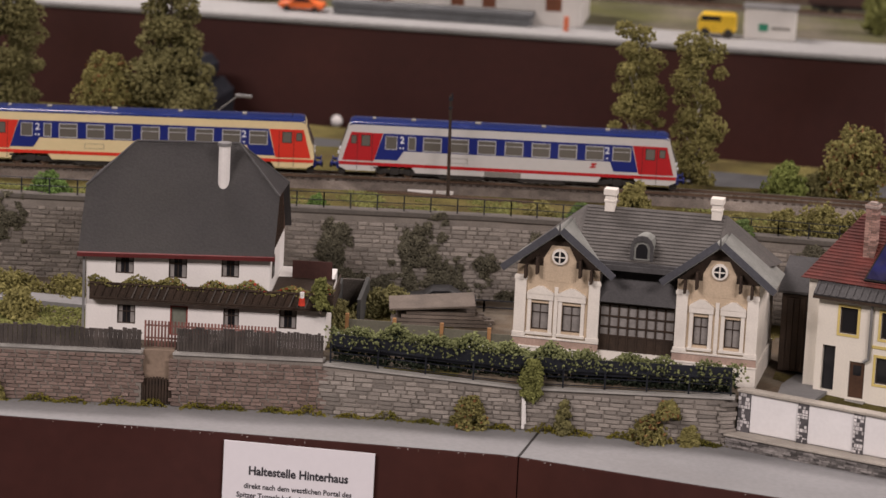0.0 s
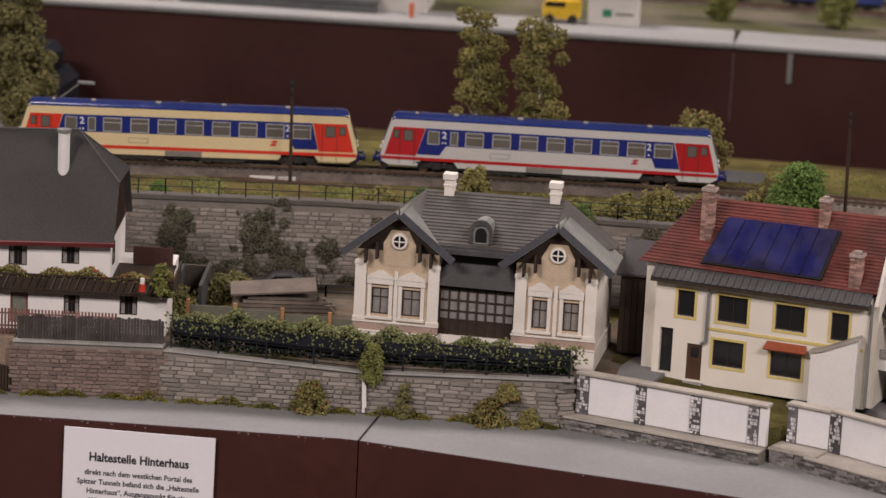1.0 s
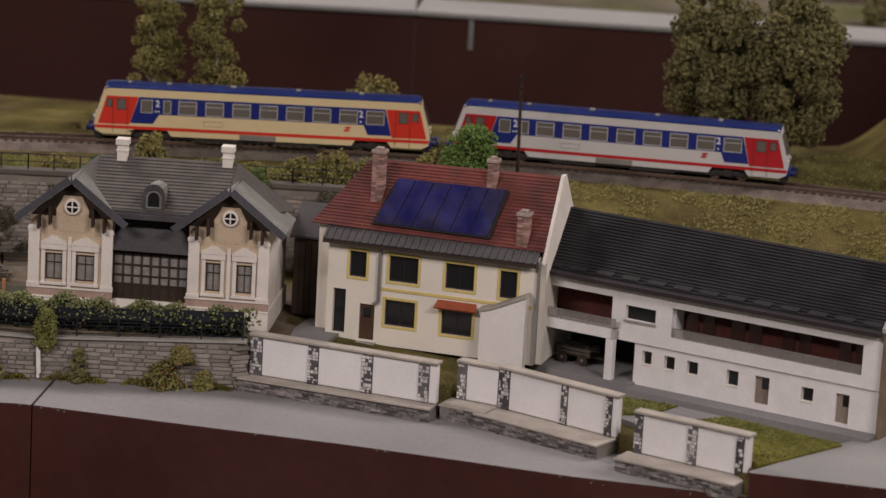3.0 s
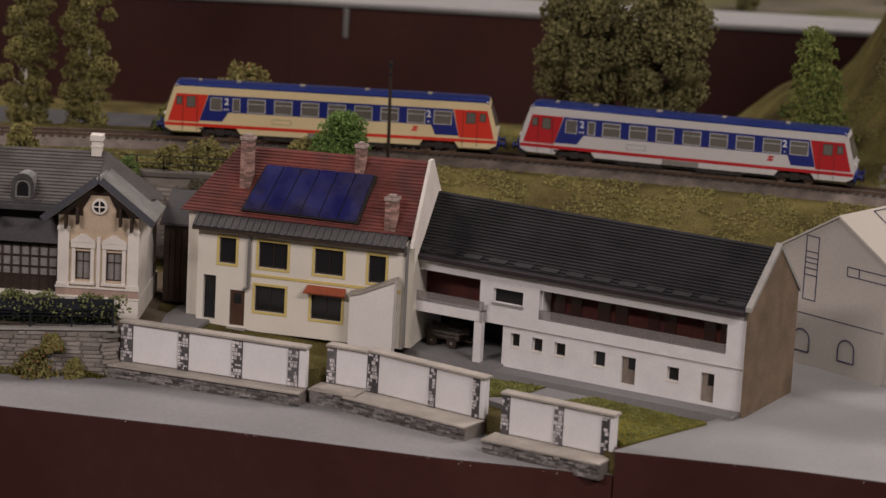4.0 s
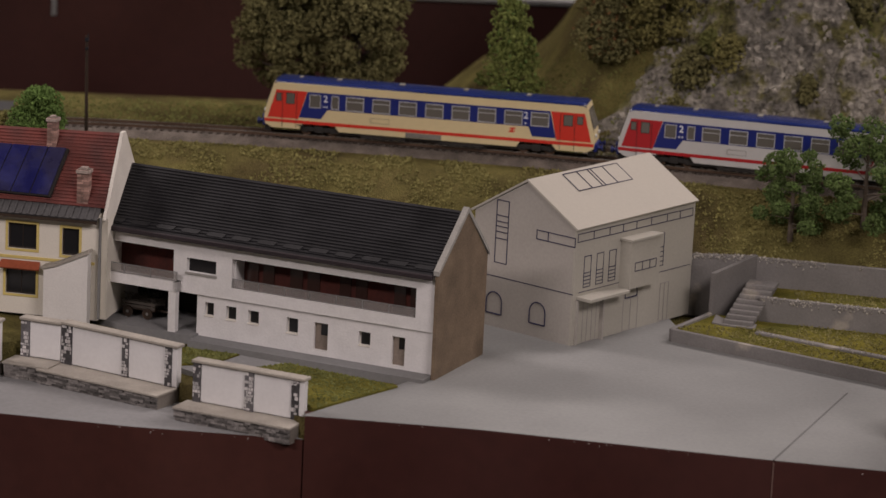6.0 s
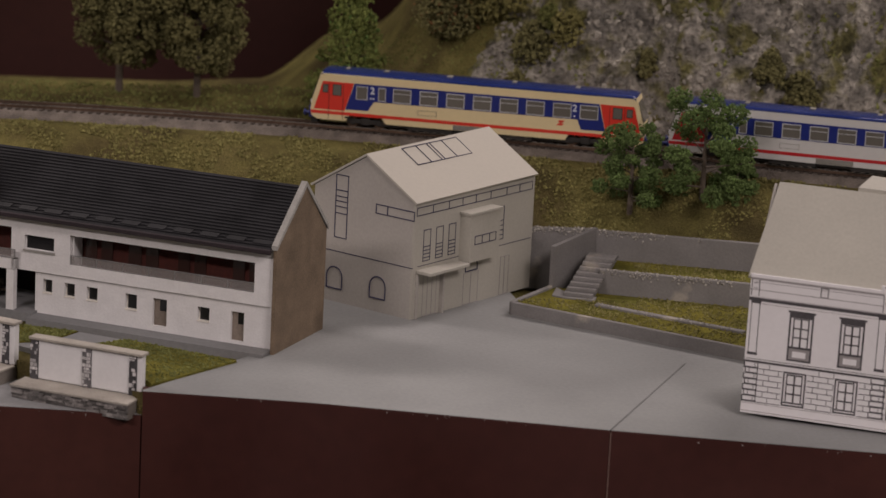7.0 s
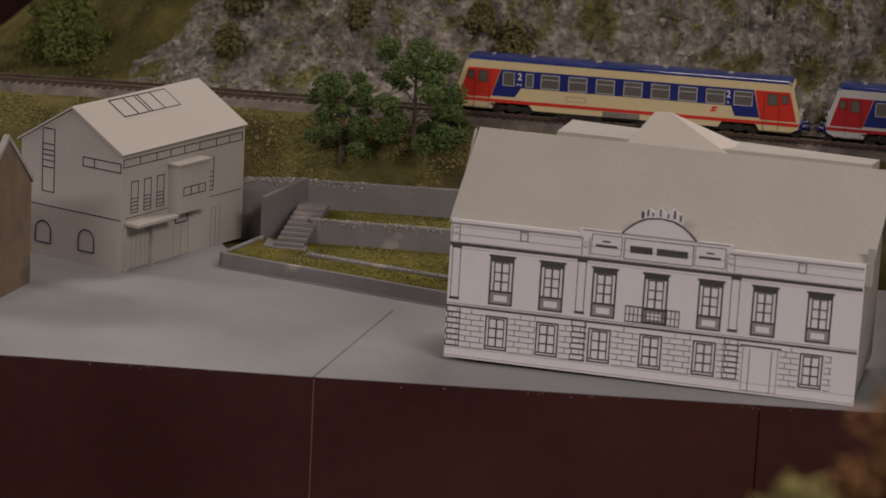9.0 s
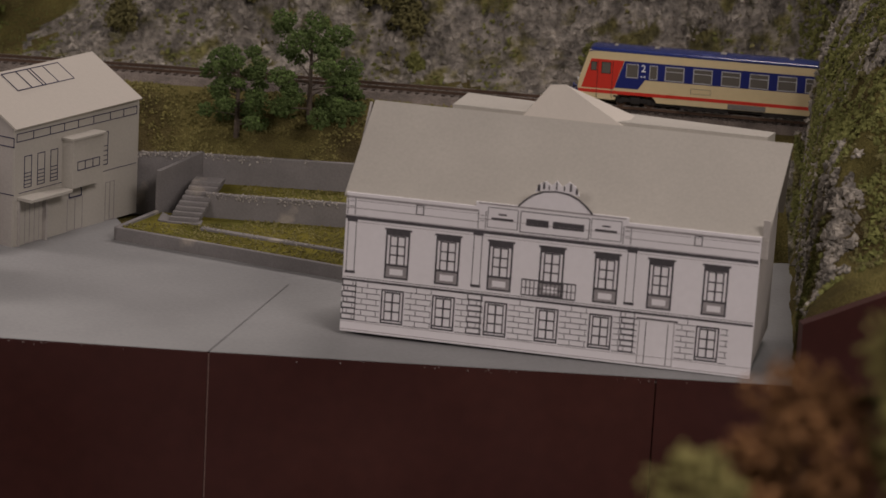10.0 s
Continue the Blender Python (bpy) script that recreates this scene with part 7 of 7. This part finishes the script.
tagged(part("road", boxes((-3.2, -0.2005, 3.348, 3.435, 0.1184, 0.126), bevel=0.002), FARGREY), "pale grey road at the edge of the neighbouring layout", "road", kind="structure")
FARGROUND = mat("far_layout_ground", (0.13, 0.115, 0.085), 0.95, var=0.3, scale=14, fine=200, alt=(0.085, 0.085, 0.03), altpos=0.5)
tagged(part("ground_far", boxes((-3.2, 2.2, 3.4356, 5.2, 0.10, 0.1258)), FARGROUND), "brown and olive ground of the neighbouring layout", "ground", kind="structure")
tagged(part("ground_far", extrude_outline([(-0.21, 3.4351), (-3.19, 3.4351), (-3.19, 3.2535)], 2, 0.10, 0.1256), FARGROUND), "brown ground wedge behind the bent road", "ground", kind="structure")
strip = tagged(part("joint_strip", boxes((-0.142, -0.1365, 3.3515, 3.3548, 0.085, 0.1175)), METAL), "grey metal strip over a board joint", "strip")
tagged(part("base_shelf", boxes((-1.5, 0.0, 2.80, 3.0, 0.045, 0.056)), mat("dark_grey_shelf", (0.06, 0.06, 0.062), 0.7)), "dark grey rear edge of the layout's base", "shelf", kind="structure")
SILVER = mat("dull_white_model_wall", (0.60, 0.58, 0.55), 0.8, var=0.08)


def far_house(x, y, L, H, D, label):
    h = thing("goods_station", pose(x, y, 0.126, 0, 0, 0), label, "building")
    holes = [(0.02, 0.045, 0.016, 0.03), (0.11, 0.125, 0.016, 0.033), (0.145, 0.16, 0.016, 0.033), (0.215, 0.233, 0.016, 0.031)]
    bm = bmesh.new()
    pierced(bm, 0, L, 0.0, H, 0, 0.003, holes)
    part("wall_front", bm, SILVER, h)
    part("wall_side", boxes((0, 0.003, 0.003, D, 0, H), (L - 0.003, L, 0.003, D, 0, H), (0.003, L - 0.003, D - 0.003, D, 0, H)), SILVER, h)
    for a, b, c, d in holes:
        part("door", boxes((a, b, 0.0015, 0.0025, c, d)), mat("brown_far_door", (0.16, 0.06, 0.03), 0.8), h)
    part("platform", boxes((-0.02, L * 0.8, -0.022, -0.0002, 0.010, 0.015), (-0.018, L * 0.79, -0.018, -0.0004, 0, 0.010)), mat("grey_platform", (0.12, 0.125, 0.13), 0.9), h)
    part("roof", extrude_outline([(-0.008, H), (D / 2, H + 0.03), (D + 0.008, H)], 0, -0.006, L + 0.006), SLATE, h)
    part("name_board", boxes((0.055, 0.085, -0.0012, -0.0001, 0.024, 0.030)), mat("green_sign", (0.03, 0.16, 0.10), 0.7), h)
    return h


far_house(-0.795, 3.405, 0.255, 0.055, 0.09, "white goods station with brown doors and grey platform")
gp = bmesh.new()
cyl(gp, (-0.553, 3.375, 0.126), (-0.553, 3.375, 0.142), 0.0028, 0.0028, 8)
tagged(part("marker_post", gp, mat("orange_post", (0.55, 0.14, 0.06), 0.7)), "short orange post beside a road", "post")


def small_car(name, m, L, W, H, paint, label, van=False):
    c = thing(name, m, label, "van" if van else "car")
    if van:
        side = [(0, 0.3), (0, 0.75), (0.1, 0.98), (0.97, 1.0), (1, 0.9), (1, 0.3), (0.9, 0.18), (0.1, 0.18)]
    else:
        side = [(0, 0.3), (0.01, 0.55), (0.24, 0.62), (0.37, 0.95), (0.62, 1.0), (0.80, 0.66), (0.99, 0.58), (1, 0.3), (0.95, 0.2), (0.05, 0.2)]
    body = extrude_outline([(L * a, H * b) for a, b in side], 1, 0, W)
    bmesh.ops.bevel(body, geom=body.edges[:], offset=0.0012, segments=1, affect="EDGES")
    part("body", body, paint, c)
    glaze = [(0.04, 0.7), (0.1, 0.92), (0.6, 0.92), (0.6, 0.7)] if van else [(0.29, 0.64), (0.385, 0.9), (0.61, 0.93), (0.74, 0.66)]
    part("side_window", extrude_outline([(L * a, H * b) for a, b in glaze], 1, -0.0002, W + 0.0002), DARKPANE, c)
    for k in (0.2, 0.8):
        for wy in (0.0, W):
            bm = bmesh.new()
            cyl(bm, (L * k, wy - 0.001, H * 0.2), (L * k, wy + 0.001, H * 0.2), H * 0.2, H * 0.2, 12)
            part("wheel", bm, UNDER, c)
    return c


small_car("car", pose(-0.875, 3.385, 0.126), 0.052, 0.02, 0.017, mat("orange_car_paint", (0.62, 0.13, 0.03), 0.35), "orange model car parked on a road")
small_car("van", pose(-0.412, 3.40, 0.126), 0.042, 0.022, 0.026, mat("yellow_van_paint", (0.65, 0.42, 0.03), 0.4), "yellow model van with pale roof", True)
bx = thing("kiosk", pose(-0.362, 3.405, 0.126), "small white kiosk with a green emblem", "kiosk")
part("body", boxes((0, 0.056, 0, 0.03, 0, 0.034), bevel=0.001), SILVER, bx)
part("roof", boxes((-0.002, 0.058, -0.002, 0.032, 0.034, 0.036)), METAL, bx)
part("emblem", boxes((0.016, 0.026, -0.0006, 0.0002, 0.010, 0.018)), mat("green_emblem", (0.03, 0.20, 0.12), 0.7), bx)
part("emblem_bar", boxes((0.030, 0.050, -0.0006, 0.0002, 0.012, 0.015)), VENT, bx)


def wagon(x, y, paint, label):
    w = thing("goods_wagon", pose(x, y, 0.1262, 0, 0, 1.5), label, "wagon", "far goods wagons")
    part("body", boxes((0, 0.12, 0, 0.03, 0.011, 0.042), bevel=0.001), paint, w)
    part("underframe", boxes((0.004, 0.116, 0.003, 0.027, 0.006, 0.011)), UNDER, w)
    for k in (0.018, 0.034, 0.086, 0.102):
        bm = bmesh.new()
        cyl(bm, (k, 0.003, 0.0055), (k, 0.027, 0.0055), 0.0055, 0.0055, 12)
        part("wheelset", bm, UNDER, w)
    return w


for x, y, col, lab in ((-0.52, 3.66, (0.05, 0.07, 0.10), "dark grey-blue goods wagon on a far siding"), (-0.30, 3.62, (0.05, 0.025, 0.02), "dark brown goods wagon on a far siding"), (-0.17, 3.62, (0.03, 0.05, 0.20), "blue goods wagon on a far siding"), (-0.045, 3.62, (0.25, 0.03, 0.03), "red goods wagon on a far siding"), (-1.15, 3.55, (0.12, 0.11, 0.10), "grey goods wagon on a far siding")):
    wagon(x, y, mat("wagon_paint", col, 0.6), lab)
for k, y in enumerate((3.60, 3.68)):
    ft = thing("siding_track", pose(-3.0, y, 0.1262), "far siding track on brown ballast", "track")
    part("ballast_bed", boxes((0, 5.0, 0.0, 0.03, 0.0001, 0.0016)), BALLAST, ft)
    part("rail", boxes((0, 5.0, 0.0055, 0.007, 0.0016, 0.004)), RAIL, ft)
    part("rail", boxes((0, 5.0, 0.0225, 0.024, 0.0016, 0.004)), RAIL, ft)
for i, (x, y, h) in enumerate(((-1.02, 3.50, 0.11), (-0.10, 3.50, 0.06), (0.30, 3.45, 0.045), (0.65, 3.5, 0.05), (-0.93, 3.46, 0.09), (-0.22, 3.5, 0.05))):
    tree(x, y, 0.1262, h, h * 0.7, PALEGREEN if i % 2 else FOLIAGE_D, "small tree on the neighbouring layout", "round", BARK, 0.1, 300 + i, 900, 0.0028)

shelves = ("base_shelf", "joint_strip", "ground_far", "siding_track")
for ob in [o for o in bpy.data.objects if o not in earlier and o.parent is None]:
    spot = ob.matrix_world.translation.x
    if ob.type == "MESH" and len(ob.data.vertices):
        spot = sum(v.co.x for v in ob.data.vertices) / len(ob.data.vertices)
    if spot < -0.2 and ob.name.split(".")[0] not in shelves:
        ob.matrix_world = BEND @ ob.matrix_world

# things in the aisle and by the line
bag = thing("rucksack", pose(-0.928, 3.175, -0.99), "black rucksack on a stool in the aisle", "bag")
bm = boxes((-0.045, 0.028, 0, 0.10, 0.72, 1.052), bevel=0.012)
part("body", bm, BLACKIRON, bag)
part("flap", boxes((-0.040, 0.012, 0.01, 0.09, 1.050, 1.078), bevel=0.009), BLACKIRON, bag)
part("handle", boxes((-0.032, -0.002, 0.04, 0.06, 1.076, 1.090), bevel=0.004), BLACKIRON, bag)
part("stool_seat", boxes((-0.15, 0.15, -0.05, 0.2, 0.69, 0.72), bevel=0.004), DARKWOOD, bag)
for sx in (-0.13, 0.12):
    for sy in (-0.03, 0.17):
        part("stool_leg", boxes((sx, sx + 0.02, sy, sy + 0.02, -0.01, 0.69)), DARKWOOD, bag)
# A plain white ball that touches the far board.
kn = bmesh.new()
bmesh.ops.create_uvsphere(kn, u_segments=16, v_segments=10, radius=0.0065, matrix=pose(-0.796, 3.3125, 0.014))
knob = tagged(part("door_knob", kn, WHITE, smooth=True), "round white ball on the brown board", "knob")


def telegraph_pole(x, y, z, h, label):
    p = thing("telegraph_pole", pose(x, y, z - 0.002, 0, -0.8, 0), label, "pole")
    bm = bmesh.new()
    cyl(bm, (0, 0, 0), (0, 0, h), 0.0017, 0.0012, 8)
    part("shaft", bm, DARKWOOD, p)
    part("crossarm", boxes((-0.0016, 0.0016, -0.0022, 0.0022, h - 0.0045, h - 0.0015), (-0.0014, 0.0014, -0.002, 0.002, h - 0.012, h - 0.010)), BLACKIRON, p)
    bm = bmesh.new()
    cyl(bm, (0.0012, 0, h - 0.002), (0.0012, 0, h + 0.002), 0.0006, 0.0005, 6)
    part("insulator", bm, BLACKIRON, p)
    return p


telegraph_pole(-0.5285, 2.622, 0.089, 0.092, "slim dark telegraph pole in front of the line")
telegraph_pole(-0.0495, 2.645, 0.088, 0.099, "slim dark telegraph pole above the houses")
tl = thing("track_lamp", pose(-0.785, 2.775, 0.087), "grey lamp post with an angled arm", "lamp post")
bm = bmesh.new()
cyl(bm, (0, 0, 0), (0, 0, 0.028), 0.0009, 0.0008, 6)
cyl(bm, (0, 0, 0.028), (0.022, 0, 0.046), 0.0008, 0.0007, 6)
part("post", bm, METAL, tl)
part("lamp_head", boxes((0.021, 0.037, -0.002, 0.002, 0.046, 0.049), bevel=0.0006), METAL, tl)
pl = thing("white_boards", pose(-0.566, 2.628, 0.0885, 0, 0, 6), "pale boards lying beside the track", "boards")
part("board", boxes((0, 0.022, 0, 0.007, 0.0002, 0.003)), WHITE, pl)
part("board", boxes((0.025, 0.040, 0.001, 0.008, 0.0002, 0.003)), SILVER, pl)
ts = thing("spare_rail", pose(-0.60, 2.615, 0.0885, 0, 0, 3), "rusty spare rails lying beside the track", "rails")
for k in range(3):
    part("rail", boxes((0.01 * k, 0.13 + 0.01 * k, 0.003 * k, 0.003 * k + 0.0015, 0.0002, 0.002)), RAIL, ts)

# yard between farmhouse and villa
small_car("car", pose(-0.535, 2.492, 0.020, 0, 0, 12), 0.060, 0.02, 0.0175, mat("dull_anthracite_paint", (0.05, 0.05, 0.052), 0.4), "dull grey model coupe parked under the wall")
TARP = mat("old_grey_boards", (0.15, 0.125, 0.105), 0.9, var=0.25, scale=60, fine=700, rnd=0.25)
wp = thing("timber_stack", pose(-0.530, 2.43, 0.021, 0, 0, 14), "stack of weathered grey timber boards in the yard", "timber")
rnd = random.Random(9)
for k in range(4):
    for j in range(6):
        bm = boxes((0.004 * k - 0.002, 0.066 + 0.012 * (3 - k) * 0.4 + rnd.uniform(-0.003, 0.003), 0.0045 * j, 0.0045 * j + 0.004, 0.0032 * k, 0.0032 * k + 0.0026))
        part("plank", bm, TARP, wp)
bm = bmesh.new()
slab(bm, [(-0.004, -0.004, 0.0145), (0.066, -0.004, 0.019), (0.066, 0.03, 0.0225), (-0.004, 0.03, 0.017)], 0.0014)
part("cover_board", bm, TARP, wp)
ORANGE_W = mat("raw_orange_wood", (0.36, 0.19, 0.08), 0.8, var=0.15)
gf = thing("panel_fence", pose(-0.5505, 2.345, 0.019, 0, 0, 7), "olive-grey panel fence with raw wooden posts", "fence")
for k in range(4):
    x = 0.0375 * k
    part("post", boxes((x, x + 0.0028, -0.001, 0.002, 0, 0.030 - 0.0015 * k)), ORANGE_W, gf)
    part("panel", boxes((x + 0.0028, x + 0.0375, 0, 0.001, 0.001, 0.0255 - 0.0015 * k)), mat("olive_grey_panel", (0.13, 0.125, 0.095), 0.85), gf)
sh = thing("bin_store", pose(-0.581, 2.43, 0.020, 0, 0, 8), "dark grey boarded yard enclosure", "enclosure")
part("board_side", boxes((0, 0.003, -0.03, 0.05, 0, 0.024), (0.022, 0.025, -0.03, 0.05, 0, 0.026)), mat("dark_grey_boards", (0.05, 0.05, 0.048), 0.85), sh)
part("board_back", boxes((0.003, 0.022, 0.047, 0.05, 0, 0.024)), GREYWOOD, sh)
shed = thing("shed", pose(-0.216, 2.425, 0.016, 0, 0, -2), "dark timber shed between two houses", "shed")
part("wall", boxes((0, 0.024, 0, 0.05, 0, 0.062)), DARKWOOD, shed)
bm = bmesh.new()
slab(bm, [(-0.003, -0.005, 0.066), (0.028, -0.005, 0.066), (0.028, 0.052, 0.082), (-0.003, 0.052, 0.082)], 0.002)
part("roof", bm, SLATE, shed)
for k in range(5):
    part("board", boxes((0.0006 + k * 0.0048, 0.0046 + k * 0.0048, -0.0008, 0.0002, 0.001, 0.06)), DARKWOOD, shed)
path = tagged(part("yard_path", lay(boxes((-0.005, 0.032, -0.02, 0.09, -0.004, 0.0012)), (-0.215, 2.345, 0.012), -13), STREET), "grey paved path beside the cream house", "path", kind="structure")
tagged(part("yard_path", lay(boxes((-0.02, 0.175, -0.012, -0.0005, -0.004, 0.0005)), (-0.184, 2.388, 0.004), -13), STREET), "grey paved strip before the cream house", "path", kind="structure")
tagged(part("yard_road", boxes((-1.0, -0.762, 2.385, 2.41, 0.018, 0.0245)), STREET), "narrow grey lane beside the farmhouse", "road", kind="structure")
fg = thing("garden_gnome", pose(-0.578, 2.312, 0.0605), "tiny red and white garden ornament on the balcony", "ornament")
bm = bmesh.new()
cyl(bm, (0, 0, 0), (0, 0, 0.006), 0.0028, 0.002, 10)
part("base", bm, mat("red_ornament", (0.5, 0.04, 0.02), 0.5), fg)
bm = bmesh.new()
cyl(bm, (0, 0, 0.006), (0, 0, 0.0105), 0.0016, 0.0018, 10)
part("cap", bm, WHITE, fg)

# the printed sheet on the front board
SHEET = mat("white_printed_sheet", (0.76, 0.74, 0.78), 0.6, var=0.02, scale=10, fine=200, bump=0.0)
TXT = mat("black_print", (0.03, 0.028, 0.035), 0.7, var=0.05, bump=0.0)
sign = thing("information_sheet", pose(-0.6085, 2.2085, -0.0225, 0, 0.7, 4.6), "white printed information sheet on the brown board", "sign")
part("paper", boxes((0, 0.1155, -0.0009, -0.0002, -0.082, 0), bevel=0.0002), SHEET, sign)
letters("Haltestelle Hinterhaus", 0.0094, TXT, sign, 0.0578, -0.0010, -0.0225, "heading", 0.9, bold=0.00028)
for k, line in enumerate(("direkt nach dem westlichen Portal des", "Spitzer Tunnels befand sich die \u201eHaltestelle", "Hinterhaus\u201c, Ausgangspunkt f\u00fcr eine", "Wanderung zur Ruine Hinterhaus.")):
    letters(line, 0.0058, TXT, sign, 0.0578, -0.0010, -0.0345 - k * 0.0074, "text_line", 0.92, bold=0.00012)
# the joint of the two street boards
tagged(part("street_joint", lay(boxes((-0.0008, 0.0008, -0.001, 0.072, 0, 0.0004)), (-0.3860, 2.2275, -0.0179), -2), DARKROOM), "dark joint between two street boards", "joint", kind="structure")
tagged(part("square_joint", lay(boxes((-0.0006, 0.0006, 0, 0.20, 0, 0.0003)), (0.484, 2.0645, 0.0001), -24), mat("grey_joint", (0.17, 0.17, 0.17), 0.9)), "fine joint across the grey square", "joint", kind="structure")
tagged(part("board_joint", boxes((0.4836, 0.4844, line_at(EDGE, 0.484) - 0.0016, line_at(EDGE, 0.484) - 0.0008, -0.75, -0.0012)), mat("pale_filler", (0.16, 0.10, 0.085), 0.9)), "pale filled joint between two front boards", "joint", kind="structure")
# paint chips along the upper edges of the front boards
rg = np.random.default_rng(12)
pts = []
for x in rg.uniform(-0.8, 0.88, 150):
    if noise.noise((x * 9, 0, 0)) > -0.1:
        z = -0.0186 if x < 0.15 else -0.0008
        pts.append((x, line_at(EDGE, x) - 0.0012, z - abs(rg.normal()) * 0.0012))
tagged(clumps("paint_chips", pts, 0.0009, mat("bare_plaster", (0.30, 0.26, 0.25), 0.9), None, 13), "pale chips along the worn board edge", "chips", kind="stuff")


# ---------------------------------------------------------------- motion
TRAIN = [(0.0, -0.7965), (1.0, -0.625), (2.5, -0.3665), (4.5, -0.0155), (5.5, 0.163), (7.5, 0.5235), (9.0, 0.799), (10.0, 0.983)]


def ahead(x, s):
    """The x that lies s metres further along the line."""
    n = 40
    for _ in range(n):
        x += s / n * math.cos(math.radians(track_turn(x)))
    return x


def motions():
    rows_a, rows_b = [], []
    for t, x in TRAIN:
        xb = ahead(x, 0.3180)
        rows_a.append((t, pose(x, track_y(x), RAIL_Z, 0, 0, track_turn(x))))
        rows_b.append((t, pose(xb, track_y(xb), RAIL_Z, 0, 0, track_turn(xb))))
    walk(rc1, rows_a)
    walk(rc2, rows_b)


motions()
